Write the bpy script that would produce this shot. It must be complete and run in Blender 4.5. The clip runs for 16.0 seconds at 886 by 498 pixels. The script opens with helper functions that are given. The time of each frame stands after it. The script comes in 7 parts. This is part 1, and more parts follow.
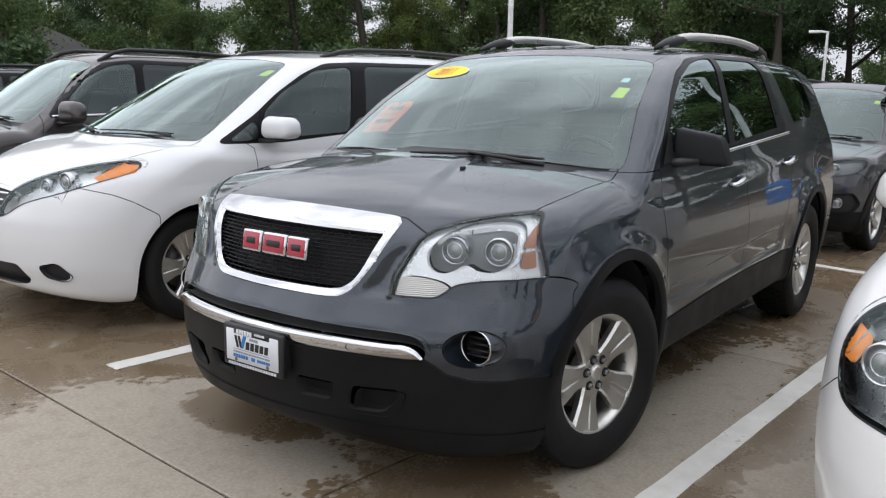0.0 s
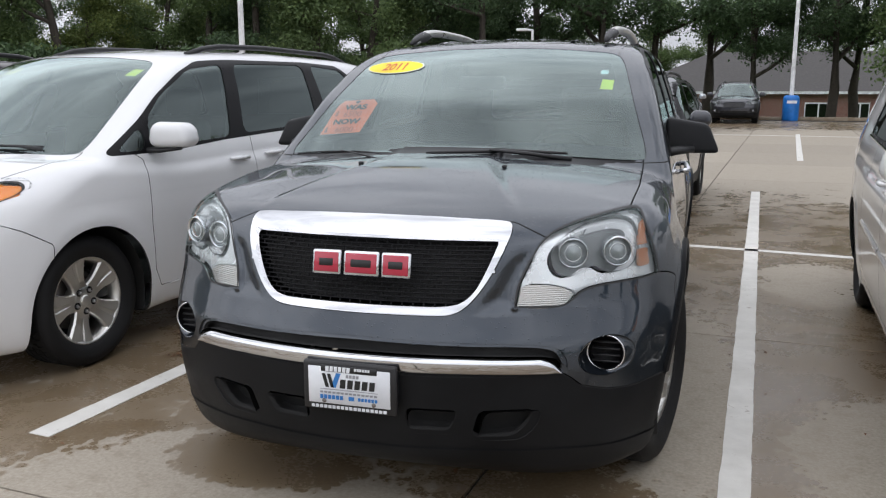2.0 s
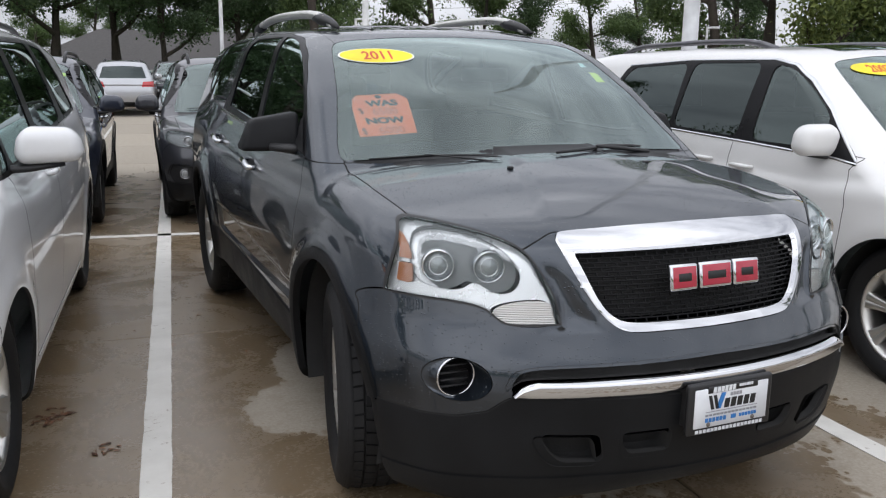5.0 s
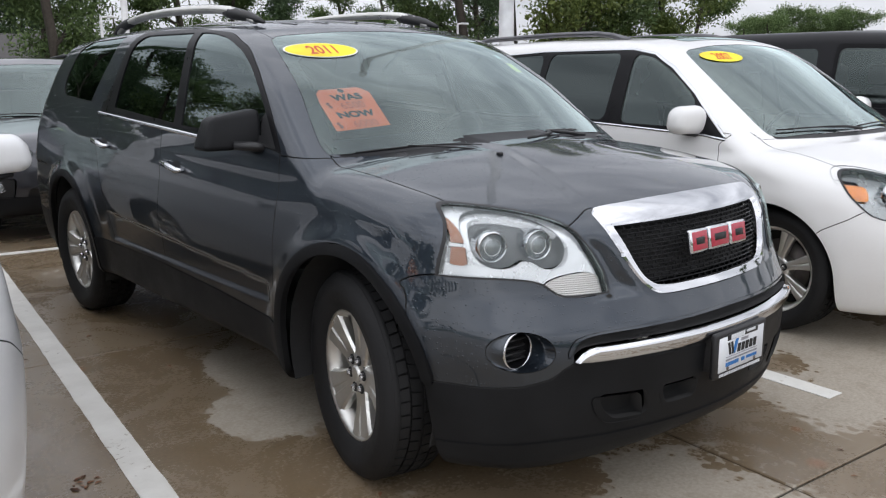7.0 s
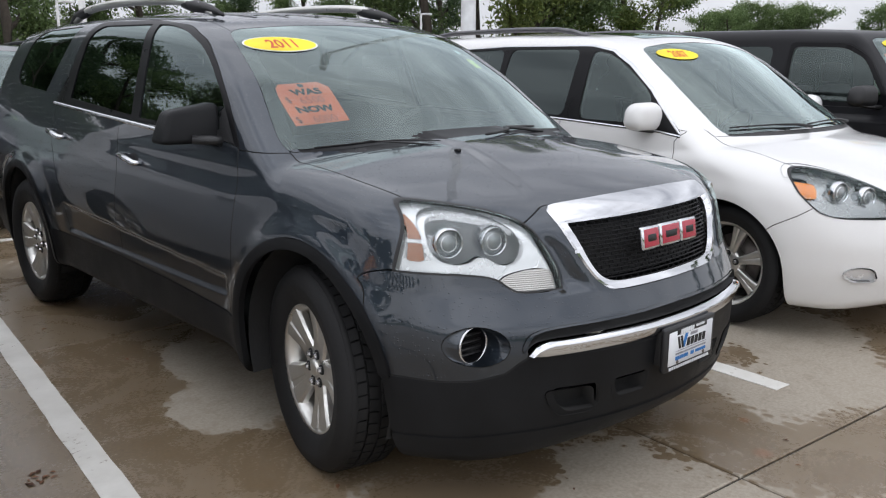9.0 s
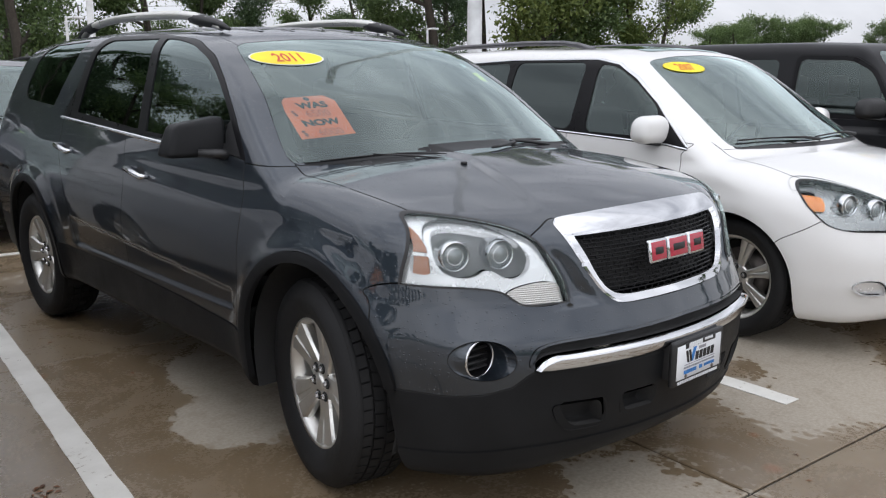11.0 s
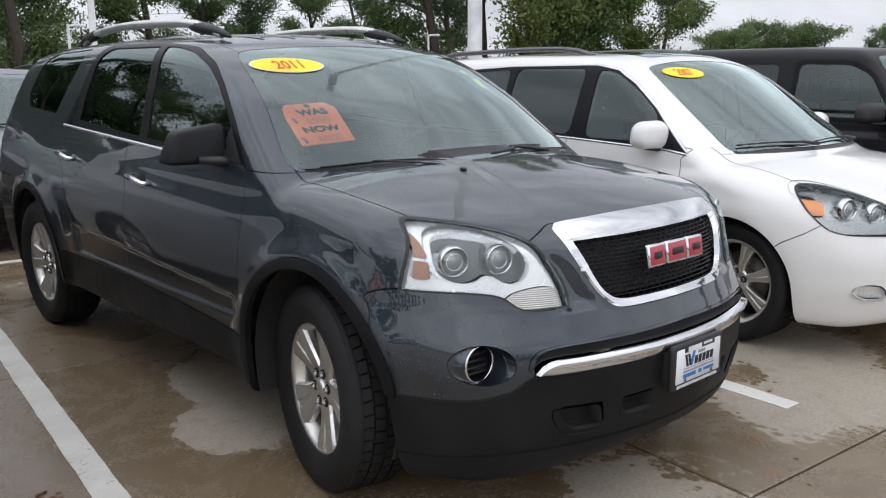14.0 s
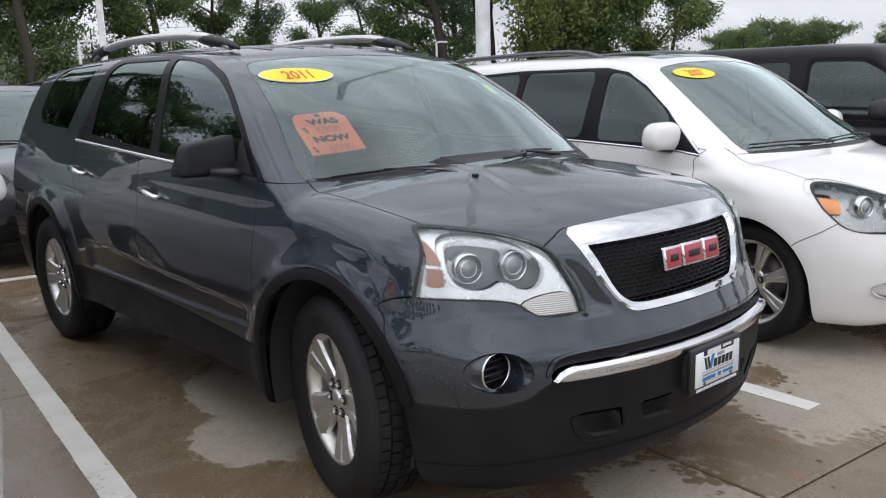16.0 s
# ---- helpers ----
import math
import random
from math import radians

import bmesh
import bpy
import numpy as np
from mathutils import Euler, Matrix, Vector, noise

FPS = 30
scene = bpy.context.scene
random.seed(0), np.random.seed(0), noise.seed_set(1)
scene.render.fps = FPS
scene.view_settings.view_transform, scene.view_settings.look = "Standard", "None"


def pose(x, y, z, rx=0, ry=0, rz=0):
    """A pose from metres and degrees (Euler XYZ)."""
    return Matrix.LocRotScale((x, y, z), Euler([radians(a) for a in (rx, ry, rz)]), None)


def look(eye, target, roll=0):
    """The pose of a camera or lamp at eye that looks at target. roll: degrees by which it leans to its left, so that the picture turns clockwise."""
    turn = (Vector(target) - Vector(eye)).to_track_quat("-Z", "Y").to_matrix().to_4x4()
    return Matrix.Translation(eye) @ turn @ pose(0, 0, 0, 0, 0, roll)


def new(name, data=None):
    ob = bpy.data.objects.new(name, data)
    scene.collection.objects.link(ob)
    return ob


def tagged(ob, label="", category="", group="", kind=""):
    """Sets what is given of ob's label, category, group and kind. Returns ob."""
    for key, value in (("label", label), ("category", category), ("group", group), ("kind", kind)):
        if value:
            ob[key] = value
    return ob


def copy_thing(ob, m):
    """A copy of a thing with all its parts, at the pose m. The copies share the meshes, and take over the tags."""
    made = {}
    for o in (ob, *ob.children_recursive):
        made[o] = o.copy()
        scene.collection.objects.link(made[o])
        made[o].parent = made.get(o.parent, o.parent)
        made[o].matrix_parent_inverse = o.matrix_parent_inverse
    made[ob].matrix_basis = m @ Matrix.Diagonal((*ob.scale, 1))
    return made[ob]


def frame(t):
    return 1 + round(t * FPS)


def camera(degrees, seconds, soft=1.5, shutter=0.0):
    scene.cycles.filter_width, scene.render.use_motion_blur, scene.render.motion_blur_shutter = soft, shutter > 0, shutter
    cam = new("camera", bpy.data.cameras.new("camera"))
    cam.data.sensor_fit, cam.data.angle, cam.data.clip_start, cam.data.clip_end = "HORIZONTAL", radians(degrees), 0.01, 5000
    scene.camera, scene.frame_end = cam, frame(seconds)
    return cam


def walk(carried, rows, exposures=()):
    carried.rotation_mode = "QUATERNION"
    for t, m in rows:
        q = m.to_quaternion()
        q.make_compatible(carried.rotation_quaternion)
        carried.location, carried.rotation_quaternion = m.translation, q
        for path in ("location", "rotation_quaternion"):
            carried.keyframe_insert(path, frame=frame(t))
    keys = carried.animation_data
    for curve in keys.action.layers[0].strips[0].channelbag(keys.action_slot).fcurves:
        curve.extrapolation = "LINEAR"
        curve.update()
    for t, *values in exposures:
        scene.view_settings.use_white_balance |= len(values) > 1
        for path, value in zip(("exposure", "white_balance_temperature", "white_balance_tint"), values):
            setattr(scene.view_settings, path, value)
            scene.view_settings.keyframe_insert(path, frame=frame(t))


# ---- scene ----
cam = camera(54.7, 16.0, 1.2)
PATH = [
    (0, (2.328, -2.02, 1.514), (1.17, -0.434, 1.136), 1.1),
    (0.5, (2.064, -2.072, 1.488), (1.017, -0.409, 1.113), 1.4),
    (1, (1.771, -2.159, 1.494), (0.839, -0.43, 1.116), 1.4),
    (1.5, (1.424, -2.335, 1.498), (0.712, -0.504, 1.127), 1.1),
    (2, (1.019, -2.396, 1.487), (0.462, -0.512, 1.112), -0.1),
    (2.5, (0.605, -2.446, 1.484), (0.314, -0.505, 1.096), -0.3),
    (3, (0.155, -2.492, 1.511), (0.129, -0.534, 1.104), 0.3),
    (3.5, (-0.334, -2.395, 1.537), (-0.183, -0.446, 1.112), 0.6),
    (4, (-0.843, -2.307, 1.542), (-0.335, -0.421, 1.114), 2.2),
    (4.2, (-1.053, -2.244, 1.553), (-0.493, -0.372, 1.126), 2.1),
    (6.3, (-2.53, -1.463, 1.503), (-1.352, 0.1, 1.091), -0.8),
    (6.5, (-2.585, -1.475, 1.509), (-1.373, 0.061, 1.096), -0.6),
    (7, (-2.602, -1.484, 1.516), (-1.337, 0.006, 1.093), -0.5),
    (7.5, (-2.598, -1.484, 1.523), (-1.299, -0.025, 1.097), -0.6),
    (8, (-2.596, -1.5, 1.528), (-1.268, -0.067, 1.098), -0.4),
    (8.5, (-2.598, -1.519, 1.536), (-1.265, -0.093, 1.101), -0.0),
    (9, (-2.611, -1.522, 1.542), (-1.284, -0.093, 1.097), 0.3),
    (11.5, (-2.599, -1.51, 1.533), (-1.279, -0.065, 1.124), 0.1),
    (12, (-2.601, -1.508, 1.53), (-1.27, -0.074, 1.117), 0.2),
    (12.5, (-2.6, -1.512, 1.535), (-1.276, -0.072, 1.119), 0.1),
    (13, (-2.604, -1.515, 1.53), (-1.285, -0.068, 1.12), 0.3),
    (13.5, (-2.605, -1.519, 1.534), (-1.286, -0.073, 1.124), 0.2),
    (14, (-2.604, -1.529, 1.538), (-1.285, -0.079, 1.138), -0.1),
    (14.5, (-2.595, -1.532, 1.531), (-1.277, -0.08, 1.139), -0.7),
    (15, (-2.593, -1.515, 1.535), (-1.283, -0.056, 1.14), -1.0),
    (15.5, (-2.594, -1.513, 1.536), (-1.293, -0.047, 1.137), -1.3),
    (16, (-2.593, -1.511, 1.537), (-1.294, -0.04, 1.152), -1.5),
]
walk(cam, [(t, look(e, g, r)) for t, e, g, r in PATH])
# ---- world and light ----
world = bpy.data.worlds.new("overcast_sky")
scene.world = world
world.use_nodes = True
wt = world.node_tree
wt.nodes.clear()


def wnode(kind, **vals):
    n = wt.nodes.new(kind)
    for k, v in vals.items():
        n.inputs[k].default_value = v
    return n


w_out, w_bg = wnode("ShaderNodeOutputWorld"), wnode("ShaderNodeBackground", Strength=1.07)
w_sky = wnode("ShaderNodeTexSky")
w_sky.sky_type, w_sky.sun_disc = "NISHITA", False
w_sky.sun_elevation, w_sky.sun_rotation = radians(41), radians(214)
w_dim = wnode("ShaderNodeVectorMath")
w_dim.operation = "SCALE"
w_dim.inputs["Scale"].default_value = 0.05
w_co = wnode("ShaderNodeTexCoord")
w_map = wnode("ShaderNodeMapping", Scale=(1.0, 1.0, 3.2))
w_noise = wnode("ShaderNodeTexNoise", Scale=2.1, Detail=6.0, Roughness=0.55, Distortion=0.3)
w_ramp = wnode("ShaderNodeValToRGB")
w_ramp.color_ramp.elements[0].position, w_ramp.color_ramp.elements[0].color = 0.33, (0.341, 0.352, 0.395, 1)
w_ramp.color_ramp.elements[1].position, w_ramp.color_ramp.elements[1].color = 0.68, (0.789, 0.803, 0.862, 1)
w_sep, w_up, w_lum = wnode("ShaderNodeSeparateXYZ"), wnode("ShaderNodeMath"), wnode("ShaderNodeVectorMath")
w_up.operation, w_lum.operation = "MULTIPLY_ADD", "SCALE"       # an overcast sky is brighter overhead than at the horizon
w_up.inputs[1].default_value, w_up.inputs[2].default_value = 0.85, 1.36
w_sun, w_glow, w_both = wnode("ShaderNodeVectorMath"), wnode("ShaderNodeMath"), wnode("ShaderNodeMath")
w_sun.operation, w_glow.operation, w_both.operation = "DOT_PRODUCT", "MULTIPLY_ADD", "MULTIPLY"    # the clouds before the hidden sun are brighter
w_sun.inputs[1].default_value = (-0.42, -0.62, 0.66)
w_glow.inputs[1].default_value, w_glow.inputs[2].default_value = 0.4, 1.0
w_pos = wnode("ShaderNodeMath")
w_pos.operation = "MAXIMUM"
w_pos.inputs[1].default_value = 0.0
w_mix = wnode("ShaderNodeMix")
w_mix.data_type = "RGBA"
w_mix.inputs[0].default_value = 0.88
for a, b in ((w_sky.outputs[0], w_dim.inputs[0]), (w_co.outputs["Generated"], w_map.inputs["Vector"]), (w_map.outputs[0], w_noise.inputs["Vector"]),
             (w_noise.outputs[0], w_ramp.inputs[0]), (w_dim.outputs[0], w_mix.inputs[6]), (w_co.outputs["Generated"], w_sep.inputs[0]), (w_sep.outputs[2], w_up.inputs[0]), (w_co.outputs["Generated"], w_sun.inputs[0]), (w_sun.outputs["Value"], w_pos.inputs[0]), (w_pos.outputs[0], w_glow.inputs[0]),
             (w_up.outputs[0], w_both.inputs[0]), (w_glow.outputs[0], w_both.inputs[1]), (w_both.outputs[0], w_lum.inputs["Scale"]),
             (w_ramp.outputs[0], w_lum.inputs[0]), (w_lum.outputs[0], w_mix.inputs[7]),
             (w_mix.outputs[2], w_bg.inputs["Color"]), (w_bg.outputs[0], w_out.inputs["Surface"])):
    wt.links.new(a, b)
sun = new("sun", bpy.data.lights.new("sun", "SUN"))
sun.data.energy, sun.data.angle, sun.data.color = 0.55, radians(165), (1.0, 0.97, 0.93)
sun.matrix_world = look((-4.2, -6.2, 6.6), (0, 0, 0))


# ---- materials ----
class Mat:
    """A node material under construction."""

    def __init__(self, name, color=(0.5, 0.5, 0.5), rough=0.5, metal=0.0, **more):
        self.m = bpy.data.materials.new(name)
        self.m.use_nodes = True
        self.t = self.m.node_tree
        self.p = self.t.nodes["Principled BSDF"]
        self.out = self.t.nodes["Material Output"]
        self.set(**{"Base Color": (*color, 1), "Roughness": rough, "Metallic": metal}, **more)

    def set(self, **vals):
        for k, v in vals.items():
            self.p.inputs[k.replace("_", " ")].default_value = v
        return self

    def node(self, kind, **vals):
        n = self.t.nodes.new("ShaderNode" + kind)
        for k, v in vals.items():
            n.inputs[k].default_value = v
        return n

    def link(self, a, b):
        self.t.links.new(a, b)
        return self

    def place(self, kind="Position"):
        if kind == "Position":
            return self.node("NewGeometry").outputs["Position"]
        return self.node("TexCoord").outputs[kind]

    def noise(self, scale, detail=4.0, rough=0.55, at=None, distort=0.0):
        n = self.node("TexNoise", Scale=scale, Detail=detail, Roughness=rough, Distortion=distort)
        return self.link(at or self.place("Object"), n.inputs["Vector"]) and n.outputs[0]

    def ramp(self, fac, *stops):
        n = self.node("ValToRGB")
        e = n.color_ramp.elements
        while len(e) < len(stops):
            e.new(0.5)
        for el, (pos, col) in zip(e, stops):
            el.position = pos
            el.color = (*col, 1) if isinstance(col, tuple) else (col, col, col, 1)
        self.link(fac, n.inputs[0])
        return n.outputs[0]

    def math(self, op, a, b=0.0):
        n = self.node("Math")
        n.operation = op
        for i, v in enumerate((a, b)):
            if isinstance(v, (int, float)):
                n.inputs[i].default_value = v
            else:
                self.link(v, n.inputs[i])
        return n.outputs[0]

    def mix(self, fac, a, b, kind="MIX"):
        n = self.node("Mix")
        n.data_type, n.blend_type = "RGBA", kind
        for i, v in ((0, fac), (6, a), (7, b)):
            if isinstance(v, (int, float)):
                n.inputs[i].default_value = v
            elif isinstance(v, tuple):
                n.inputs[i].default_value = (*v, 1)
            else:
                self.link(v, n.inputs[i])
        return n.outputs[2]

    def color(self, v):
        return self.link(v, self.p.inputs["Base Color"])

    def rough(self, v):
        return self.link(v, self.p.inputs["Roughness"])

    def bump(self, height, strength=0.2, distance=0.01, coat=False):
        n = self.node("Bump", Strength=strength, Distance=distance)
        self.link(height, n.inputs["Height"])
        self.link(n.outputs[0], self.p.inputs["Normal"])
        if coat:
            self.link(n.outputs[0], self.p.inputs["Coat Normal"])
        return self


def drops(m, scale=110.0, amount=0.2):
    """Height of scattered water drops."""
    v = m.node("TexVoronoi", Scale=scale, Randomness=1.0)
    m.link(m.place("Object"), v.inputs["Vector"])
    sep = m.node("SeparateColor")
    m.link(v.outputs["Color"], sep.inputs[0])
    few = m.math("LESS_THAN", sep.outputs[0], amount)
    size = m.math("MULTIPLY_ADD", sep.outputs[1], 0.25)
    dome = m.math("SUBTRACT", 0.34, v.outputs["Distance"])
    return m.math("MULTIPLY", m.math("MAXIMUM", dome, 0.0), few)


def paint(name, color, metal=0.0, rough=0.3, wet=0.2, dust=0.06):
    m = Mat(name, color, rough, metal, Coat_Weight=1.0, Coat_Roughness=0.035)
    flake = m.noise(900, 2, 0.6)
    soil = m.noise(2.3, 5, 0.6)
    base = m.mix(m.ramp(flake, (0.35, 0.0), (0.7, 1.0)), tuple(c * 0.86 for c in color), tuple(min(1, c * 1.16) for c in color))
    m.color(m.mix(m.ramp(soil, (0.45, 0.0), (0.85, dust)), base, (0.32, 0.29, 0.25)))
    m.link(m.ramp(soil, (0.4, 0.008), (0.8, 0.035)), m.p.inputs["Coat Roughness"])
    if wet:
        m.bump(drops(m, 120, wet), 0.5, 0.008, True)
    return m.m


def glass(name, tint, gloss=1.0, wet=0.0):
    """A thin pane: what is behind it, tinted, under the mirror image of what is before it."""
    m = Mat(name)
    t, g, x = m.node("BsdfTransparent", Color=(*tint, 1)), m.node("BsdfGlossy", Color=(0.85, 0.99, 0.97, 1), Roughness=0.012), m.node("MixShader")
    f = m.node("Fresnel", IOR=1.55)
    fac = m.math("MINIMUM", m.math("MULTIPLY", f.outputs[0], 1.35 * gloss), 1.0)
    if wet:
        b = m.node("Bump", Strength=0.5, Distance=0.01)
        m.link(drops(m, 90, wet), b.inputs["Height"])
        m.link(b.outputs[0], g.inputs["Normal"])
    m.link(fac, x.inputs[0]).link(t.outputs[0], x.inputs[1]).link(g.outputs[0], x.inputs[2]).link(x.outputs[0], m.out.inputs["Surface"])
    return m.m


def plastic(name, color, rough=0.5, grain=420, bump=0.12):
    m = Mat(name, color, rough)
    m.color(m.mix(m.ramp(m.noise(3.0, 5), (0.35, 0.0), (0.75, 1.0)), tuple(c * 0.8 for c in color), tuple(min(1, c * 1.3 + 0.004) for c in color)))
    m.rough(m.ramp(m.noise(6.0, 4), (0.3, rough * 0.85), (0.7, min(1, rough * 1.2))))
    return m.bump(m.noise(grain, 2), bump, 0.004).m


def metal(name, color, rough, stain=0.15):
    m = Mat(name, color, rough, 1.0)
    m.rough(m.ramp(m.noise(14, 4), (0.3, rough * 0.7), (0.75, min(1, rough * (1.3 + stain)))))
    m.color(m.mix(m.ramp(m.noise(5, 5), (0.5, 0.0), (0.9, stain)), color, (0.25, 0.22, 0.18)))
    return m.m


SUV_PAINT = paint("charcoal_metallic_paint", (0.026, 0.035, 0.047), 0.85, 0.40, 0.26, 0.010)
SUV_PAINT.node_tree.nodes["Principled BSDF"].inputs["Specular IOR Level"].default_value = 0.2
SUV_PAINT.node_tree.nodes["Principled BSDF"].inputs["Coat IOR"].default_value = 1.62
WHITE_PAINT = paint("white_paint", (0.73, 0.735, 0.74), 0.0, 0.35, 0.0, 0.05)
PEARL_PAINT = paint("pearl_white_paint", (0.75, 0.745, 0.73), 0.0, 0.35, 0.0, 0.04)
NAVY_PAINT = paint("dark_navy_paint", (0.018, 0.023, 0.040), 0.4, 0.3, 0.0)
GRAPHITE_PAINT = paint("graphite_paint", (0.040, 0.042, 0.050), 0.5, 0.3, 0.0)
BROWN_PAINT = paint("dark_brown_paint", (0.030, 0.024, 0.024), 0.4, 0.3, 0.0)
BLACK_PAINT = paint("black_paint", (0.0035, 0.0038, 0.0055), 0.0, 0.5, 0.0, 0.004)
BLACK_PAINT.node_tree.nodes["Principled BSDF"].inputs["Coat Weight"].default_value = 0.22
BLACK_PAINT.node_tree.nodes["Principled BSDF"].inputs["Specular IOR Level"].default_value = 0.2
SILVER_PAINT = paint("silver_paint", (0.42, 0.43, 0.45), 0.6, 0.35, 0.0)
SHIELD_GLASS = glass("windscreen_glass", (0.70, 0.80, 0.76), 1.5, 0.16)
SIDE_GLASS = glass("front_side_glass", (0.36, 0.43, 0.41), 1.35)
DARK_GLASS = glass("privacy_glass", (0.035, 0.04, 0.042), 1.0)
LENS = glass("lamp_lens", (0.95, 0.96, 0.96), 0.45)
CHROME = metal("chrome", (0.66, 0.67, 0.69), 0.05, 0.06)
BRIGHT = metal("bright_reflector", (0.82, 0.83, 0.84), 0.26, 0.02)
BRIGHT.node_tree.nodes["Principled BSDF"].inputs["Metallic"].default_value = 0.5
RIBBED = Mat("ribbed_reflector", (0.66, 0.63, 0.60), 0.22, 0.6)
rw = RIBBED.node("TexWave", Scale=48.0, Distortion=1.2)
rw.bands_direction = "Z"
RIBBED = RIBBED.link(RIBBED.place("Object"), rw.inputs["Vector"]).bump(rw.outputs["Fac"], 0.3, 0.005).m
ALLOY = metal("painted_alloy", (0.72, 0.71, 0.68), 0.36, 0.3)
DARK_ALLOY = metal("dark_alloy", (0.16, 0.16, 0.17), 0.4, 0.3)
NUT_STEEL = metal("nut_steel", (0.46, 0.46, 0.47), 0.28, 0.2)
STEEL = metal("brake_steel", (0.20, 0.18, 0.17), 0.5, 0.6)
TRIM = plastic("black_plastic", (0.011, 0.011, 0.012), 0.45)
CLADDING = plastic("dark_grey_cladding", (0.009, 0.0095, 0.0105), 0.44)
CLADDING.node_tree.nodes["Principled BSDF"].inputs["Specular IOR Level"].default_value = 0.14
GLOSS_BLACK = plastic("gloss_black", (0.005, 0.005, 0.006), 0.3, 300, 0.02)
GLOSS_BLACK.node_tree.nodes["Principled BSDF"].inputs["Specular IOR Level"].default_value = 0.15
RUBBER = plastic("tyre_rubber", (0.011, 0.011, 0.0115), 0.66, 260, 0.2)
RUBBER.node_tree.nodes["Principled BSDF"].inputs["Specular IOR Level"].default_value = 0.25
LINER = plastic("wheel_liner", (0.014, 0.014, 0.014), 0.8, 120, 0.3)
CLOTH = plastic("grey_cloth", (0.10, 0.10, 0.097), 0.85, 700, 0.3)
DASH = plastic("dashboard_plastic", (0.055, 0.057, 0.055), 0.6)
INNER = plastic("interior_trim", (0.12, 0.125, 0.12), 0.75)
AMBER = Mat("amber_plastic", (0.36, 0.15, 0.075), 0.2, 0.0, Coat_Weight=1.0).m
ORANGE = Mat("orange_lens", (0.85, 0.27, 0.03), 0.2, 0.0, Coat_Weight=1.0).m
RED_LENS = Mat("red_lens", (0.42, 0.01, 0.015), 0.15, 0.0, Coat_Weight=1.0).m
RED_BADGE = Mat("red_enamel", (0.40, 0.020, 0.045), 0.25, 0.0, Coat_Weight=0.6).m
TAG_ORANGE = plastic("orange_card", (0.95, 0.22, 0.09), 0.6, 300, 0.03)
YELLOW = plastic("yellow_sticker", (0.95, 0.70, 0.02), 0.5, 300, 0.03)
LIME = plastic("lime_sticker", (0.65, 0.85, 0.02), 0.5, 300, 0.03)
PALE_STICKER = plastic("pale_blue_sticker", (0.55, 0.75, 0.80), 0.5, 300, 0.03)
INK = plastic("black_ink", (0.012, 0.012, 0.012), 0.6, 300, 0.02)
FAINT_INK = plastic("pen_ink", (0.42, 0.10, 0.05), 0.6, 300, 0.02)
RED_INK = plastic("red_ink", (0.60, 0.07, 0.02), 0.5, 300, 0.02)
WHITE = plastic("white_card", (0.74, 0.76, 0.80), 0.5, 300, 0.03)
BLUE_INK = plastic("blue_ink", (0.03, 0.19, 0.52), 0.5, 300, 0.03)
GREY_INK = plastic("grey_ink", (0.30, 0.30, 0.32), 0.5, 300, 0.03)
# ---- shape tools ----
def curve1(pts, soft=0.06):
    """A smooth function through the corners of a polyline, rounded over soft."""
    xs = np.arange(pts[0][0] - 0.5, pts[-1][0] + 0.5, 0.005)
    px, py = [p[0] for p in pts], [p[1] for p in pts]
    ys = np.interp(xs, px, py)
    lo, hi = xs < px[0], xs > px[-1]
    ys[lo] = py[0] + (xs[lo] - px[0]) * (py[1] - py[0]) / (px[1] - px[0])
    ys[hi] = py[-1] + (xs[hi] - px[-1]) * (py[-1] - py[-2]) / (px[-1] - px[-2])
    n = max(3, int(soft / 0.005) | 1)
    w = np.hanning(n + 2)[1:-1]
    ys = np.convolve(np.pad(ys, n // 2, mode="edge"), w / w.sum(), "valid")
    return lambda v: np.interp(v, xs, ys)


def smax(a, b, k):
    h = np.maximum(k - np.abs(a - b), 0) / k
    return np.maximum(a, b) + h * h * k * 0.25


def smin(a, b, k):
    return -smax(-a, -b, k)


def step(v):
    v = np.clip(v, 0, 1)
    return v * v * (3 - 2 * v)


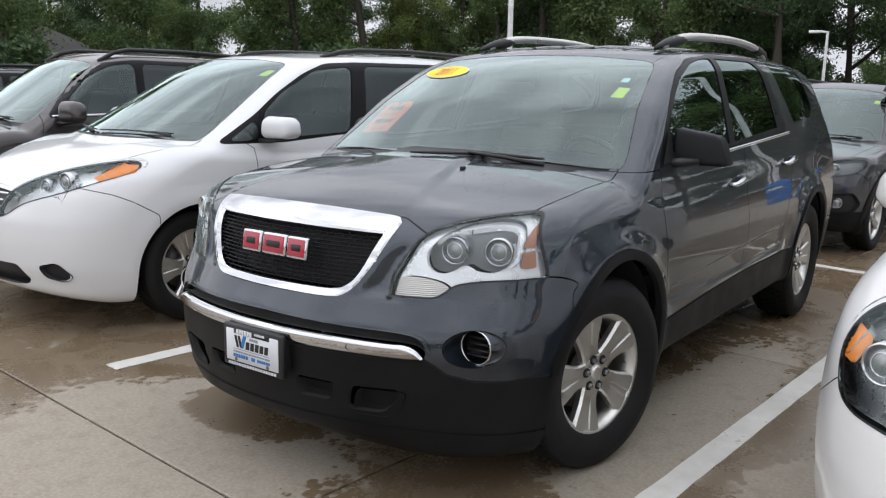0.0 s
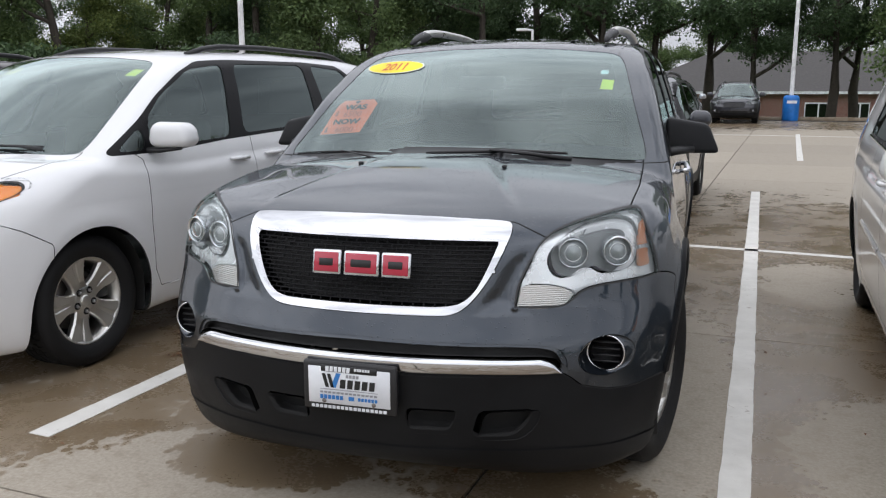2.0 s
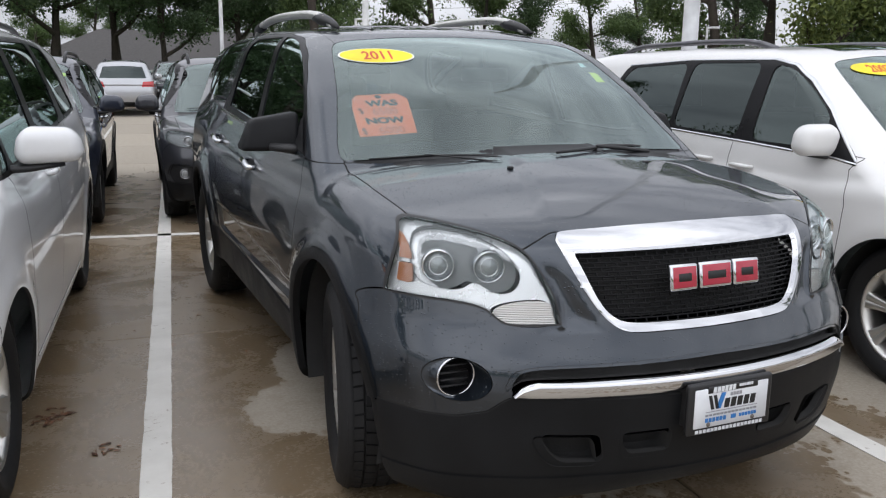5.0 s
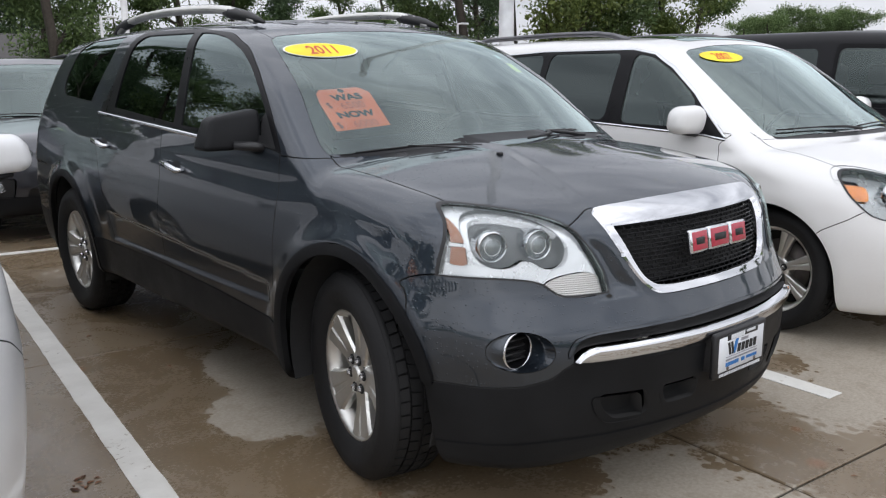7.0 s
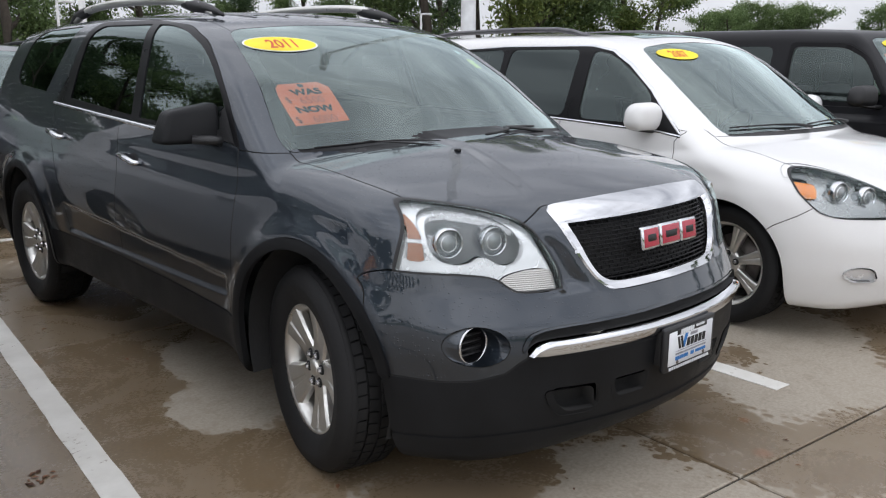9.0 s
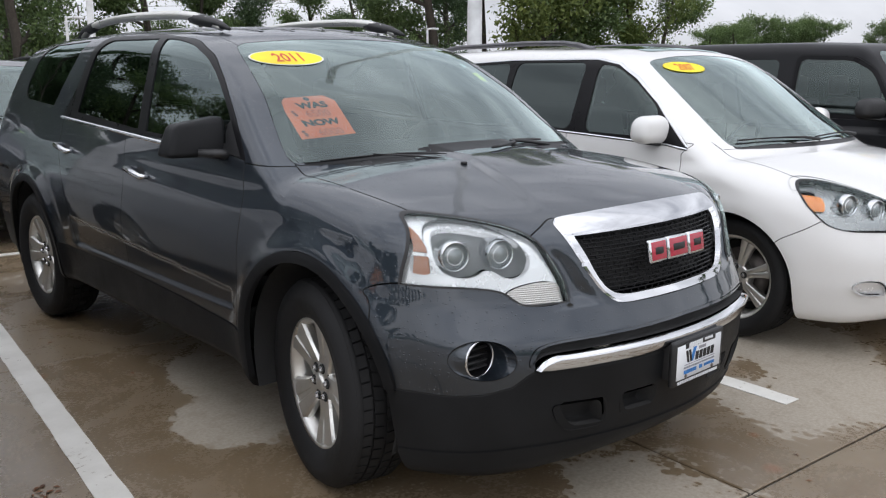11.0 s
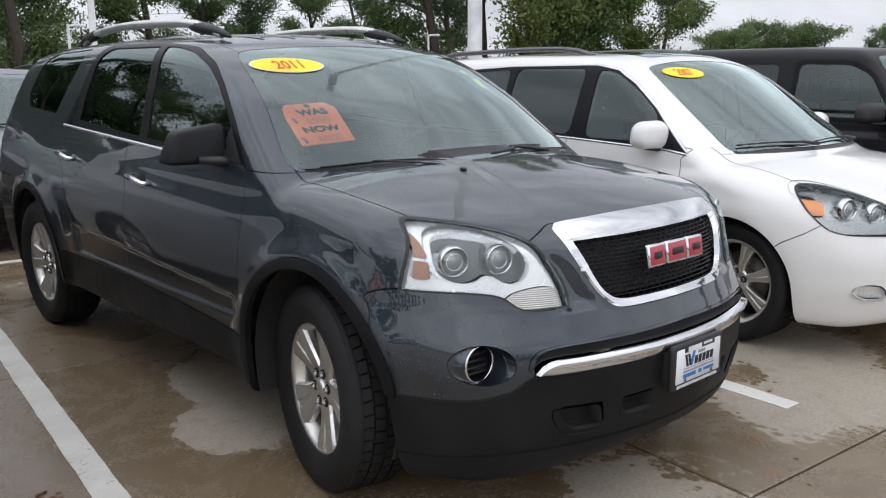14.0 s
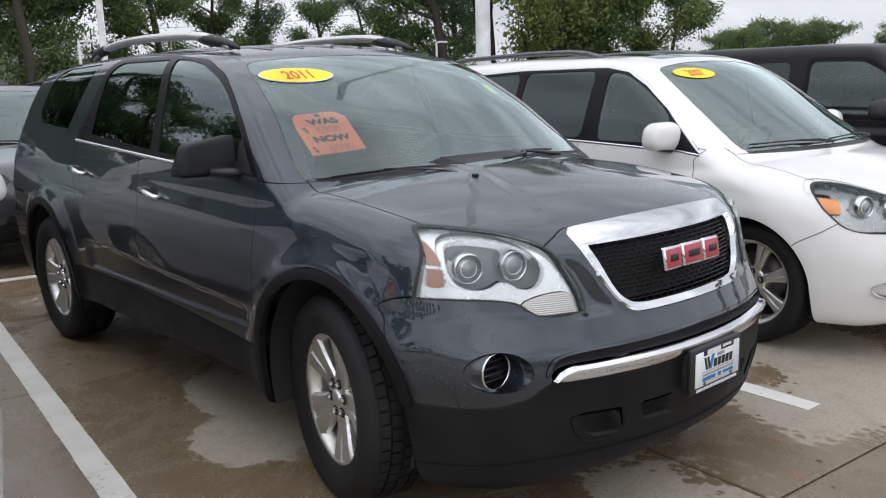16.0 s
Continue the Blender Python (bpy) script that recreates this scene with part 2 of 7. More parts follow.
class Shape:
    """A car body as a field: negative inside. x across, y back from the nose, z up."""

    def __init__(self, s):
        self.s = s
        def get(key):
            return curve1(s[key], s.get("soft", {}).get(key, 0.08))

        self.side, self.plan, self.nose, self.tail, self.top = get("side"), get("plan"), get("nose"), get("tail"), get("top")
        self.roof, self.cabin, self.under, self.shield, self.back = get("roof"), get("cabin"), get("under"), get("shield"), get("back")

    def __call__(self, x, y, z):
        s, x = self.s, np.abs(x)
        side = self.side(z) + self.plan(y)
        for wy in s["axles"]:
            r = np.hypot(y - wy - s.get("arch_fore", 0.0), z - s["wheel_r"] - s.get("arch_up", 0.0))
            side = side + s["flare"] * np.exp(-(((r - s["arch_r"] - 0.03) / 0.07) ** 2))
        for f in s.get("side_marks", ()):
            side = side + f(y, z)
        low = (x - side) * 0.97
        nose = self.nose(z)
        for f in s.get("nose_marks", ()):
            nose = nose + f(x, z)
        low = smax(low, (nose + s["bow"][0] * x ** 2 + s["bow"][1] * x ** 4 - y) * s.get("nose_k", 0.85), s.get("corner", 0.16))
        low = smax(low, (y - self.tail(z) + s["tail_bow"] * x ** 2) * 0.9, 0.14)
        top = self.top(y) - s["crown"] * x ** 2
        for f in s.get("top_marks", ()):
            top = top + f(x, y)
        low = smax(low, (z - top) * 0.96, s.get("shoulder", 0.09))
        low = smax(low, self.under(y) - z, 0.05)
        pitch = s["shield_k"]
        cab = (x - self.cabin(z) - 0.5 * self.plan(y)) * 0.93
        cab = smax(cab, (self.shield(z) + s["shield_bow"][0] * x ** 2 + s["shield_bow"][1] * x ** 4 - y) * pitch, s.get("pillar", 0.05))
        cab = smax(cab, z - self.roof(y) + s["roof_crown"] * x ** 2, s.get("roof_soft", 0.1))
        cab = smax(cab, (y - self.back(z) + s["tail_bow"] * x ** 2) * 0.85, 0.12)
        cab = smax(cab, 0.9 - z, 0.02)
        return smin(low, cab, s.get("join", 0.02))

    def grad(self, p):
        e = 1e-3
        g = np.empty_like(p)
        for i in range(3):
            q = p.copy()
            q[:, i] += e
            r = p.copy()
            r[:, i] -= e
            g[:, i] = (self(*q.T) - self(*r.T)) / (2 * e)
        return g

    def settle(self, p, turns=5, axis=None):
        """Moves points onto the surface, along the gradient or one axis."""
        p = p.copy()
        for _ in range(turns):
            g, v = self.grad(p), self(*p.T)
            if axis is None:
                p -= np.clip(v / np.maximum((g * g).sum(1), 0.05), -0.03, 0.03)[:, None] * g
            else:
                ga = g[:, axis]
                ga = np.where(np.abs(ga) < 0.15, np.sign(ga + 1e-9) * 0.15, ga)
                p[:, axis] -= np.clip(v / ga, -0.06, 0.06)
        return p


# ---- mesh tools ----
def part(name, data, mat, parent=None, label="", at=None, smooth=True):
    """Links a bmesh, or vertices and faces, as one mesh object under a thing or a part."""
    me = bpy.data.meshes.new(name)
    if isinstance(data, bmesh.types.BMesh):
        data.to_mesh(me)
        data.free()
    else:
        v, f = data[:2]
        me.from_pydata([tuple(p) for p in v], [], [tuple(int(i) for i in q) for q in f])
    me.materials.append(mat)
    if not isinstance(data, bmesh.types.BMesh) and len(data) > 3 and data[3] is not None:
        me.materials.append(LINER)
        me.polygons.foreach_set("material_index", [0] * data[3] + [1] * (len(me.polygons) - data[3]))
    if smooth:
        me.polygons.foreach_set("use_smooth", [True] * len(me.polygons))
    if not isinstance(data, bmesh.types.BMesh) and len(data) > 2 and data[2] is not None:
        me.normals_split_custom_set_from_vertices([tuple(n) for n in data[2]])
    ob = new(name, me)
    if at is not None:
        ob.matrix_basis = at
    ob.parent = parent
    if label:
        tagged(ob, label)
    return ob


def thing(name, m, label, category, group="", kind=""):
    ob = new(name)
    ob.matrix_basis = m
    ob.empty_display_size = 0.2
    return tagged(ob, label, category, group, kind)


def box(sx, sy, sz, at=(0, 0, 0), bevel=0.0, seg=2, m=None, bm=None):
    """A box with rounded edges; at is its middle."""
    b = bmesh.new()
    bmesh.ops.create_cube(b, size=1, matrix=Matrix.Diagonal((sx, sy, sz, 1)))
    if bevel:
        bmesh.ops.bevel(b, geom=b.edges[:], offset=bevel, segments=seg, profile=0.5, affect="EDGES")
    b.transform(Matrix.Translation(at) @ (m or Matrix()))
    return join(bm, b)


def join(bm, b):
    if bm is None:
        return b
    me = bpy.data.meshes.new("join")
    b.to_mesh(me)
    b.free()
    bm.from_mesh(me)
    bpy.data.meshes.remove(me)
    return bm


def lathe(profile, n=32, axis="x", closed=False):
    """Turns a list of (radius, along) round an axis. Returns vertices and faces."""
    v, f, k = [], [], len(profile)
    for i in range(n):
        a = 2 * math.pi * i / n
        for r, h in profile:
            p = (h, r * math.cos(a), r * math.sin(a))
            v.append(p if axis == "x" else (p[1], p[2], p[0]) if axis == "z" else (p[1], p[0], p[2]))
    for i in range(n):
        for j in range(k if closed else k - 1):
            a, b = i * k + j, i * k + (j + 1) % k
            c, d = ((i + 1) % n) * k + (j + 1) % k, ((i + 1) % n) * k + j
            f.append((a, b, c, d) if axis != "y" else (d, c, b, a))
    return v, f


def tube(points, r, n=8, ends=True, flat=1.0):
    """A round bar along points; r may be a list."""
    pts = [Vector(p) for p in points]
    rs = r if isinstance(r, (list, tuple)) else [r] * len(pts)
    v, f = [], []
    up = Vector((0, 0, 1))
    for i, p in enumerate(pts):
        d = (pts[min(i + 1, len(pts) - 1)] - pts[max(i - 1, 0)]).normalized()
        s = d.cross(up)
        s = s.normalized() if s.length > 1e-3 else Vector((1, 0, 0))
        u = s.cross(d).normalized()
        for j in range(n):
            a = 2 * math.pi * j / n
            v.append(tuple(p + (s * math.cos(a) + u * math.sin(a) * flat) * rs[i]))
    for i in range(len(pts) - 1):
        for j in range(n):
            f.append((i * n + j, i * n + (j + 1) % n, (i + 1) * n + (j + 1) % n, (i + 1) * n + j))
    if ends:
        f.append(tuple(range(n))[::-1])
        f.append(tuple((len(pts) - 1) * n + j for j in range(n)))
    return v, f


def merge(*sets):
    v, f = [], []
    for a, b in sets:
        k = len(v)
        v += [tuple(p) for p in a]
        f += [tuple(i + k for i in q) for q in b]
    return v, f


def moved(data, m):
    return [tuple(m @ Vector(p)) for p in data[0]], data[1]


def rounded(pts, turns=2, keep=(), closed=True, cap=0.035):
    """Cuts the corners of an outline, but for those whose number is in keep."""
    pts = [(np.array(p, float), i in keep) for i, p in enumerate(pts)]
    for _ in range(turns + 1):
        out, n = [], len(pts)
        for i, (p, hold) in enumerate(pts):
            if hold or (not closed and i in (0, n - 1)):
                out.append((p, True))
            else:
                for q in (pts[i - 1][0], pts[(i + 1) % n][0]):
                    d = q - p
                    far = np.hypot(*d)
                    out.append((p + d * min(0.27, cap / max(far, 1e-6)), False))
        pts, cap = out, cap * 0.5
    return np.array([p for p, _ in pts])


def inside(poly, p):
    poly = np.asarray(poly, float)
    hit = np.zeros(len(p), bool)
    a, b = poly, np.roll(poly, -1, 0)
    for (x0, y0), (x1, y1) in zip(a, b):
        if y0 == y1:
            continue
        c = (p[:, 1] < y0) != (p[:, 1] < y1)
        hit ^= c & (p[:, 0] < x0 + (p[:, 1] - y0) * (x1 - x0) / (y1 - y0))
    return hit


def nearest(poly, p, closed=True):
    poly = np.asarray(poly, float)
    a, b = (poly, np.roll(poly, -1, 0)) if closed else (poly[:-1], poly[1:])
    d = b - a
    t = ((p[:, None] - a) * d).sum(2) / np.maximum((d * d).sum(1), 1e-12)
    q = a + np.clip(t, 0, 1)[..., None] * d
    r = np.hypot(*np.moveaxis(q - p[:, None], 2, 0))
    i = r.argmin(1)
    k = np.arange(len(p))
    return q[k, i], r[k, i]


PLANES = {"side": (1, 2, 0), "front": (0, 2, 1), "top": (0, 1, 2)}


class Skin:
    """The quads of a shape's surface, out of which panels are cut along outlines."""

    def __init__(self, shape, lo, hi, h):
        self.shape, self.h = shape, h
        half = np.arange(0.5 * h, hi[0], h)
        xs = np.concatenate([-half[::-1], half])
        ys, zs = np.arange(lo[1], hi[1], h), np.arange(lo[2], hi[2], h)
        d = shape(xs[:, None, None], ys[None, :, None], zs[None, None, :]).astype(np.float32)
        ins = d < 0
        n = [k - 1 for k in d.shape]
        cnt = np.zeros(n, np.int8)
        for i in (0, 1):
            for j in (0, 1):
                for k in (0, 1):
                    cnt += ins[i:i + n[0], j:j + n[1], k:k + n[2]]
        act = (cnt > 0) & (cnt < 8)
        idx = np.full(n, -1, np.int64)
        cells = np.argwhere(act)
        idx[act] = np.arange(len(cells))
        tot, num = np.zeros((len(cells), 3)), np.zeros(len(cells))
        for ax in range(3):
            for i in (0, 1):
                for j in (0, 1):
                    o = [0, 0, 0]
                    o[(ax + 1) % 3], o[(ax + 2) % 3] = i, j
                    e = list(o)
                    e[ax] = 1
                    va, vb = d[tuple((cells + o).T)], d[tuple((cells + e).T)]
                    c = (va < 0) != (vb < 0)
                    t = np.where(c, va / np.where(c, va - vb, 1), 0)
                    q = cells + np.array(o, float)
                    q[:, ax] += t
                    tot[c] += q[c]
                    num[c] += 1
        g = tot / num[:, None]
        base = np.array([xs[0], ys[0], zs[0]])
        self.p = shape.settle(base + g * h, 4)
        quads = []
        for ax in range(3):
            a, b = [slice(1, -1)] * 3, [slice(1, -1)] * 3
            a[ax], b[ax] = slice(0, -1), slice(1, None)
            c = np.argwhere(ins[tuple(a)] != ins[tuple(b)])
            s = ins[tuple(a)][tuple(c.T)]
            c = c + 1
            c[:, ax] -= 1
            u, w = (ax + 1) % 3, (ax + 2) % 3
            ring = []
            for i, j in ((-1, -1), (0, -1), (0, 0), (-1, 0)):
                e = c.copy()
                e[:, u] += i
                e[:, w] += j
                ring.append(idx[tuple(e.T)])
            q = np.stack(ring, 1)
            q[~s] = q[~s][:, ::-1]
            quads.append(q)
        self.q = np.concatenate(quads)
        self.free = np.ones(len(self.q), bool)
        self.n = shape.grad(self.p)
        self.n /= np.linalg.norm(self.n, axis=1)[:, None]

    def claim(self, plane, poly, where=None, snap=1.7):
        """Takes the free quads inside an outline; its rim is laid on the outline."""
        u, w, ax = PLANES[plane]
        q2 = self.p[:, (u, w)].copy()
        if u == 0:
            q2[:, 0] = np.abs(q2[:, 0])
        mid, nrm = self.p[self.q].mean(1), self.n[self.q].mean(1)
        got = self.free & inside(poly, q2[self.q].mean(1))
        if where is not None:
            got &= where(mid, nrm)
        if not got.any():
            return got
        a, b = np.zeros(len(self.p), bool), np.zeros(len(self.p), bool)
        a[self.q[got].ravel()] = True
        b[self.q[self.free & ~got].ravel()] = True
        rim = np.flatnonzero(a & b)
        if len(rim):
            to, dist = nearest(poly, q2[rim])
            ok = dist < snap * self.h
            rim, to = rim[ok], to[ok]
            sg = np.where(self.p[rim, 0] < 0, -1, 1)
            if u == 0:
                near = np.abs(self.p[rim, 0]) < 0.3 * self.h
                to = to.copy()
                to[:, 0] = np.where(near, np.abs(self.p[rim, 0]), to[:, 0]) * sg
            self.p[rim, u], self.p[rim, w] = to[:, 0], to[:, 1]
            self.p[rim] = self.shape.settle(self.p[rim], 5, ax)
            self.n[rim] = self.shape.grad(self.p[rim])
            self.n[rim] /= np.linalg.norm(self.n[rim], axis=1)[:, None]
        self.free &= ~got
        return got

    def panel(self, got, lift=0.0, gap=0.0, skirt=0.0, push=(0, 0, 0), shrink=0.0, dark=False):
        """Vertices, faces and normals of some quads: lifted off, drawn in by gap at the rim, with a rim skirt deep into the body."""
        q = self.q[got]
        used, inv = np.unique(q, return_inverse=True)
        f = inv.reshape(q.shape)
        plain = len(f)
        n = self.n[used]
        p = self.p[used] + n * lift + np.array(push)
        e = np.stack([f, np.roll(f, -1, 1)], 2).reshape(-1, 2)
        key = np.sort(e, 1)
        _, first, count = np.unique(key, axis=0, return_index=True, return_counts=True)
        rim = e[first[count == 1]]
        owner = np.repeat(np.arange(len(f)), 4)[first[count == 1]]
        edge = np.unique(rim)
        if (gap or shrink) and len(edge):
            way = np.zeros_like(p)
            mid = p[f].mean(1)[owner]
            d = p[rim[:, 1]] - p[rim[:, 0]]
            d /= np.maximum(np.linalg.norm(d, axis=1), 1e-9)[:, None]
            s = mid - p[rim[:, 0]]
            s -= (s * d).sum(1)[:, None] * d
            s /= np.maximum(np.linalg.norm(s, axis=1), 1e-9)[:, None]
            np.add.at(way, rim[:, 0], s)
            np.add.at(way, rim[:, 1], s)
            k = np.linalg.norm(way[edge], axis=1)
            p[edge] += way[edge] / np.maximum(k, 1e-9)[:, None] * gap
        if skirt and len(edge):
            at = {int(v): i + len(p) for i, v in enumerate(edge)}
            low = p[edge] - n[edge] * skirt
            more = np.array([[b, a, at[int(a)], at[int(b)]] for a, b in rim])
            p, n = np.concatenate([p, low]), np.concatenate([n, n[edge]])
            f = np.concatenate([f, more])
        return p, f, n, plain if dark else None

    def sides(self, got):
        x = self.p[self.q].mean(1)[:, 0]
        return got & (x < 0), got & (x >= 0)


def drape(shape, plane, pts, start, lift):
    """Lays flat points onto a shape; start is the first guess of the third coordinate."""
    u, w, ax = PLANES[plane]
    p = np.zeros((len(pts), 3))
    p[:, u], p[:, w], p[:, ax] = [a[0] for a in pts], [a[1] for a in pts], start
    p = shape.settle(p, 30, ax)
    n = shape.grad(p)
    return p + n / np.linalg.norm(n, axis=1)[:, None] * lift


def ribbon(shape, plane, pts, width, start, lift=0.001, thick=0.0):
    """A strip of a width along a line on a shape."""
    pts = np.asarray(pts, float)
    d = np.gradient(pts, axis=0)
    d /= np.maximum(np.hypot(d[:, 0], d[:, 1]), 1e-9)[:, None]
    s = np.stack([-d[:, 1], d[:, 0]], 1)
    wd = np.asarray(width) if np.ndim(width) else np.full(len(pts), width)
    rows = [pts + s * (wd * k)[:, None] for k in (-0.5, -0.2, 0.2, 0.5)]
    st = np.asarray(start) if np.ndim(start) else np.full(len(pts), start)
    n, v = len(pts), []
    for r, h in zip(rows, (0.0, thick, thick, 0.0)):
        v += [tuple(p) for p in drape(shape, plane, r, st, lift + h)]
    f = [(k * n + i, k * n + i + 1, (k + 1) * n + i + 1, (k + 1) * n + i) for k in range(3) for i in range(n - 1)]
    return v, f


def dense(pts, gap=0.03):
    pts = np.asarray(pts, float)
    out = []
    for a, b in zip(pts[:-1], pts[1:]):
        k = max(1, int(np.hypot(*(b - a)) / gap))
        out += [a + (b - a) * i / k for i in range(k)]
    return np.array(out + [pts[-1]])


def fill(shape, plane, outline, start, lift, gap=0.02):
    """A thin patch of a shape's surface inside an outline, as a grid with its rim on the outline."""
    o = np.asarray(outline, float)
    o = dense(np.vstack([o, o[:1]]), gap)[:-1]
    mid = o.mean(0)
    rings = (1.0, 0.75, 0.5, 0.25)
    pts = np.vstack([mid + (o - mid) * k for k in rings] + [mid[None]])
    p = drape(shape, plane, pts, start, lift)
    n, f = len(o), []
    for k in range(3):
        f += [(k * n + i, k * n + (i + 1) % n, (k + 1) * n + (i + 1) % n, (k + 1) * n + i) for i in range(n)]
    f += [(3 * n + i, 3 * n + (i + 1) % n, 4 * n) for i in range(n)]
    return p, f


def letters(text, size=1.0, bold=0.0, slant=0.0):
    """The mesh of a line of text in the built-in font, centred, with its height as size."""
    cu = bpy.data.curves.new("text", "FONT")
    cu.body, cu.align_x, cu.align_y, cu.offset, cu.shear, cu.resolution_u = text, "CENTER", "CENTER", bold, slant, 3
    ob = new("text", cu)
    me = bpy.data.meshes.new_from_object(ob.evaluated_get(bpy.context.evaluated_depsgraph_get()))
    v = np.array([p.co[:2] for p in me.vertices])
    f = [tuple(p.vertices) for p in me.polygons]
    bpy.data.objects.remove(ob)
    bpy.data.curves.remove(cu)
    bpy.data.meshes.remove(me)
    k = size / (v[:, 1].max() - v[:, 1].min())
    v = (v - (v.max(0) + v.min(0)) / 2) * k
    return v, f


# ---- wheels ----
def make_wheel(r, width, rim_r, spokes, lugs, alloy, parent, at, style="broad"):
    """A wheel whose outer face looks along +x: rim, spokes, tyre, nuts, cap and brake disc."""
    w = width / 2
    prof = [(rim_r - 0.012, -w * 0.9), (rim_r - 0.02, -w * 0.2), (rim_r - 0.028, w * 0.35), (rim_r - 0.016, w * 0.72), (rim_r - 0.004, w * 0.80), (rim_r + 0.004, w * 0.84), (rim_r + 0.006, w * 0.76)]
    sets = [lathe(prof, 48)]
    hub = [(0.0, w * 0.62), (0.05, w * 0.62), (0.078, w * 0.60), (0.088, w * 0.5), (0.09, w * 0.1)]
    sets.append(lathe(hub, 30))
    per = []
    for i in range(spokes):
        a0 = 2 * math.pi * i / spokes + math.pi / 2
        if style == "twin":
            per += [(a0 - 0.10, 0.5), (a0 + 0.10, 0.5)]
        elif style == "thin":
            per += [(a0, 0.42)]
        else:
            per += [(a0, 1.0)]
    wheel = part("wheel", merge(*sets), alloy, parent, "", at)
    made = None
    for a, k in per:
        if made is not None:
            o = new("spoke", made.data)
            o.parent, o.matrix_basis = wheel, pose(0, 0, 0, math.degrees(a))
            continue
        v, f = [], []
        broad = style == "broad"
        rows = ((0.06, 0.050, 0.60, 0.0), (0.10, 0.049, 0.61, 0.0), (0.135, 0.056, 0.65, 0.003), (0.18, 0.074, 0.72, 0.005), (rim_r - 0.012, 0.094, 0.79, 0.005)) if broad else \
            ((0.07, 0.036 * k, 0.60, 0.0), (0.11, 0.030 * k, 0.62, 0.0), (0.15, 0.031 * k, 0.66, 0.0), (0.19, 0.037 * k, 0.72, 0.0), (rim_r - 0.016, 0.046 * k, 0.75, 0.0))
        for rr, wd, x, groove in rows:
            th = 0.034
            for c, dx in ((-1.0, -0.010), (-0.86, 0.0), (-0.20, 0.0), (-0.12, -groove), (0.12, -groove), (0.20, 0.0), (0.86, 0.0), (1.0, -0.010), (1.0, -th), (-1.0, -th)):
                v.append((x * w + dx, rr, c * wd))
        for j in range(4):
            for i in range(10):
                f.append((j * 10 + i, j * 10 + (i + 1) % 10, (j + 1) * 10 + (i + 1) % 10, (j + 1) * 10 + i))
        made = part("spoke", (v, f), alloy, wheel, "", pose(0, 0, 0, math.degrees(a)), style != "broad")
    s = r - rim_r
    prof = [(rim_r - 0.004, -w * 0.86), (rim_r + s * 0.15, -w * 0.98), (rim_r + s * 0.5, -w * 1.08), (rim_r + s * 0.82, -w * 1.0), (r - 0.012, -w * 0.86), (r, -w * 0.72)]
    prof += [(r - 0.009, -w * 0.66), (r - 0.008, 0.0), (r - 0.009, w * 0.66)]
    prof += [(r, w * 0.72), (r - 0.012, w * 0.86), (rim_r + s * 0.82, w * 1.0), (rim_r + s * 0.55, w * 1.08), (rim_r + s * 0.5, w * 1.075), (rim_r + s * 0.15, w * 0.98), (rim_r + 0.006, w * 0.86), (rim_r - 0.002, w * 0.8)]
    tyre = part("tyre", lathe(prof, 72), RUBBER, wheel, "black rubber tyre")
    tv, tf, blocks = [], [], 52
    for lo, hi, shift, lean in ((-1.0, -0.50, 0.0, 0.25), (-0.42, -0.06, 0.5, -0.3), (0.06, 0.42, 0.0, 0.3), (0.50, 1.0, 0.5, -0.25)):
        for i in range(blocks):
            k = len(tv)
            for u in (0.0, 0.84):
                for h in (lo, hi):
                    ang = 2 * math.pi * (i + shift + u + lean * (h - lo)) / blocks
                    for rr in (r - 0.012, r - 0.010 if abs(h) > 0.9 else r):
                        ho = h * w * (0.86 if rr < r else 0.84) if abs(h) > 0.9 else h * w * 0.84
                        tv.append((ho, rr * math.cos(ang), rr * math.sin(ang)))
            tf += [(k + 1, k + 3, k + 7, k + 5), (k, k + 1, k + 5, k + 4), (k + 2, k + 6, k + 7, k + 3), (k, k + 2, k + 3, k + 1), (k + 4, k + 5, k + 7, k + 6)]
    part("tread", (tv, tf), RUBBER, tyre, "", None, False)
    part("brake_disc", lathe([(0.05, -0.01), (0.165, -0.01), (0.165, -0.03), (0.05, -0.03)], 32), STEEL, wheel)
    part("wheel_back", lathe([(0.0, -0.05), (rim_r - 0.03, -0.05)], 32), LINER, wheel)
    part("hub_cap", lathe([(0.0, w * 0.72), (0.022, w * 0.71), (0.032, w * 0.68), (0.034, w * 0.6)], 20), alloy, wheel)
    nut = None
    for i in range(lugs):
        a = 2 * math.pi * (i + 0.5) / lugs
        m = Matrix.Translation((w * 0.61, 0.060 * math.cos(a), 0.060 * math.sin(a)))
        if nut is None:
            nut = part("lug_nut", lathe([(0.0, 0.018), (0.008, 0.017), (0.0115, 0.010), (0.012, -0.004)], 6), NUT_STEEL, wheel, "", m, False)
            # flat black disc on the hub, painted shade of the nut's hole
            cup = part("nut_recess", lathe([(0.0, 0.002), (0.016, 0.002), (0.019, 0.004), (0.020, 0.0)], 16), LINER, nut)
        else:
            o = new("lug_nut", nut.data)
            o.parent, o.matrix_basis = wheel, m
            c = new("nut_recess", cup.data)
            c.parent = o
    return wheel


def copy_part(ob, m):
    o = copy_thing(ob, m)
    o.parent = ob.parent
    return o


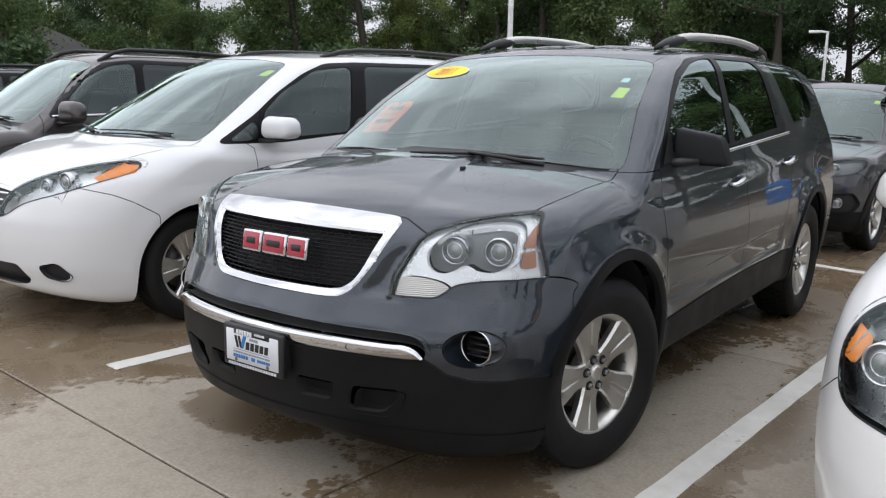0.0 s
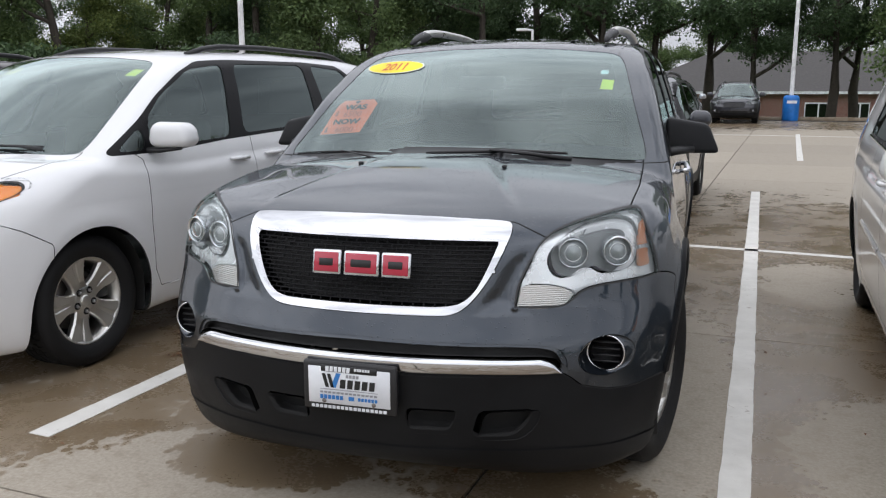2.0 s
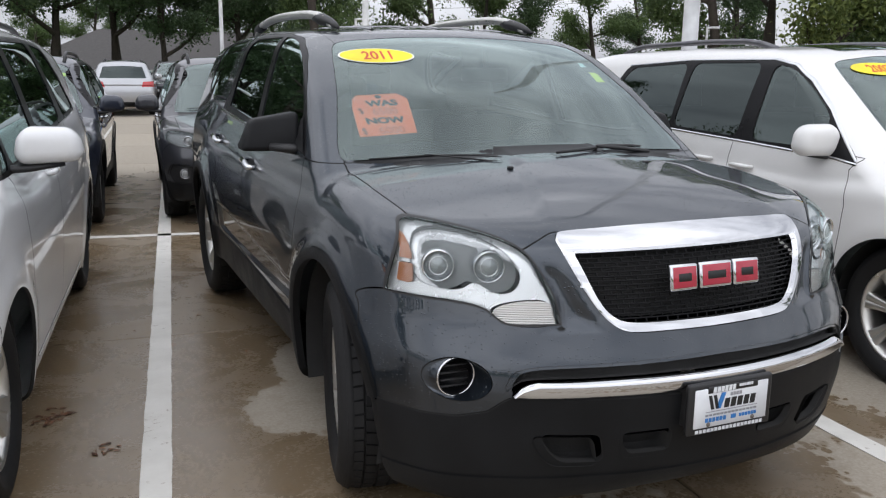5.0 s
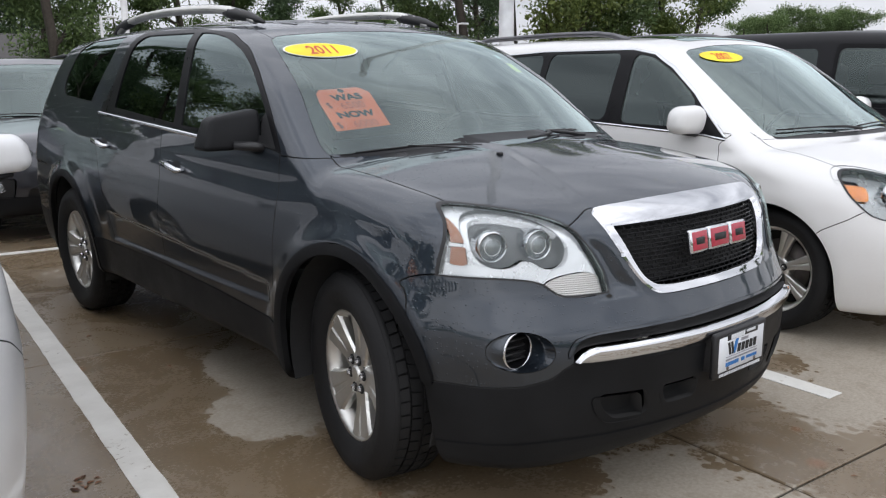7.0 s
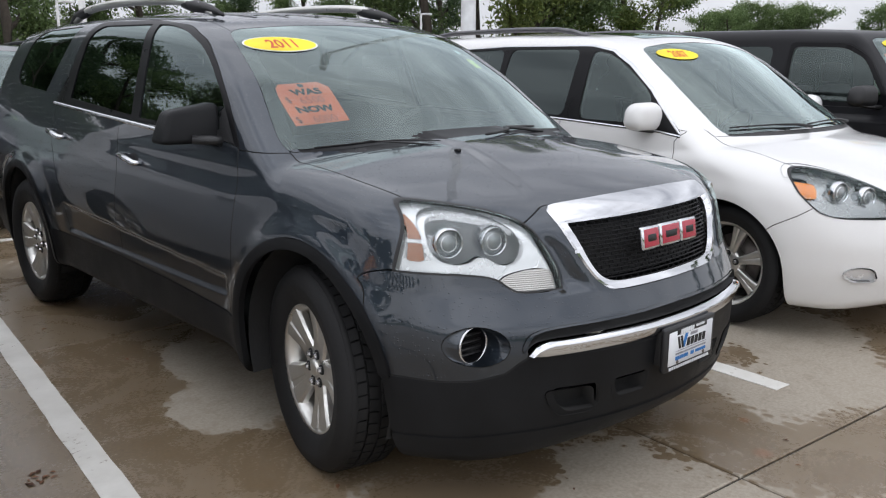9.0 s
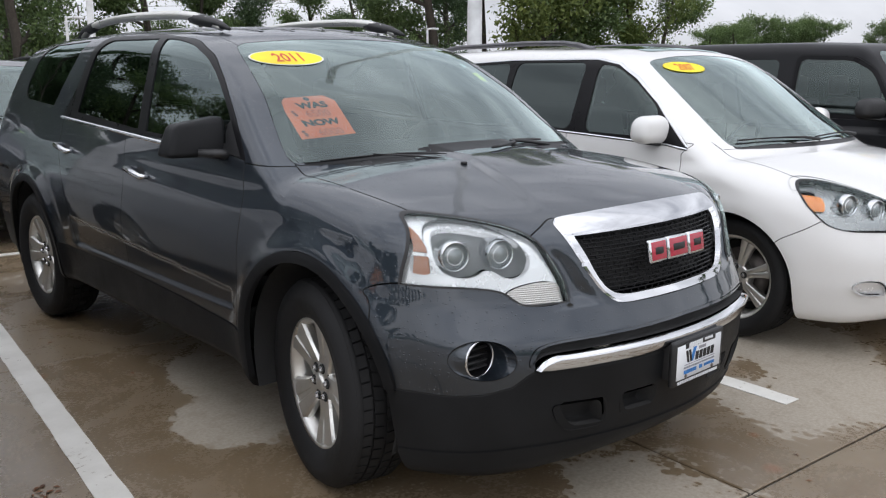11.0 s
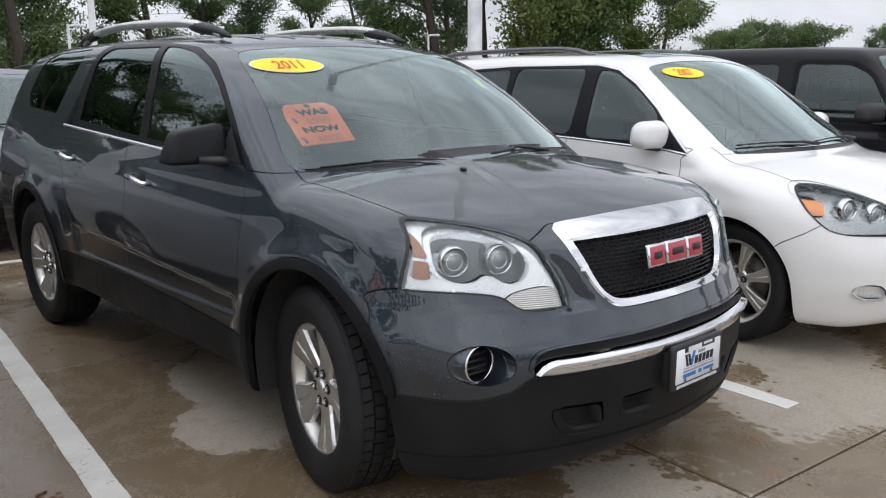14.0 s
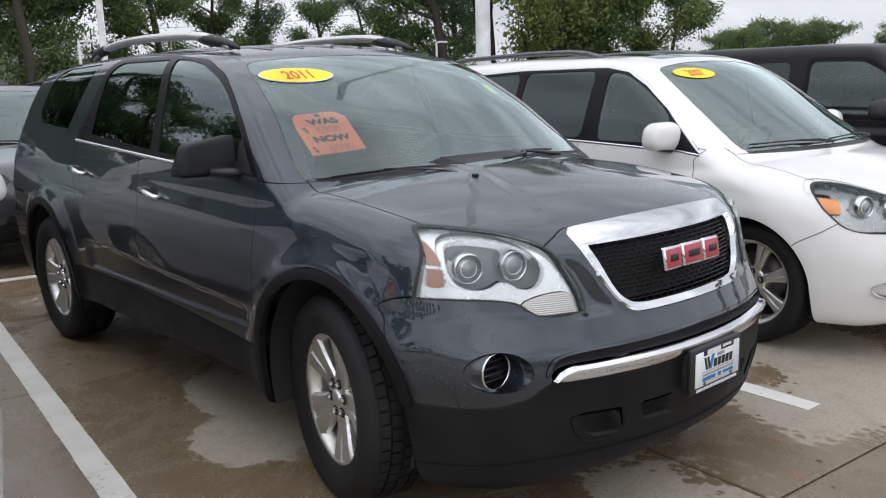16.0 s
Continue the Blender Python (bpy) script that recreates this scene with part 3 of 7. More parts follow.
def add_wheels(car, s, steer=0.0, **kw):
    x = s["track"]
    first = None
    for sx in (1, -1):
        for i, y in enumerate(s["axles"]):
            m = pose(sx * x, y, s["wheel_r"], 0, 0, (steer if i == 0 else 0) + (180 if sx < 0 else 0)) @ pose(0, 0, 0, 37 * i + 20 * sx)
            if first is None:
                first = make_wheel(s["wheel_r"], s["tyre_w"], s["rim_r"], parent=car, at=m, **kw)
            else:
                copy_part(first, m)


def arch_poly(s, i, grow=0.0, n=40):
    y, r = s["axles"][i] + s.get("arch_fore", 0.0), s["arch_r"] + grow
    z0 = s["wheel_r"] + s.get("arch_up", 0.0)
    top = [(y + r * math.cos(a), z0 + r * math.sin(a)) for a in np.linspace(math.pi, 0, n)]
    drop = 0.06
    return np.array([(y - r - drop * 0.4, 0.0)] + [(y - r - drop * 0.15, z0 - 0.2)] + top + [(y + r + drop * 0.15, z0 - 0.2), (y + r + drop * 0.4, 0.0)])


def wheel_wells(car, s):
    for sx in (-1, 1):
        for y in s["axles"]:
            r = s["arch_r"] + 0.015
            y, z0 = y + s.get("arch_fore", 0.0), s["wheel_r"] + s.get("arch_up", 0.0)
            v, f, n = [], [], 24
            for a in np.linspace(-0.35, math.pi + 0.35, n):
                for x in (s["track"] + s["tyre_w"] * 0.5 - 0.01, s["track"] - 0.26):
                    v.append((sx * x, y + r * math.cos(a), z0 + r * math.sin(a)))
            f = [(2 * i, 2 * i + 1, 2 * i + 3, 2 * i + 2) for i in range(n - 1)]
            v.append((sx * (s["track"] - 0.26), y, s["wheel_r"]))
            f += [(2 * i + 1, len(v) - 1, 2 * i + 3) for i in range(n - 1)]
            part("wheel_liner", (v, f), LINER, car)


# ---- ground ----
LOT = 4.6                                     # degrees by which the bays are turned against the grey car
LOT_M = pose(0, 0, 0, 0, 0, -LOT)


def lot(u, v, z=0.0):
    p = LOT_M @ Vector((u, v, z))
    return p


def concrete():
    m = Mat("wet_concrete", (0.3, 0.28, 0.25), 0.6)
    pos = m.place()
    big, mid, fine = m.noise(0.33, 4, 0.5, pos, 0.4), m.noise(1.9, 6, 0.62, pos, 0.6), m.noise(60, 5, 0.65, pos)
    speck = m.noise(9, 5, 0.7, pos)
    # drying patches: middle and half sizes in metres
    score = m.math("ADD", m.math("MULTIPLY", m.math("SUBTRACT", big, 0.5), 0.45), m.math("MULTIPLY", m.math("SUBTRACT", mid, 0.5), 0.80))
    score = m.math("ADD", score, m.math("MULTIPLY", m.math("SUBTRACT", speck, 0.5), 0.45))
    cells = m.node("TexVoronoi", Scale=26.0, Randomness=1.0)
    warp = m.node("Mapping", Scale=(1.0, 0.75, 1.0))
    m.link(pos, warp.inputs["Vector"]).link(warp.outputs[0], cells.inputs["Vector"])
    score = m.math("ADD", score, m.math("MULTIPLY", m.math("SUBTRACT", cells.outputs["Distance"], 0.45), 0.34))
    sep = m.node("SeparateXYZ")
    m.link(pos, sep.inputs[0])
    for cx, cy, rx, ry, k in ((-0.60, 0.10, 1.10, 0.78, 0.64), (-0.60, 0.50, 0.48, 0.30, -0.95), (-0.8, -1.3, 2.3, 1.25, 0.34), (2.02, 1.05, 0.66, 1.05, 0.95), (1.40, 0.14, 0.70, 0.45, 0.62),
                              (-0.88, 1.76, 0.30, 0.36, 0.82), (-0.66, 2.25, 0.27, 0.55, 0.82), (1.95, 4.6, 0.55, 0.95, 0.55), (1.0, 3.3, 0.7, 0.5, 0.20), (6.0, 19.0, 16.0, 12.0, 0.80), (2.6, -1.6, 1.5, 1.0, 0.35), (1.02, 1.7, 0.36, 1.7, 0.62)):
        dx = m.math("DIVIDE", m.math("SUBTRACT", sep.outputs[0], cx), rx)
        dy = m.math("DIVIDE", m.math("SUBTRACT", sep.outputs[1], cy), ry)
        r2 = m.math("ADD", m.math("MULTIPLY", dx, dx), m.math("MULTIPLY", dy, dy))
        score = m.math("ADD", score, m.math("MULTIPLY", m.math("MAXIMUM", m.math("SUBTRACT", 1.0, r2), -0.0), k))
    dry = m.ramp(m.math("ADD", score, 0.5), (0.715, 0.0), (0.785, 1.0))
    grit = m.ramp(fine, (0.3, 0.0), (0.72, 1.0))
    wetc = m.mix(grit, (0.122, 0.086, 0.050), (0.200, 0.146, 0.088))
    wetc = m.mix(m.ramp(mid, (0.35, 0.0), (0.7, 0.8)), wetc, (0.205, 0.158, 0.104))
    dryc = m.mix(grit, (0.275, 0.240, 0.190), (0.395, 0.350, 0.285))
    dryc = m.mix(m.ramp(speck, (0.5, 0.0), (0.75, 0.6)), dryc, (0.215, 0.180, 0.135))
    tone = m.node("ObjectInfo").outputs["Random"]
    rust = None
    for cx, cy, rr in ((0.46, -0.09, 0.05), (0.70, 0.12, 0.03), (-1.35, 2.9, 0.06)):
        far = m.math("ADD", m.math("POWER", m.math("SUBTRACT", sep.outputs[0], cx), 2.0), m.math("POWER", m.math("SUBTRACT", sep.outputs[1], cy), 2.0))
        spot = m.math("MAXIMUM", m.math("SUBTRACT", 1.0, m.math("DIVIDE", far, rr * rr)), 0.0)
        rust = spot if rust is None else m.math("ADD", rust, spot)
    damp = m.ramp(m.math("ADD", score, 0.5), (0.46, 0.0), (0.70, 0.32))
    col = m.mix(dry, m.mix(damp, wetc, (0.232, 0.184, 0.128)), dryc)
    col = m.mix(m.math("MULTIPLY", rust, m.math("MULTIPLY", speck, 0.9)), col, (0.24, 0.085, 0.03))
    m.color(m.mix(1.0, col, m.ramp(tone, (0.0, 0.92), (1.0, 1.06)), "MULTIPLY"))
    m.rough(m.mix(dry, m.ramp(m.math("ADD", m.math("MULTIPLY", mid, 0.7), m.math("MULTIPLY", fine, 0.3)), (0.40, 0.16), (0.62, 0.42)), (0.82, 0.82, 0.82)))
    m.bump(m.math("ADD", m.math("MULTIPLY", fine, m.math("ADD", m.math("MULTIPLY", dry, 0.8), 0.2)), m.math("MULTIPLY", speck, 0.3)), 0.25, 0.006)
    return m.m


def worn_white():
    m = Mat("worn_white_paint", (0.7, 0.7, 0.68), 0.6)
    pos = m.place()
    wear = m.math("ADD", m.math("MULTIPLY", m.noise(28, 6, 0.7, pos), 0.6), m.math("MULTIPLY", m.noise(3.5, 4, 0.6, pos), 0.4))
    col = m.mix(m.ramp(m.noise(5, 5, 0.6, pos), (0.35, 0.0), (0.7, 1.0)), (0.60, 0.585, 0.54), (0.74, 0.725, 0.68))
    m.color(m.mix(m.ramp(wear, (0.59, 0.0), (0.65, 0.85)), col, (0.27, 0.23, 0.18)))
    return m.bump(m.noise(90, 4, 0.6, pos), 0.2, 0.004).m


CONCRETE, LINE_PAINT = concrete(), worn_white()
JOINT_FILL = plastic("joint_filler", (0.022, 0.019, 0.016), 0.8, 200, 0.4)
GRASS = Mat("grass_verge", (0.06, 0.10, 0.03), 0.9)
GRASS.color(GRASS.mix(GRASS.noise(3, 6, 0.7, GRASS.place()), (0.025, 0.05, 0.012), (0.12, 0.17, 0.05)))
GRASS = GRASS.bump(GRASS.noise(40, 5, 0.7, GRASS.place()), 0.8, 0.05).m

def ground_z(y):
    """The land falls away behind the lot."""
    return -0.05 - 2.35 * step((y - 39.0) / 14.0)


gx, gy = (-220, -60, -25, 0, 25, 60, 220), (-220, -60, -20, 20, 39, 41, 43, 45, 47, 49, 51, 53, 70, 120, 260)
gv = [(x, y, ground_z(y)) for y in gy for x in gx]
gf = [(j * 7 + i, j * 7 + i + 1, j * 7 + i + 8, j * 7 + i + 7) for j in range(len(gy) - 1) for i in range(6)]
ground = tagged(part("ground", (gv, gf), GRASS), "grassy ground sheet under and around the parking lot", "ground", kind="structure")
pavement = tagged(part("pavement", box(58, 53.5, 0.1, (2, 11.2, -0.062), m=pose(0, 0, 0, 0, 0, -LOT)), JOINT_FILL), "wet concrete parking lot of jointed slabs", "pavement", kind="structure")
def hood_dome(x, y):
    edge = np.interp(y, [0.25, 0.9, 1.2], [0.50, 0.25, 0.22])
    return 0.013 * step((edge + 0.03 - x) / 0.065) * step((y - 0.25) / 0.3)


def door_scoop(y, z):
    line = np.interp(y, [1.5, 2.6, 3.3], [0.67, 0.715, 0.74])
    return -0.013 * step((line - z) / 0.03) * step((z - 0.565) / 0.03) * step((y - 1.51) / 0.05) * step((3.36 - y) / 0.12)


def lamp_recess(x, z):
    inner = np.interp(z, [0.77, 0.80, 0.86, 0.94, 1.04], [0.34, 0.375, 0.415, 0.452, 0.480])
    outer = np.interp(z, [0.77, 0.79, 0.86, 0.91, 0.96, 1.0], [0.60, 0.50, 0.505, 0.525, 0.548, 0.572])
    return 0.018 * step((x - inner) / 0.05) * step((outer - x) / 0.035) * step((z - 0.770) / 0.05) * step((0.985 - z) / 0.06)


SUV = dict(
    track=0.822, tyre_w=0.245, rim_r=0.243,
    axles=(1.01, 4.03), wheel_r=0.391, arch_r=0.437, arch_up=0.034, arch_fore=-0.022, flare=0.022,
    side=[(0.15, 0.86), (0.25, 0.925), (0.40, 0.95), (0.60, 0.970), (0.74, 0.980), (0.84, 0.978), (0.95, 0.961), (1.05, 0.939), (1.15, 0.914), (1.3, 0.87)],
    plan=[(0.0, -0.06), (0.5, -0.015), (1.0, 0.0), (2.5, 0.0), (4.0, -0.005), (5.1, -0.08)],
    nose=[(0.15, 0.16), (0.25, 0.115), (0.33, 0.075), (0.45, 0.045), (0.60, 0.035), (0.68, 0.048), (0.74, 0.078), (0.80, 0.105), (0.92, 0.135), (1.02, 0.165), (1.10, 0.22), (1.3, 0.5)],
    tail=[(0.2, 4.95), (0.5, 5.08), (0.7, 5.08), (0.95, 5.02), (1.3, 4.98)],
    top=[(0.1, 0.98), (0.22, 1.055), (0.40, 1.105), (0.65, 1.15), (0.95, 1.19), (1.2, 1.205), (1.5, 1.17), (2.2, 1.19), (3.4, 1.25), (5.0, 1.28)],
    roof=[(1.5, 1.61), (1.95, 1.69), (2.4, 1.735), (3.1, 1.755), (4.0, 1.735), (4.6, 1.69), (5.0, 1.62)],
    cabin=[(0.9, 0.95), (1.12, 0.925), (1.25, 0.885), (1.45, 0.825), (1.62, 0.765), (1.80, 0.69)],
    under=[(0.0, 0.30), (0.3, 0.20), (0.6, 0.20), (1.35, 0.24), (1.6, 0.335), (3.5, 0.335), (4.5, 0.30), (5.1, 0.34)],
    shield=[(1.1, 0.985), (1.2, 1.14), (1.27, 1.25), (1.42, 1.465), (1.58, 1.765), (1.66, 1.93), (1.8, 2.2)],
    back=[(1.0, 5.0), (1.25, 4.93), (1.5, 4.75), (1.7, 4.55)],
    bow=(0.30, 0.18), tail_bow=0.12, crown=0.10, shield_k=0.53, shield_bow=(0.26, 0.05),
    roof_crown=0.08, shoulder=0.10, corner=0.15, top_marks=(hood_dome,), side_marks=(door_scoop,), nose_marks=(lamp_recess,),
    soft=dict(nose=0.08, shield=0.12, roof=0.4, top=0.22, plan=0.6, side=0.14, cabin=0.12, back=0.2, tail=0.2, under=0.2),
)


# ---- the grey sport utility vehicle ----
def seat(car, x, y, z, mat, w=0.5):
    part("seat_cushion", box(w, 0.52, 0.16, (x, y, z), 0.05), mat, car)
    back = part("seat_back", box(w * 0.94, 0.14, 0.62, (x, y + 0.30, z + 0.34), 0.05, m=pose(0, 0, 0, -14)), mat, car)
    part("head_restraint", box(0.27, 0.10, 0.19, (x, y + 0.42, z + 0.76), 0.04), mat, back)


def cabin_inside(car, s, trim=INNER, cloth=CLOTH, dash=DASH, floor=0.36):
    w = s["cabin_w"]
    y0, y1, d = s["dash_y"], s["rear_y"], s["dash_z"]
    part("cabin_floor", box(2 * w, y1 - y0 + 0.5, 0.06, (0, (y0 + y1) / 2, floor), 0.01), dash, car)
    v = [(sx * w, y, z) for sx in (-1, 1) for y, z in ((y0 - 0.32, d - 0.03), (y0, d), (y0 + 0.28, d - 0.04), (y0 + 0.33, d - 0.12), (y0 + 0.22, d - 0.45))]
    f = [(i, i + 1, i + 6, i + 5) for i in range(4)] + [(0, 1, 2, 3, 4), (9, 8, 7, 6, 5)]
    part("dashboard", (v, f), dash, car, "", None, False)
    for x in (-0.38, 0.38):
        seat(car, x, y0 + 0.78, 0.62, cloth)
    if y1 > y0 + 2.0:
        part("rear_bench", merge_boxes([(1.35, 0.5, 0.16, (0, y0 + 1.75, 0.62)), (1.35, 0.15, 0.6, (0, y0 + 2.05, 0.95))]), cloth, car)
    wheel = part("steering_wheel", moved(lathe([(0.175 + 0.014 * math.cos(a), 0.014 * math.sin(a)) for a in np.linspace(0, 2 * math.pi, 9)], 28, "y"), pose(0.38, y0 + 0.42, d - 0.02, 28)), TRIM, car)
    part("steering_hub", box(0.30, 0.05, 0.09, (0.38, y0 + 0.41, d - 0.02), 0.02), TRIM, wheel)
    part("rear_view_mirror", box(0.24, 0.03, 0.065, (0, s["mirror_y"], s["mirror_z"]), 0.015), TRIM, car)


def merge_boxes(rows, bevel=0.04):
    bm = None
    for sx, sy, sz, at in rows:
        bm = box(sx, sy, sz, at, bevel, bm=bm)
    return bm


def lamp(car, at, yaw, r, depth, name="projector_lamp", parent=None):
    """A round lamp: bright ring, dark bowl and glass bead, looking to -y turned by yaw."""
    m = pose(*at, 0, 0, yaw)
    ring = lathe([(r * 0.86, 0.0), (r * 0.90, -0.010), (r * 0.96, -0.010), (r * 1.0, -0.002), (r * 1.04, 0.006), (r * 1.06, depth), (r * 0.80, depth * 0.6)], 32, "y", True)
    body = part(name, moved(ring, m), CHROME, parent or car)
    part("lamp_bead", moved(lathe([(0.0001, -0.012), (r * 0.3, -0.010), (r * 0.6, -0.003), (r * 0.88, 0.010)], 28, "y"), m), LAMP_BEAD, body)
    part("lamp_cutoff", moved(lathe([(r * 0.52, -0.0065), (r * 0.545, -0.009), (r * 0.57, -0.005)], 28, "y"), m), BRIGHT, body)
    return body


LAMP_BEAD = Mat("lamp_bead", (0.30, 0.32, 0.325), 0.22, 0.45, Coat_Weight=1.0).m
BEZEL = plastic("lamp_bezel", (0.16, 0.165, 0.17), 0.35, 300, 0.03)


def side_where(lim):
    return lambda p, n: np.abs(p[:, 0]) > lim


suv_shape = Shape(SUV)
sk = Skin(suv_shape, (0, -0.05, 0.12), (1.06, 5.2, 1.84), 0.0125)
suv = thing("sport_utility_vehicle", Matrix(), "charcoal grey metallic sport utility vehicle, wet with rain", "car")
out = side_where(0.6)
for i in (0, 1):
    sk.claim("side", arch_poly(SUV, i), out)
clad_arch = [sk.claim("side", arch_poly(SUV, i, 0.040), lambda p, n: (np.abs(p[:, 0]) > 0.66) & ((p[:, 1] > 0.9) | (p[:, 2] > 0.515))) for i in (0, 1)]


def front(p, n):
    return (p[:, 1] < 0.95) & (n[:, 1] < 0.05)


head_out = rounded([(0.835, 1.075), (0.774, 1.073), (0.679, 1.057), (0.604, 1.032), (0.562, 1.003), (0.539, 0.961), (0.517, 0.912), (0.496, 0.861), (0.491, 0.799), (0.567, 0.796), (0.635, 0.794),
                    (0.664, 0.816), (0.687, 0.842), (0.753, 0.855), (0.816, 0.858), (0.915, 0.862), (0.905, 0.91), (0.885, 0.98), (0.858, 1.04)], 2, (8, 15))
in_head = lambda p, n: front(p, n) & inside(head_out, np.stack([np.abs(p[:, 0]), p[:, 2]], 1))
amber = sk.claim("front", [(0.850, 1.040), (0.862, 1.035), (0.878, 0.968), (0.852, 0.966)], front) | sk.claim("front", [(0.854, 0.953), (0.880, 0.955), (0.890, 0.898), (0.858, 0.895)], front)
bezel = sk.claim("front", rounded([(0.835, 1.0), (0.80, 1.045), (0.70, 1.04), (0.61, 1.0), (0.575, 0.955), (0.585, 0.90), (0.62, 0.875), (0.665, 0.88), (0.705, 0.915), (0.735, 0.885), (0.79, 0.88), (0.838, 0.91)], 2), in_head)
signal = sk.claim("front", rounded([(0.489, 0.795), (0.500, 0.866), (0.60, 0.864), (0.676, 0.838), (0.66, 0.812), (0.633, 0.792)], 1), in_head)
chrome_in = sk.claim("front", head_out, front)
head = amber | bezel | signal | chrome_in
mesh_hole = sk.claim("front", rounded([(-0.02, 1.004), (0.30, 1.003), (0.432, 1.001), (0.411, 0.940), (0.378, 0.861), (0.344, 0.818), (0.296, 0.797), (-0.02, 0.795)], 1, (0, 2, 7)), front)
frame_chrome = sk.claim("front", rounded([(-0.02, 1.060), (0.20, 1.058), (0.438, 1.049), (0.463, 1.040), (0.458, 1.005), (0.436, 0.938), (0.394, 0.858), (0.352, 0.804), (0.310, 0.777), (0.269, 0.771), (-0.02, 0.770)], 1, (0, 10)), front)
strip_poly = rounded([(-0.02, 0.651), (0.353, 0.650), (0.587, 0.645), (0.622, 0.629), (0.646, 0.596), (0.62, 0.592), (0.416, 0.598), (-0.02, 0.600)], 1, (0, 7))
sk.claim("front", strip_poly, front)
slot = sk.claim("front", rounded([(-0.02, 0.689), (0.521, 0.679), (0.60, 0.671), (0.632, 0.653), (0.650, 0.600), (0.60, 0.59), (-0.02, 0.59)], 1, (0, 6)), front)
fog_hole = sk.claim("front", [(0.776 + 0.082 * math.cos(a), 0.633 + 0.063 * math.sin(a)) for a in np.linspace(0, 2 * math.pi, 40)[:-1]], front)
lips = [sk.claim("front", rounded(o, 1, cap=0.012), front) for o in ([(0.375, 0.385), (0.40, 0.475), (0.565, 0.478), (0.545, 0.43), (0.50, 0.385)], [(0.17, 0.405), (0.17, 0.478), (0.335, 0.475), (0.305, 0.405)])]
low_y = lambda p, n: (p[:, 1] < 0.72)
spoiler = sk.claim("front", [(-0.02, 0.335), (0.398, 0.335), (0.645, 0.325), (0.85, 0.31), (1.2, 0.30), (1.2, 0.0), (-0.02, 0.0)], low_y)
low_clad = sk.claim("front", [(-0.02, 0.60), (0.64, 0.596), (0.668, 0.578), (0.704, 0.545), (0.778, 0.522), (0.862, 0.515), (0.932, 0.520), (1.2, 0.530), (1.2, 0.0), (-0.02, 0.0)], low_y)
sill_clad = sk.claim("side", [(1.2, 0.50), (1.406, 0.497), (2.031, 0.535), (2.633, 0.555), (3.47, 0.55), (3.75, 0.55), (3.75, 0.0), (1.2, 0.0)], side_where(0.7))
rear_clad = sk.claim("side", [(4.3, 0.55), (5.2, 0.60), (5.2, 0.0), (4.3, 0.0)])

shield_where = lambda p, n: (p[:, 1] > 0.95) & (p[:, 1] < 2.3) & (n[:, 1] < -0.2) & (p[:, 2] > 1.1)
shield_poly = rounded([(-0.02, 1.205), (0.45, 1.200), (0.790, 1.178), (0.822, 1.186), (0.655, 1.612), (0.60, 1.645), (0.3, 1.668), (-0.02, 1.675)], 1, (0, 7))
shield = sk.claim("front", shield_poly, shield_where)
up = lambda p, n: (np.abs(p[:, 0]) > 0.5) & (np.abs(n[:, 0]) > 0.3)
f_win = sk.claim("side", rounded([(2.52, 1.672), (2.40, 1.668), (2.21, 1.640), (1.99, 1.572), (1.86, 1.492), (1.74, 1.392), (1.655, 1.305), (1.62, 1.238), (1.96, 1.228), (2.45, 1.242)], 1, (0, 7, 9)), up)
r_win = sk.claim("side", rounded([(2.60, 1.674), (3.20, 1.676), (3.30, 1.615), (3.33, 1.5), (3.36, 1.295), (2.54, 1.247)], 1, (0, 4, 5)), up)
q_win = sk.claim("side", rounded([(3.76, 1.318), (4.30, 1.345), (4.34, 1.42), (4.22, 1.59), (4.08, 1.662), (3.50, 1.680)], 1, (0, 5)), up)
w_frame = sk.claim("side", rounded([(3.56, 1.272), (3.44, 1.435), (3.37, 1.625), (3.27, 1.698), (2.60, 1.694), (2.20, 1.660), (1.97, 1.588), (1.80, 1.478), (1.645, 1.345), (1.49, 1.178), (1.63, 1.195), (2.26, 1.218), (3.0, 1.245)], 1, (0, 9)), up)
beside = sk.claim("front", [(0.42, 0.84), (0.62, 0.84), (0.62, 0.99), (0.575, 1.004), (0.53, 1.024), (0.47, 1.048), (0.44, 1.052)], front)
hood_where = lambda p, n: (n[:, 2] > 0.30) & (p[:, 2] > 0.985) & (p[:, 2] < 1.235)
hood_end = [(x, 1.092 + 0.26 * x ** 2 + 0.05 * x ** 4) for x in np.linspace(0.80, 0, 9)]
hood = sk.claim("top", [(-0.02, 0.0), (0.805, 0.0), (0.808, 0.62), (0.818, 0.9), (0.806, 1.30)] + hood_end + [(-0.02, 1.075)], hood_where)
cowl = sk.claim("top", [(-0.02, 1.0), (0.77, 1.2), (0.775, 1.36)] + [(x, 1.19 + 0.26 * x ** 2 + 0.05 * x ** 4) for x in np.linspace(0.77, 0, 9)] + [(-0.02, 1.19)], lambda p, n: (n[:, 2] > 0.3) & (p[:, 2] > 1.1) & (p[:, 2] < 1.26))
f_door = sk.claim("side", [(1.80, 1.224), (1.60, 1.200), (1.496, 1.178), (1.488, 1.15), (1.462, 1.017), (1.472, 0.738), (1.478, 0.589), (1.53, 0.48), (2.60, 0.48), (2.60, 0.98), (2.655, 1.19), (2.66, 1.30)], up)
r_door = sk.claim("side", [(2.60, 0.48), (2.60, 0.98), (2.655, 1.19), (2.66, 1.30), (3.56, 1.32), (3.535, 1.07), (3.43, 0.90), (3.34, 0.78), (3.28, 0.55), (3.28, 0.48)], up)
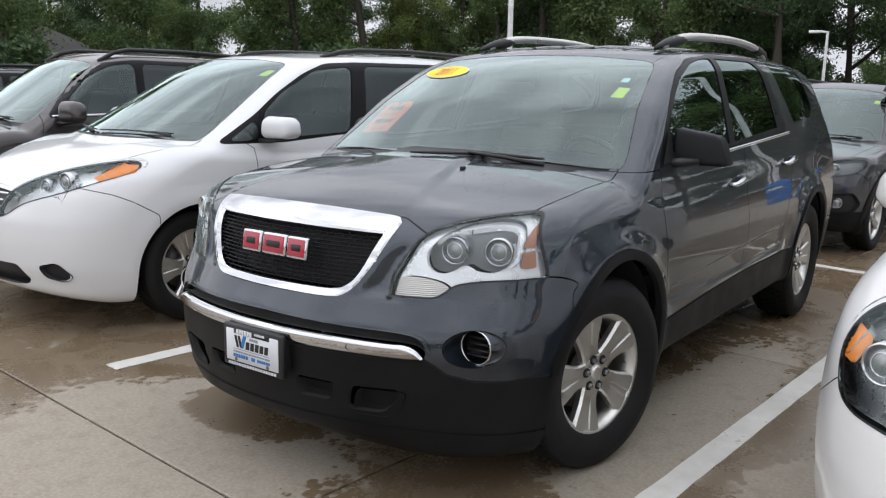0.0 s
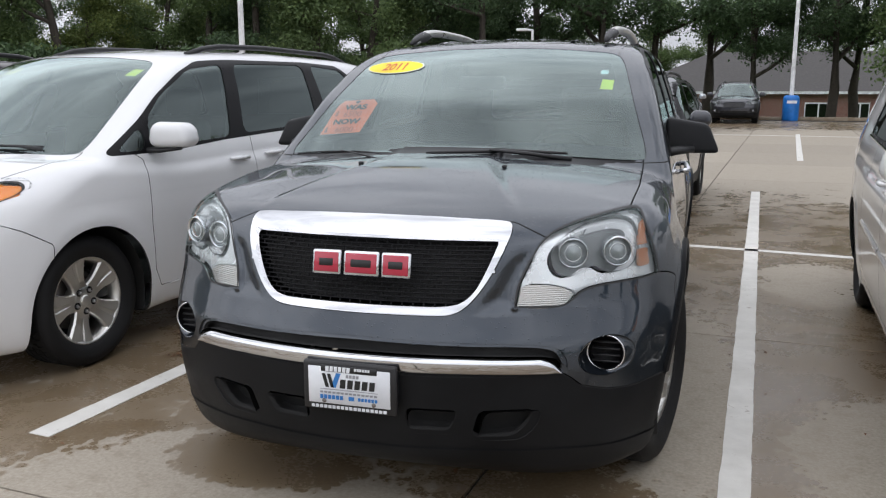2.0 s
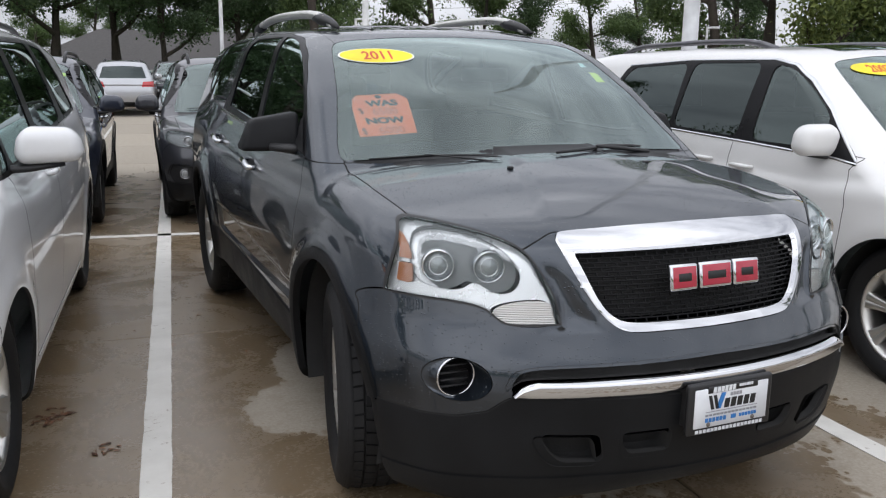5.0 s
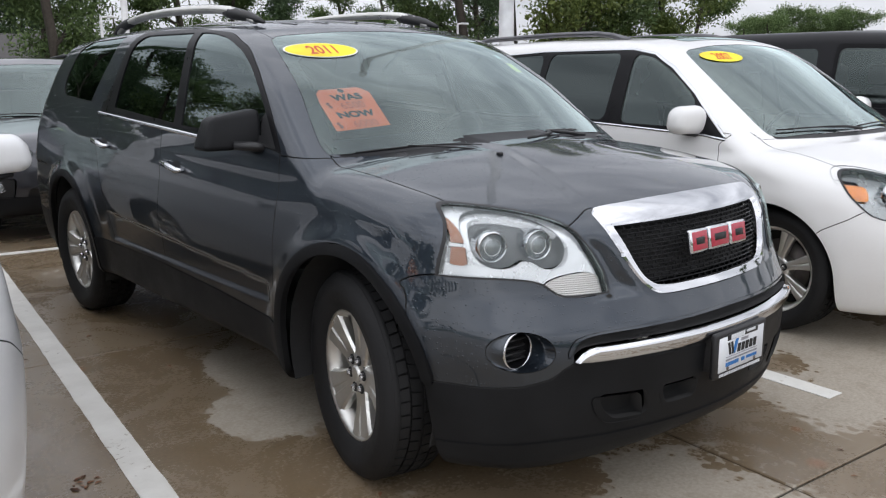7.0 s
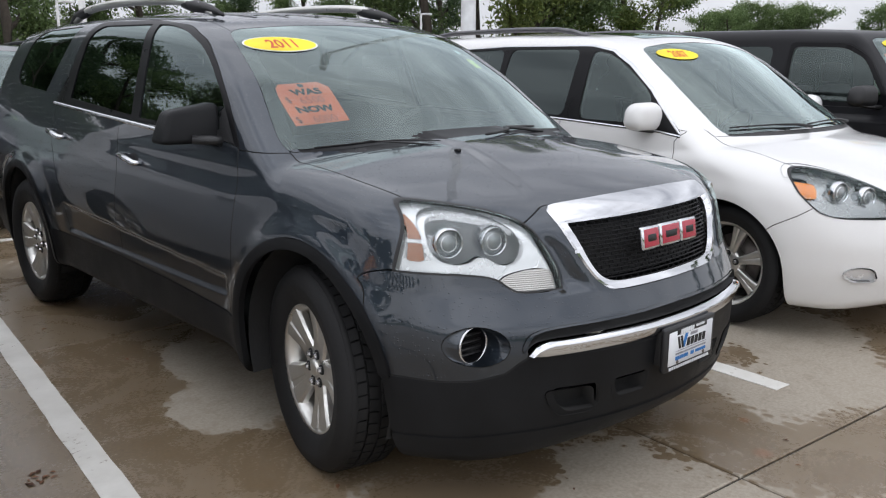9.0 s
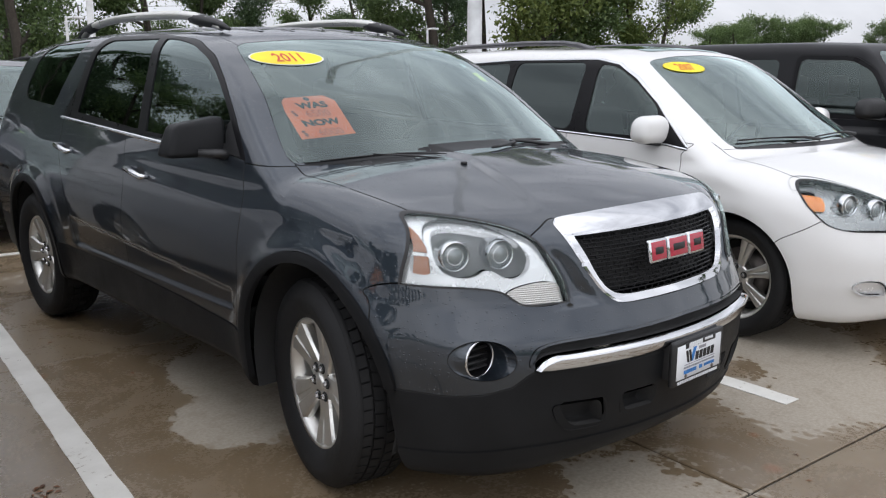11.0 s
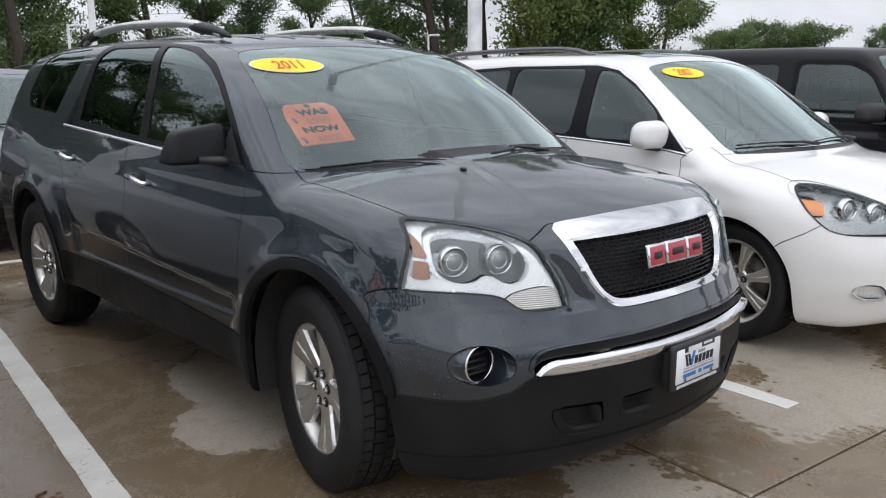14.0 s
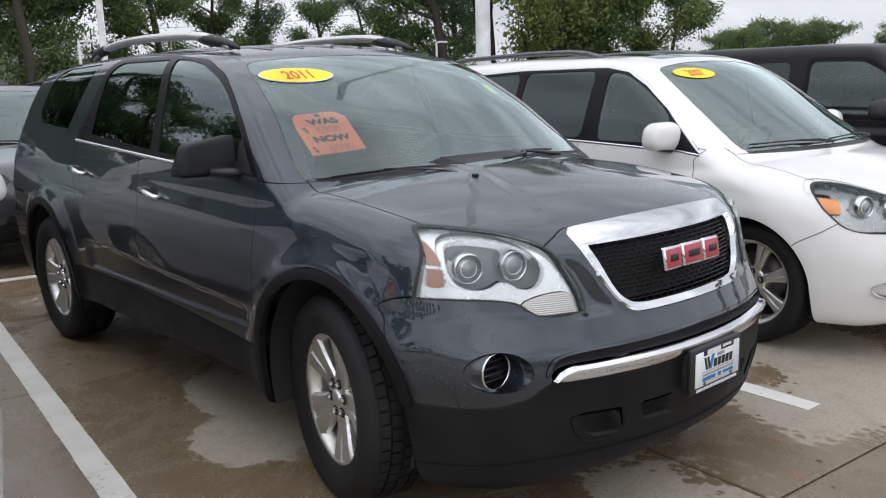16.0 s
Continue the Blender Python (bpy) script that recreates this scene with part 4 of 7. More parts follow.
bumper = beside | sk.claim("side", rounded([(-0.1, 0.30), (0.62, 0.30), (0.62, 0.80), (0.671, 0.827), (0.60, 0.858), (0.50, 0.868), (0.42, 0.875), (0.25, 0.99), (0.15, 1.01), (-0.1, 1.01)], 1), lambda p, n: p[:, 1] < 0.75)
fender = sk.claim("side", [(0.3, 0.5), (1.50, 0.5), (1.50, 1.17), (1.10, 1.165), (0.3, 1.2)], lambda p, n: (np.abs(p[:, 0]) > 0.45))
roof_panel = sk.claim("top", [(-0.02, 1.6), (0.60, 1.6), (0.625, 2.1), (0.66, 3.0), (0.64, 4.75), (-0.02, 4.8)], lambda p, n: (n[:, 2] > 0.6) & (p[:, 2] > 1.55))
back_glass = sk.claim("front", rounded([(-0.02, 1.22), (0.70, 1.22), (0.62, 1.56), (-0.02, 1.60)], 1, (0, 3)), lambda p, n: (p[:, 1] > 4.3) & (n[:, 1] > 0.3))
belly = sk.free & (sk.n[sk.q].mean(1)[:, 2] < -0.6)
sk.free &= ~belly


def skin_part(name, got, mat, parent=suv, label="", **kw):
    return part(name, sk.panel(got, **kw), mat, parent, label)


def both(name, got, mat, parent=suv, label="", **kw):
    return [skin_part(name, g, mat, parent, label, **kw) for g in sk.sides(got) if g.any()]


SEAM = dict(gap=0.0026, skirt=0.014, dark=True)
skin_part("body", sk.free, SUV_PAINT, **SEAM)
skin_part("hood", hood, SUV_PAINT, **SEAM)
skin_part("roof", roof_panel, SUV_PAINT, gap=0.003, skirt=0.01)
skin_part("front_bumper", bumper, SUV_PAINT, **SEAM)
both("fender", fender, SUV_PAINT, **SEAM)
front_doors, rear_doors = both("front_door", f_door, SUV_PAINT, **SEAM), both("rear_door", r_door, SUV_PAINT, **SEAM)
skin_part("underbody", belly, LINER)
skin_part("bumper_cladding", low_clad, CLADDING, label="dark grey lower bumper", gap=0.0022, skirt=0.02, lift=0.002, dark=True)
skin_part("air_dam", spoiler, CLADDING, lift=0.007, gap=0.0015, skirt=0.012)
both("sill_cladding", sill_clad, CLADDING, lift=0.006, skirt=0.02)
skin_part("rear_cladding", rear_clad, CLADDING, skirt=0.01)
for g in clad_arch:
    both("arch_cladding", g, CLADDING, lift=0.011, gap=0.001, skirt=0.03)
skin_part("windscreen", shield, SHIELD_GLASS, lift=-0.002).visible_shadow = False
both("window_frame", w_frame, GLOSS_BLACK, lift=0.001, gap=0.001, skirt=0.012)
for nm, g, mt in (("front_window", f_win, SIDE_GLASS), ("rear_window", r_win, DARK_GLASS), ("quarter_window", q_win, DARK_GLASS)):
    for o in both(nm, g, mt, lift=-0.004):
        o.visible_shadow = False
skin_part("tailgate_window", back_glass, DARK_GLASS, lift=-0.004)
skin_part("cowl_panel", cowl, TRIM, lift=-0.006, skirt=0.01)
rim = rounded([(0.0, 1.668), (0.3, 1.661), (0.592, 1.638), (0.640, 1.608), (0.808, 1.192), (0.780, 1.190), (0.45, 1.211), (0.0, 1.216)], 1, (), False)
for sx in (-1, 1):
    o = dense(rim, 0.03)
    q = o.copy()
    q[:, 0] *= sx
    part("windscreen_border", ribbon(suv_shape, "front", q, 0.075, 1.15 + 1.65 * (o[:, 1] - 1.2) + 0.27 * o[:, 0] ** 2, -0.0045), GLOSS_BLACK, suv)
part("cabin_lining", sk.panel(sk.free | roof_panel | w_frame, lift=-0.035), INNER, suv)
wheel_wells(suv, SUV)
SUV.update(cabin_w=0.80, dash_y=1.50, rear_y=4.6, dash_z=1.13, mirror_y=1.72, mirror_z=1.50)
cabin_inside(suv, SUV)
add_wheels(suv, SUV, -11.5, spokes=5, lugs=6, alloy=ALLOY)

# lamps
for sx, got in zip((-1, 1), sk.sides(head)):
    xs = lambda g: g & got
    lens = skin_part("headlamp", got, LENS, lift=0.002, gap=0.002, skirt=0.004)
    lens.visible_shadow = False
    skin_part("reflector", xs(chrome_in), BRIGHT, lens, push=(0, 0.018, 0), lift=-0.012, skirt=0.05)
    skin_part("bezel", xs(bezel), BEZEL, lens, push=(0, 0.05, 0), lift=-0.022, skirt=-0.04)
    skin_part("side_marker", xs(amber), AMBER, lens, lift=-0.006, skirt=0.01)
    skin_part("turn_signal", xs(signal), RIBBED, lens, lift=-0.022, skirt=0.02)
    lamp(suv, (sx * 0.648, 0.354, 0.95), sx * 14, 0.050, 0.05, parent=lens)
    lamp(suv, (sx * 0.785, 0.420, 0.952), sx * 20, 0.050, 0.05, parent=lens)
    rimline = dense(np.vstack([head_out, head_out[:1]]), 0.02)
    rimline[:, 0] *= sx
    part("lamp_seal", ribbon(suv_shape, "front", rimline, 0.006, 0.3, 0.0022), TRIM, lens)
# fog lamp pods
for sx, got in zip((-1, 1), sk.sides(fog_hole)):
    ring = [(0.776 + 0.082 * math.cos(a), 0.633 + 0.063 * math.sin(a)) for a in np.linspace(0, 2 * math.pi, 37)]
    o = drape(suv_shape, "front", [(sx * a, b) for a, b in ring], 0.25, -0.001)
    c = np.array([sx * 0.768, 0.315, 0.633])
    back = c + np.array([(sx * 0.060 * math.cos(a), 0, 0.057 * math.sin(a)) for a in np.linspace(0, 2 * math.pi, 37)])
    v = np.vstack([o, (o + back) / 2 + np.array([0, 0.012, 0]), back])
    f = [(k * 37 + i, k * 37 + i + 1, (k + 1) * 37 + i + 1, (k + 1) * 37 + i) for k in range(2) for i in range(36)]
    pod = part("fog_pod", (v, f), SUV_PAINT, suv)
    m = Matrix.Translation(c + np.array([0, 0.008, 0]))
    part("fog_ring", moved(lathe([(0.056, -0.004), (0.060, -0.010), (0.063, -0.004), (0.060, 0.004)], 36, "y", True), m), CHROME, pod)
    for dz in (-0.032, -0.012, 0.010, 0.032):
        part("fog_slat", box(0.09, 0.012, 0.006, (c[0], c[1] + 0.018, c[2] + dz), 0.002, 1), TRIM, pod)
    part("fog_blank", moved(lathe([(0.0001, 0.03), (0.057, 0.03), (0.058, 0.0)], 36, "y"), m), GLOSS_BLACK, pod)
# grille
skin_part("grille_back", mesh_hole, LINER, push=(0, 0.07, 0))
grille_frame = skin_part("grille_frame", frame_chrome, CHROME, lift=0.010, gap=0.001, skirt=0.020, label="bright chrome grille surround")
bars = []


def half_at(z):
    return float(np.interp(z, [0.795, 0.797, 0.819, 0.861, 0.94, 1.006], [0.300, 0.306, 0.352, 0.386, 0.420, 0.440]))


rows = 15
for k in range(rows + 1):
    z = 0.797 + (1.004 - 0.797) * k / rows
    w = half_at(z)
    xs = np.linspace(-w, w, 34)
    p = drape(suv_shape, "front", [(x, z) for x in xs], 0.15, -0.020)
    bars.append(tube(p, 0.0030, 6, True, 0.9))
    if k < rows:
        for x in np.arange(-0.44 + 0.018 * (k % 2), 0.44, 0.036):
            if abs(x) < half_at(z + 0.007) - 0.004:
                q = drape(suv_shape, "front", [(x, z), (x, z + 0.0136)], 0.15, -0.021)
                bars.append(tube(q, 0.0034, 4, False))
part("grille_mesh", merge(*bars), GLOSS_BLACK, suv, "black honeycomb grille mesh")
# badge: three red blocks with bright rims
for x, w in ((-0.116, 0.100), (0.004, 0.122), (0.122, 0.100)):
    y = 0.118
    rimb = part("badge", box(w, 0.022, 0.080, (x, y, 0.925), 0.007, 2, m=pose(0, 0, 0, -9)), CHROME, suv, "red and chrome emblem block on the grille")
    face = part("badge_face", box(w - 0.014, 0.01, 0.064, (x, y - 0.0085, 0.9265), 0.003, 2, m=pose(0, 0, 0, -9)), RED_BADGE, rimb)
    part("badge_slot", box(w - 0.052, 0.006, 0.024, (x, y - 0.0125, 0.927), 0.002, 1, m=pose(0, 0, 0, -9)), TRIM, rimb)
# bumper strip and slots
# body-coloured hollow given a black back; the slot's shade is in the colour
skin_part("slot_back", slot, LINER, push=(0, 0.04, 0), skirt=-0.04)
sv, sf, across = [], [], 13
strip_x = np.linspace(-0.648, 0.648, 61)
for x in strip_x:
    zt, zb = np.interp(abs(x), [0, 0.353, 0.587, 0.622, 0.648], [0.653, 0.652, 0.646, 0.632, 0.602]), np.interp(abs(x), [0, 0.416, 0.62, 0.648], [0.598, 0.596, 0.590, 0.596])
    row = [(zb + (zt - zb) * j / (across - 1), 2 * j / (across - 1) - 1) for j in range(across)]
    p = drape(suv_shape, "front", [(x, z) for z, _ in row], 0.1, 0.0)
    sv += [tuple(q + np.array([0, -0.004 - 0.026 * float(np.interp(u, [-1, -0.75, -0.3, 0.3, 0.62, 0.85, 1], [0.0, 0.52, 0.76, 0.95, 1.0, 0.80, 0.0])), 0])) for q, (_, u) in zip(p, row)]
sf = [(i * across + j, (i + 1) * across + j, (i + 1) * across + j + 1, i * across + j + 1) for i in range(len(strip_x) - 1) for j in range(across - 1)]
part("bumper_strip", (sv, sf), CHROME, suv, "chrome bumper strip")
for g in lips:
    both("intake", g, LINER, push=(0, 0.07, 0), skirt=-0.07)
# number plate holder with plain bars for its print
plate = part("plate_frame", box(0.318, 0.022, 0.162, (0, 0.008, 0.546), 0.008), TRIM, suv, "black dealer plate frame")
part("plate_bracket", box(0.30, 0.06, 0.13, (0, 0.045, 0.55), 0.005), TRIM, suv)
part("plate_card", box(0.278, 0.006, 0.122, (0, -0.003, 0.549), 0.002, 1), WHITE, plate, "white dealer card with plain printed bars")
part("plate_tab", box(0.19, 0.005, 0.022, (0.001, -0.006, 0.606), 0.002, 1), TRIM, plate)


def print_row(x0, x1, z, h, n, mat, lean=0.0, y=-0.0068, fill_share=0.72):
    """A line of unreadable print: n plain bars side by side."""
    w = (x1 - x0) / n
    for i in range(n):
        b = box(w * fill_share, 0.0024, h, (x0 + (i + 0.5) * w, y, z))
        for vert in b.verts:
            vert.co.x += (vert.co.z - z) * lean
        part("printed_bar", b, mat, plate, "", None, False)


print_row(-0.088, -0.052, 0.566, 0.044, 2, INK, -0.28, fill_share=0.62)
print_row(-0.056, -0.030, 0.568, 0.048, 1, BLUE_INK, 0.38, fill_share=0.62)
print_row(-0.032, 0.092, 0.558, 0.029, 5, INK, 0.12)
print_row(-0.010, 0.036, 0.584, 0.010, 4, GREY_INK, 0.12)
print_row(-0.098, 0.098, 0.537, 0.0015, 1, GREY_INK, fill_share=1.0)
print_row(-0.100, 0.098, 0.5265, 0.0055, 14, GREY_INK)
print_row(-0.100, -0.018, 0.511, 0.013, 6, BLUE_INK)
print_row(-0.004, 0.022, 0.511, 0.013, 1, BLUE_INK)
print_row(0.030, 0.098, 0.511, 0.010, 6, BLUE_INK)
print_row(-0.078, 0.008, 0.606, 0.016, 6, WHITE, 0.1, -0.0098)
print_row(0.020, 0.074, 0.609, 0.008, 6, WHITE, 0.0, -0.0098)
print_row(-0.132, 0.128, 0.477, 0.010, 18, WHITE, 0.0, -0.0038)
for x in (-0.085, 0.084):
    part("plate_screw", moved(lathe([(0.0001, -0.003), (0.006, -0.002), (0.0075, 0.001)], 12, "y"), pose(x, -0.0068, 0.497)), STEEL, plate)
# stickers inside the windscreen


def on_shield(name, outline, mat, label, parent=suv, lift=-0.006):
    o = np.asarray(outline, float)
    return part(name, fill(suv_shape, "front", o, 1.1 + 1.6 * (o[:, 1].mean() - 1.2) + 0.3, lift), mat, parent, label)


def shield_text(text, cx, cz, size, mat, parent, slope=0.0, wide=1.0, bold=0.0, slant=0.0, shape=None, start=1.6, lift=-0.0035):
    v, f = letters(text, size, bold, slant)
    c, s = math.cos(slope), math.sin(slope)
    pts = [(cx + (x * wide) * c - y * s, cz + (x * wide) * s + y * c) for x, y in v]
    return part("writing", (drape(shape or suv_shape, "front", pts, start, lift), f), mat, parent, "", None, False)


oval = on_shield("year_sticker", [(-0.482 + 0.158 * math.cos(a), 1.578 + 0.030 * math.sin(a) + 0.003 * math.cos(a)) for a in np.linspace(0, 2 * math.pi, 33)[:-1]], YELLOW, "yellow oval year sticker", lift=0.0030)
part("sticker_rim", fill(suv_shape, "front", [(-0.482 + 0.165 * math.cos(a), 1.578 + 0.0325 * math.sin(a) + 0.003 * math.cos(a)) for a in np.linspace(0, 2 * math.pi, 33)[:-1]], 1.8, 0.0015), WHITE, oval)
shield_text("2011", -0.482, 1.578, 0.036, RED_INK, oval, 0.03, 1.45, 0.02, 0.15, lift=0.0045)
tag = on_shield("price_tag", [(-0.712, 1.262), (-0.692, 1.395), (-0.660, 1.418), (-0.495, 1.428), (-0.462, 1.408), (-0.487, 1.280)], TAG_ORANGE, "orange price tag with black print")
part("tag_hole", fill(suv_shape, "front", [(-0.578 + 0.013 * math.cos(a), 1.412 + 0.007 * math.sin(a)) for a in np.linspace(0, 2 * math.pi, 13)[:-1]], 1.5, -0.0035), INK, tag)
for word, cx, cz, mat, wide, bold in (("WAS", -0.575, 1.388, INK, 1.9, 0.05), ("$", -0.668, 1.355, INK, 1.3, 0.0), ("6500", -0.575, 1.357, FAINT_INK, 1.5, 0.0), ("NOW", -0.588, 1.323, INK, 1.9, 0.05), ("$", -0.685, 1.281, INK, 1.3, 0.0), ("6000", -0.580, 1.288, FAINT_INK, 1.5, 0.0)):
    shield_text(word, cx, cz, 0.024, mat, tag, 0.06, wide, bold)
on_shield("inspection_sticker", [(0.575, 1.475), (0.578, 1.520), (0.632, 1.516), (0.632, 1.472)], LIME, "lime green sticker")
on_shield("small_sticker", [(0.562, 1.545), (0.565, 1.565), (0.598, 1.562), (0.598, 1.543)], PALE_STICKER, "pale blue sticker")
# side trim, handles, mirrors, rails
for sx in (-1, 1):
    line = dense([(1.64, 1.178), (2.26, 1.200), (3.0, 1.232), (3.58, 1.258)], 0.05)
    part("belt_moulding", ribbon(suv_shape, "side", line, 0.017, sx * 0.93, 0.003, 0.006), CHROME, suv)
    for y, z, door in ((2.43, 1.052, front_doors), (3.415, 1.100, rear_doors)):
        d = door[0 if sx < 0 else 1]
        p = drape(suv_shape, "side", [(y + 0.10, z + 0.012), (y + 0.085, z + 0.011), (y, z), (y - 0.085, z - 0.011), (y - 0.10, z - 0.012)], sx * 0.95, 0.0)
        p[1:4, 0] += sx * 0.034
        part("door_handle", tube(p, [0.012, 0.016, 0.017, 0.016, 0.012], 10, True, 0.9), CHROME, d, "chrome door handle")
        # no hollow here: a flat black oval paints the shade behind the handle
        part("handle_cup", fill(suv_shape, "side", [(y + 0.05 * math.cos(a), z - 0.005 + 0.032 * math.sin(a)) for a in np.linspace(0, 2 * math.pi, 21)[:-1]], sx * 0.95, 0.0015), GLOSS_BLACK, d)
    b = box(0.245, 0.13, 0.165, (0, 0, 0), 0.026, 3)
    for vert in b.verts:
        k = 0.5 + vert.co.x * sx / 0.245
        hi = 0.5 + vert.co.z / 0.165
        vert.co.x -= sx * 0.055 * k * hi
        vert.co.z -= 0.035 * k * hi
        vert.co.y += 0.05 * k + (0.025 * hi if vert.co.y < 0 else 0)
    b.transform(Matrix.Translation((sx * 0.998, 1.735, 1.262)))
    mir = part("door_mirror", b, CLADDING, suv, "black plastic door mirror")
    part("mirror_arm", merge(tube([(sx * 0.88, 1.64, 1.185), (sx * 0.93, 1.66, 1.195), (sx * 1.0, 1.70, 1.20)], [0.028, 0.026, 0.022], 10, True, 0.8)), TRIM, mir)
    part("mirror_glass", box(0.13, 0.004, 0.085, (sx * 0.972, 1.826, 1.245), 0.001, 1), CHROME, mir)
    sail = fill(suv_shape, "side", [(1.53, 1.19), (1.665, 1.325), (1.70, 1.30), (1.66, 1.235), (1.80, 1.225), (1.80, 1.20)], sx * 0.9, 0.004)
    part("mirror_sail", sail, TRIM, mir)
    ys = np.linspace(2.32, 4.02, 15)
    zr = [1.722, 1.760, 1.783, 1.794, 1.800, 1.803, 1.805, 1.806, 1.806, 1.804, 1.800, 1.793, 1.782, 1.760, 1.716]
    xr = np.interp(ys, [2.3, 3.2, 4.0], [0.535, 0.57, 0.56]) * sx
    rail = part("roof_rail", tube([(x, y, z) for x, y, z in zip(xr, ys, zr)], [0.018] + [0.026] * 13 + [0.018], 12, True, 0.85), ALLOY, suv, "silver roof rail with black feet")
    foot = [0.008, 0.016, 0.023, 0.027, 0.030, 0.030, 0.022]
    for y0, y1, foot in ((2.24, 2.60, foot), (3.78, 4.12, foot[::-1])):
        fy = np.linspace(y0, y1, 7)
        fz = np.interp(fy, [2.24, 2.34, 2.58, 3.78, 4.0, 4.10], [1.726, 1.752, 1.788, 1.790, 1.764, 1.718])
        part("rail_foot", tube([(np.interp(y, [2.3, 3.2, 4.0], [0.535, 0.57, 0.56]) * sx, y, z - 0.012) for y, z in zip(fy, fz)], foot, 10, True, 1.0), TRIM, rail)
    part("washer_nozzle", box(0.018, 0.024, 0.012, tuple(drape(suv_shape, "top", [(sx * 0.30, 0.885)], 1.2, 0.004)[0]), 0.004), TRIM, suv)
for x0, x1, z0, r in ((-0.72, -0.26, 1.190, 0.003), (-0.05, 0.50, 1.204, 0.007)):
    pts = drape(suv_shape, "front", [(x, z0 - 0.028 * x * x + 0.004 * math.sin(i / 9 * 3.1)) for i, x in enumerate(np.linspace(x0, x1, 10))], 1.2, 0.012)
    wip = part("wiper", tube(pts, [r * 0.7] + [r] * 8 + [r * 0.6], 8), TRIM, suv)
    a, c = pts[4], pts[9]
    part("wiper_arm", tube([a + np.array([0, -0.004, 0.006]), (a + c) / 2 + np.array([0, -0.014, -0.004]), c + np.array([0.02, -0.030, -0.022])], [r * 0.8, r * 1.2, r * 1.5], 8), TRIM, wip)
for x in (-0.36, -0.18, 0.0, 0.18, 0.36):
    part("roof_rib", ribbon(suv_shape, "top", dense([(x, 2.25), (x, 4.2)], 0.1), 0.03, 1.75, 0.002, 0.007), SUV_PAINT, suv)


# ---- shapes of the other cars ----
VAN_A = dict(
    axles=(0.92, 4.02), wheel_r=0.356, arch_r=0.405, flare=0.012, track=0.79, tyre_w=0.235, rim_r=0.234,
    side=[(0.15, 0.88), (0.25, 0.93), (0.40, 0.955), (0.60, 0.975), (0.80, 0.985), (0.95, 0.975), (1.05, 0.962), (1.2, 0.92)],
    plan=[(0.0, -0.07), (0.5, -0.02), (1.0, 0.0), (3.5, 0.0), (4.4, -0.02), (5.1, -0.09)],
    nose=[(0.15, 0.07), (0.25, 0.01), (0.40, -0.04), (0.55, -0.05), (0.68, -0.04), (0.82, 0.0), (0.93, 0.08), (1.13, 0.5)],
    tail=[(0.2, 4.98), (0.5, 5.08), (0.8, 5.06), (1.1, 5.0), (1.3, 4.96)],
    top=[(-0.05, 0.83), (0.10, 0.91), (0.30, 0.995), (0.55, 1.075), (0.78, 1.13), (1.0, 1.14), (1.25, 1.12), (1.6, 1.08), (3.0, 1.11), (5.0, 1.15)],
    roof=[(1.4, 1.60), (1.9, 1.69), (2.4, 1.735), (3.1, 1.75), (4.2, 1.725), (4.9, 1.66)],
    cabin=[(0.9, 0.965), (1.07, 0.94), (1.25, 0.885), (1.45, 0.82), (1.62, 0.75), (1.78, 0.67)],
    under=[(0.0, 0.26), (0.4, 0.18), (1.5, 0.20), (4.5, 0.22), (5.1, 0.30)],
    shield=[(1.0, 0.47), (1.08, 0.63), (1.3, 1.05), (1.5, 1.42), (1.7, 1.79)],
    back=[(1.0, 5.02), (1.25, 4.97), (1.5, 4.88), (1.7, 4.75)],
    bow=(0.26, 0.25), tail_bow=0.10, crown=0.05, shield_k=0.50, shield_bow=(0.42, 0.10), roof_crown=0.08, shoulder=0.08, corner=0.2,
    soft=dict(nose=0.14, shield=0.12, roof=0.4, top=0.3, plan=0.7, side=0.16, cabin=0.14, back=0.2, tail=0.2, under=0.2),
)
VAN_B = dict(VAN_A,
    axles=(0.99, 3.98), wheel_r=0.354, arch_r=0.390, track=0.78, rim_r=0.245,
    side=[(0.15, 0.87), (0.25, 0.92), (0.40, 0.95), (0.60, 0.970), (0.80, 0.978), (0.95, 0.970), (1.05, 0.955), (1.2, 0.91)],
    nose=[(0.15, 0.14), (0.25, 0.07), (0.40, 0.02), (0.55, 0.02), (0.66, 0.05), (0.78, 0.10), (0.88, 0.20), (1.1, 0.7)],
    top=[(0.0, 0.74), (0.12, 0.82), (0.3, 0.90), (0.6, 0.985), (0.95, 1.06), (1.2, 1.085), (1.6, 1.04), (3.0, 1.06), (5.0, 1.10)],
    roof=[(1.4, 1.585), (1.9, 1.662), (2.4, 1.695), (3.1, 1.705), (4.2, 1.68), (4.9, 1.62)],
    cabin=[(0.9, 0.955), (1.07, 0.93), (1.25, 0.88), (1.45, 0.815), (1.62, 0.75), (1.78, 0.67)],
    shield=[(1.0, 0.86), (1.08, 1.0), (1.3, 1.36), (1.5, 1.68), (1.7, 2.02)],
    back=[(1.0, 5.04), (1.25, 5.0), (1.5, 4.90), (1.7, 4.76)],
    bow=(0.34, 0.24), crown=0.08, shoulder=0.10, shield_bow=(0.26, 0.10))
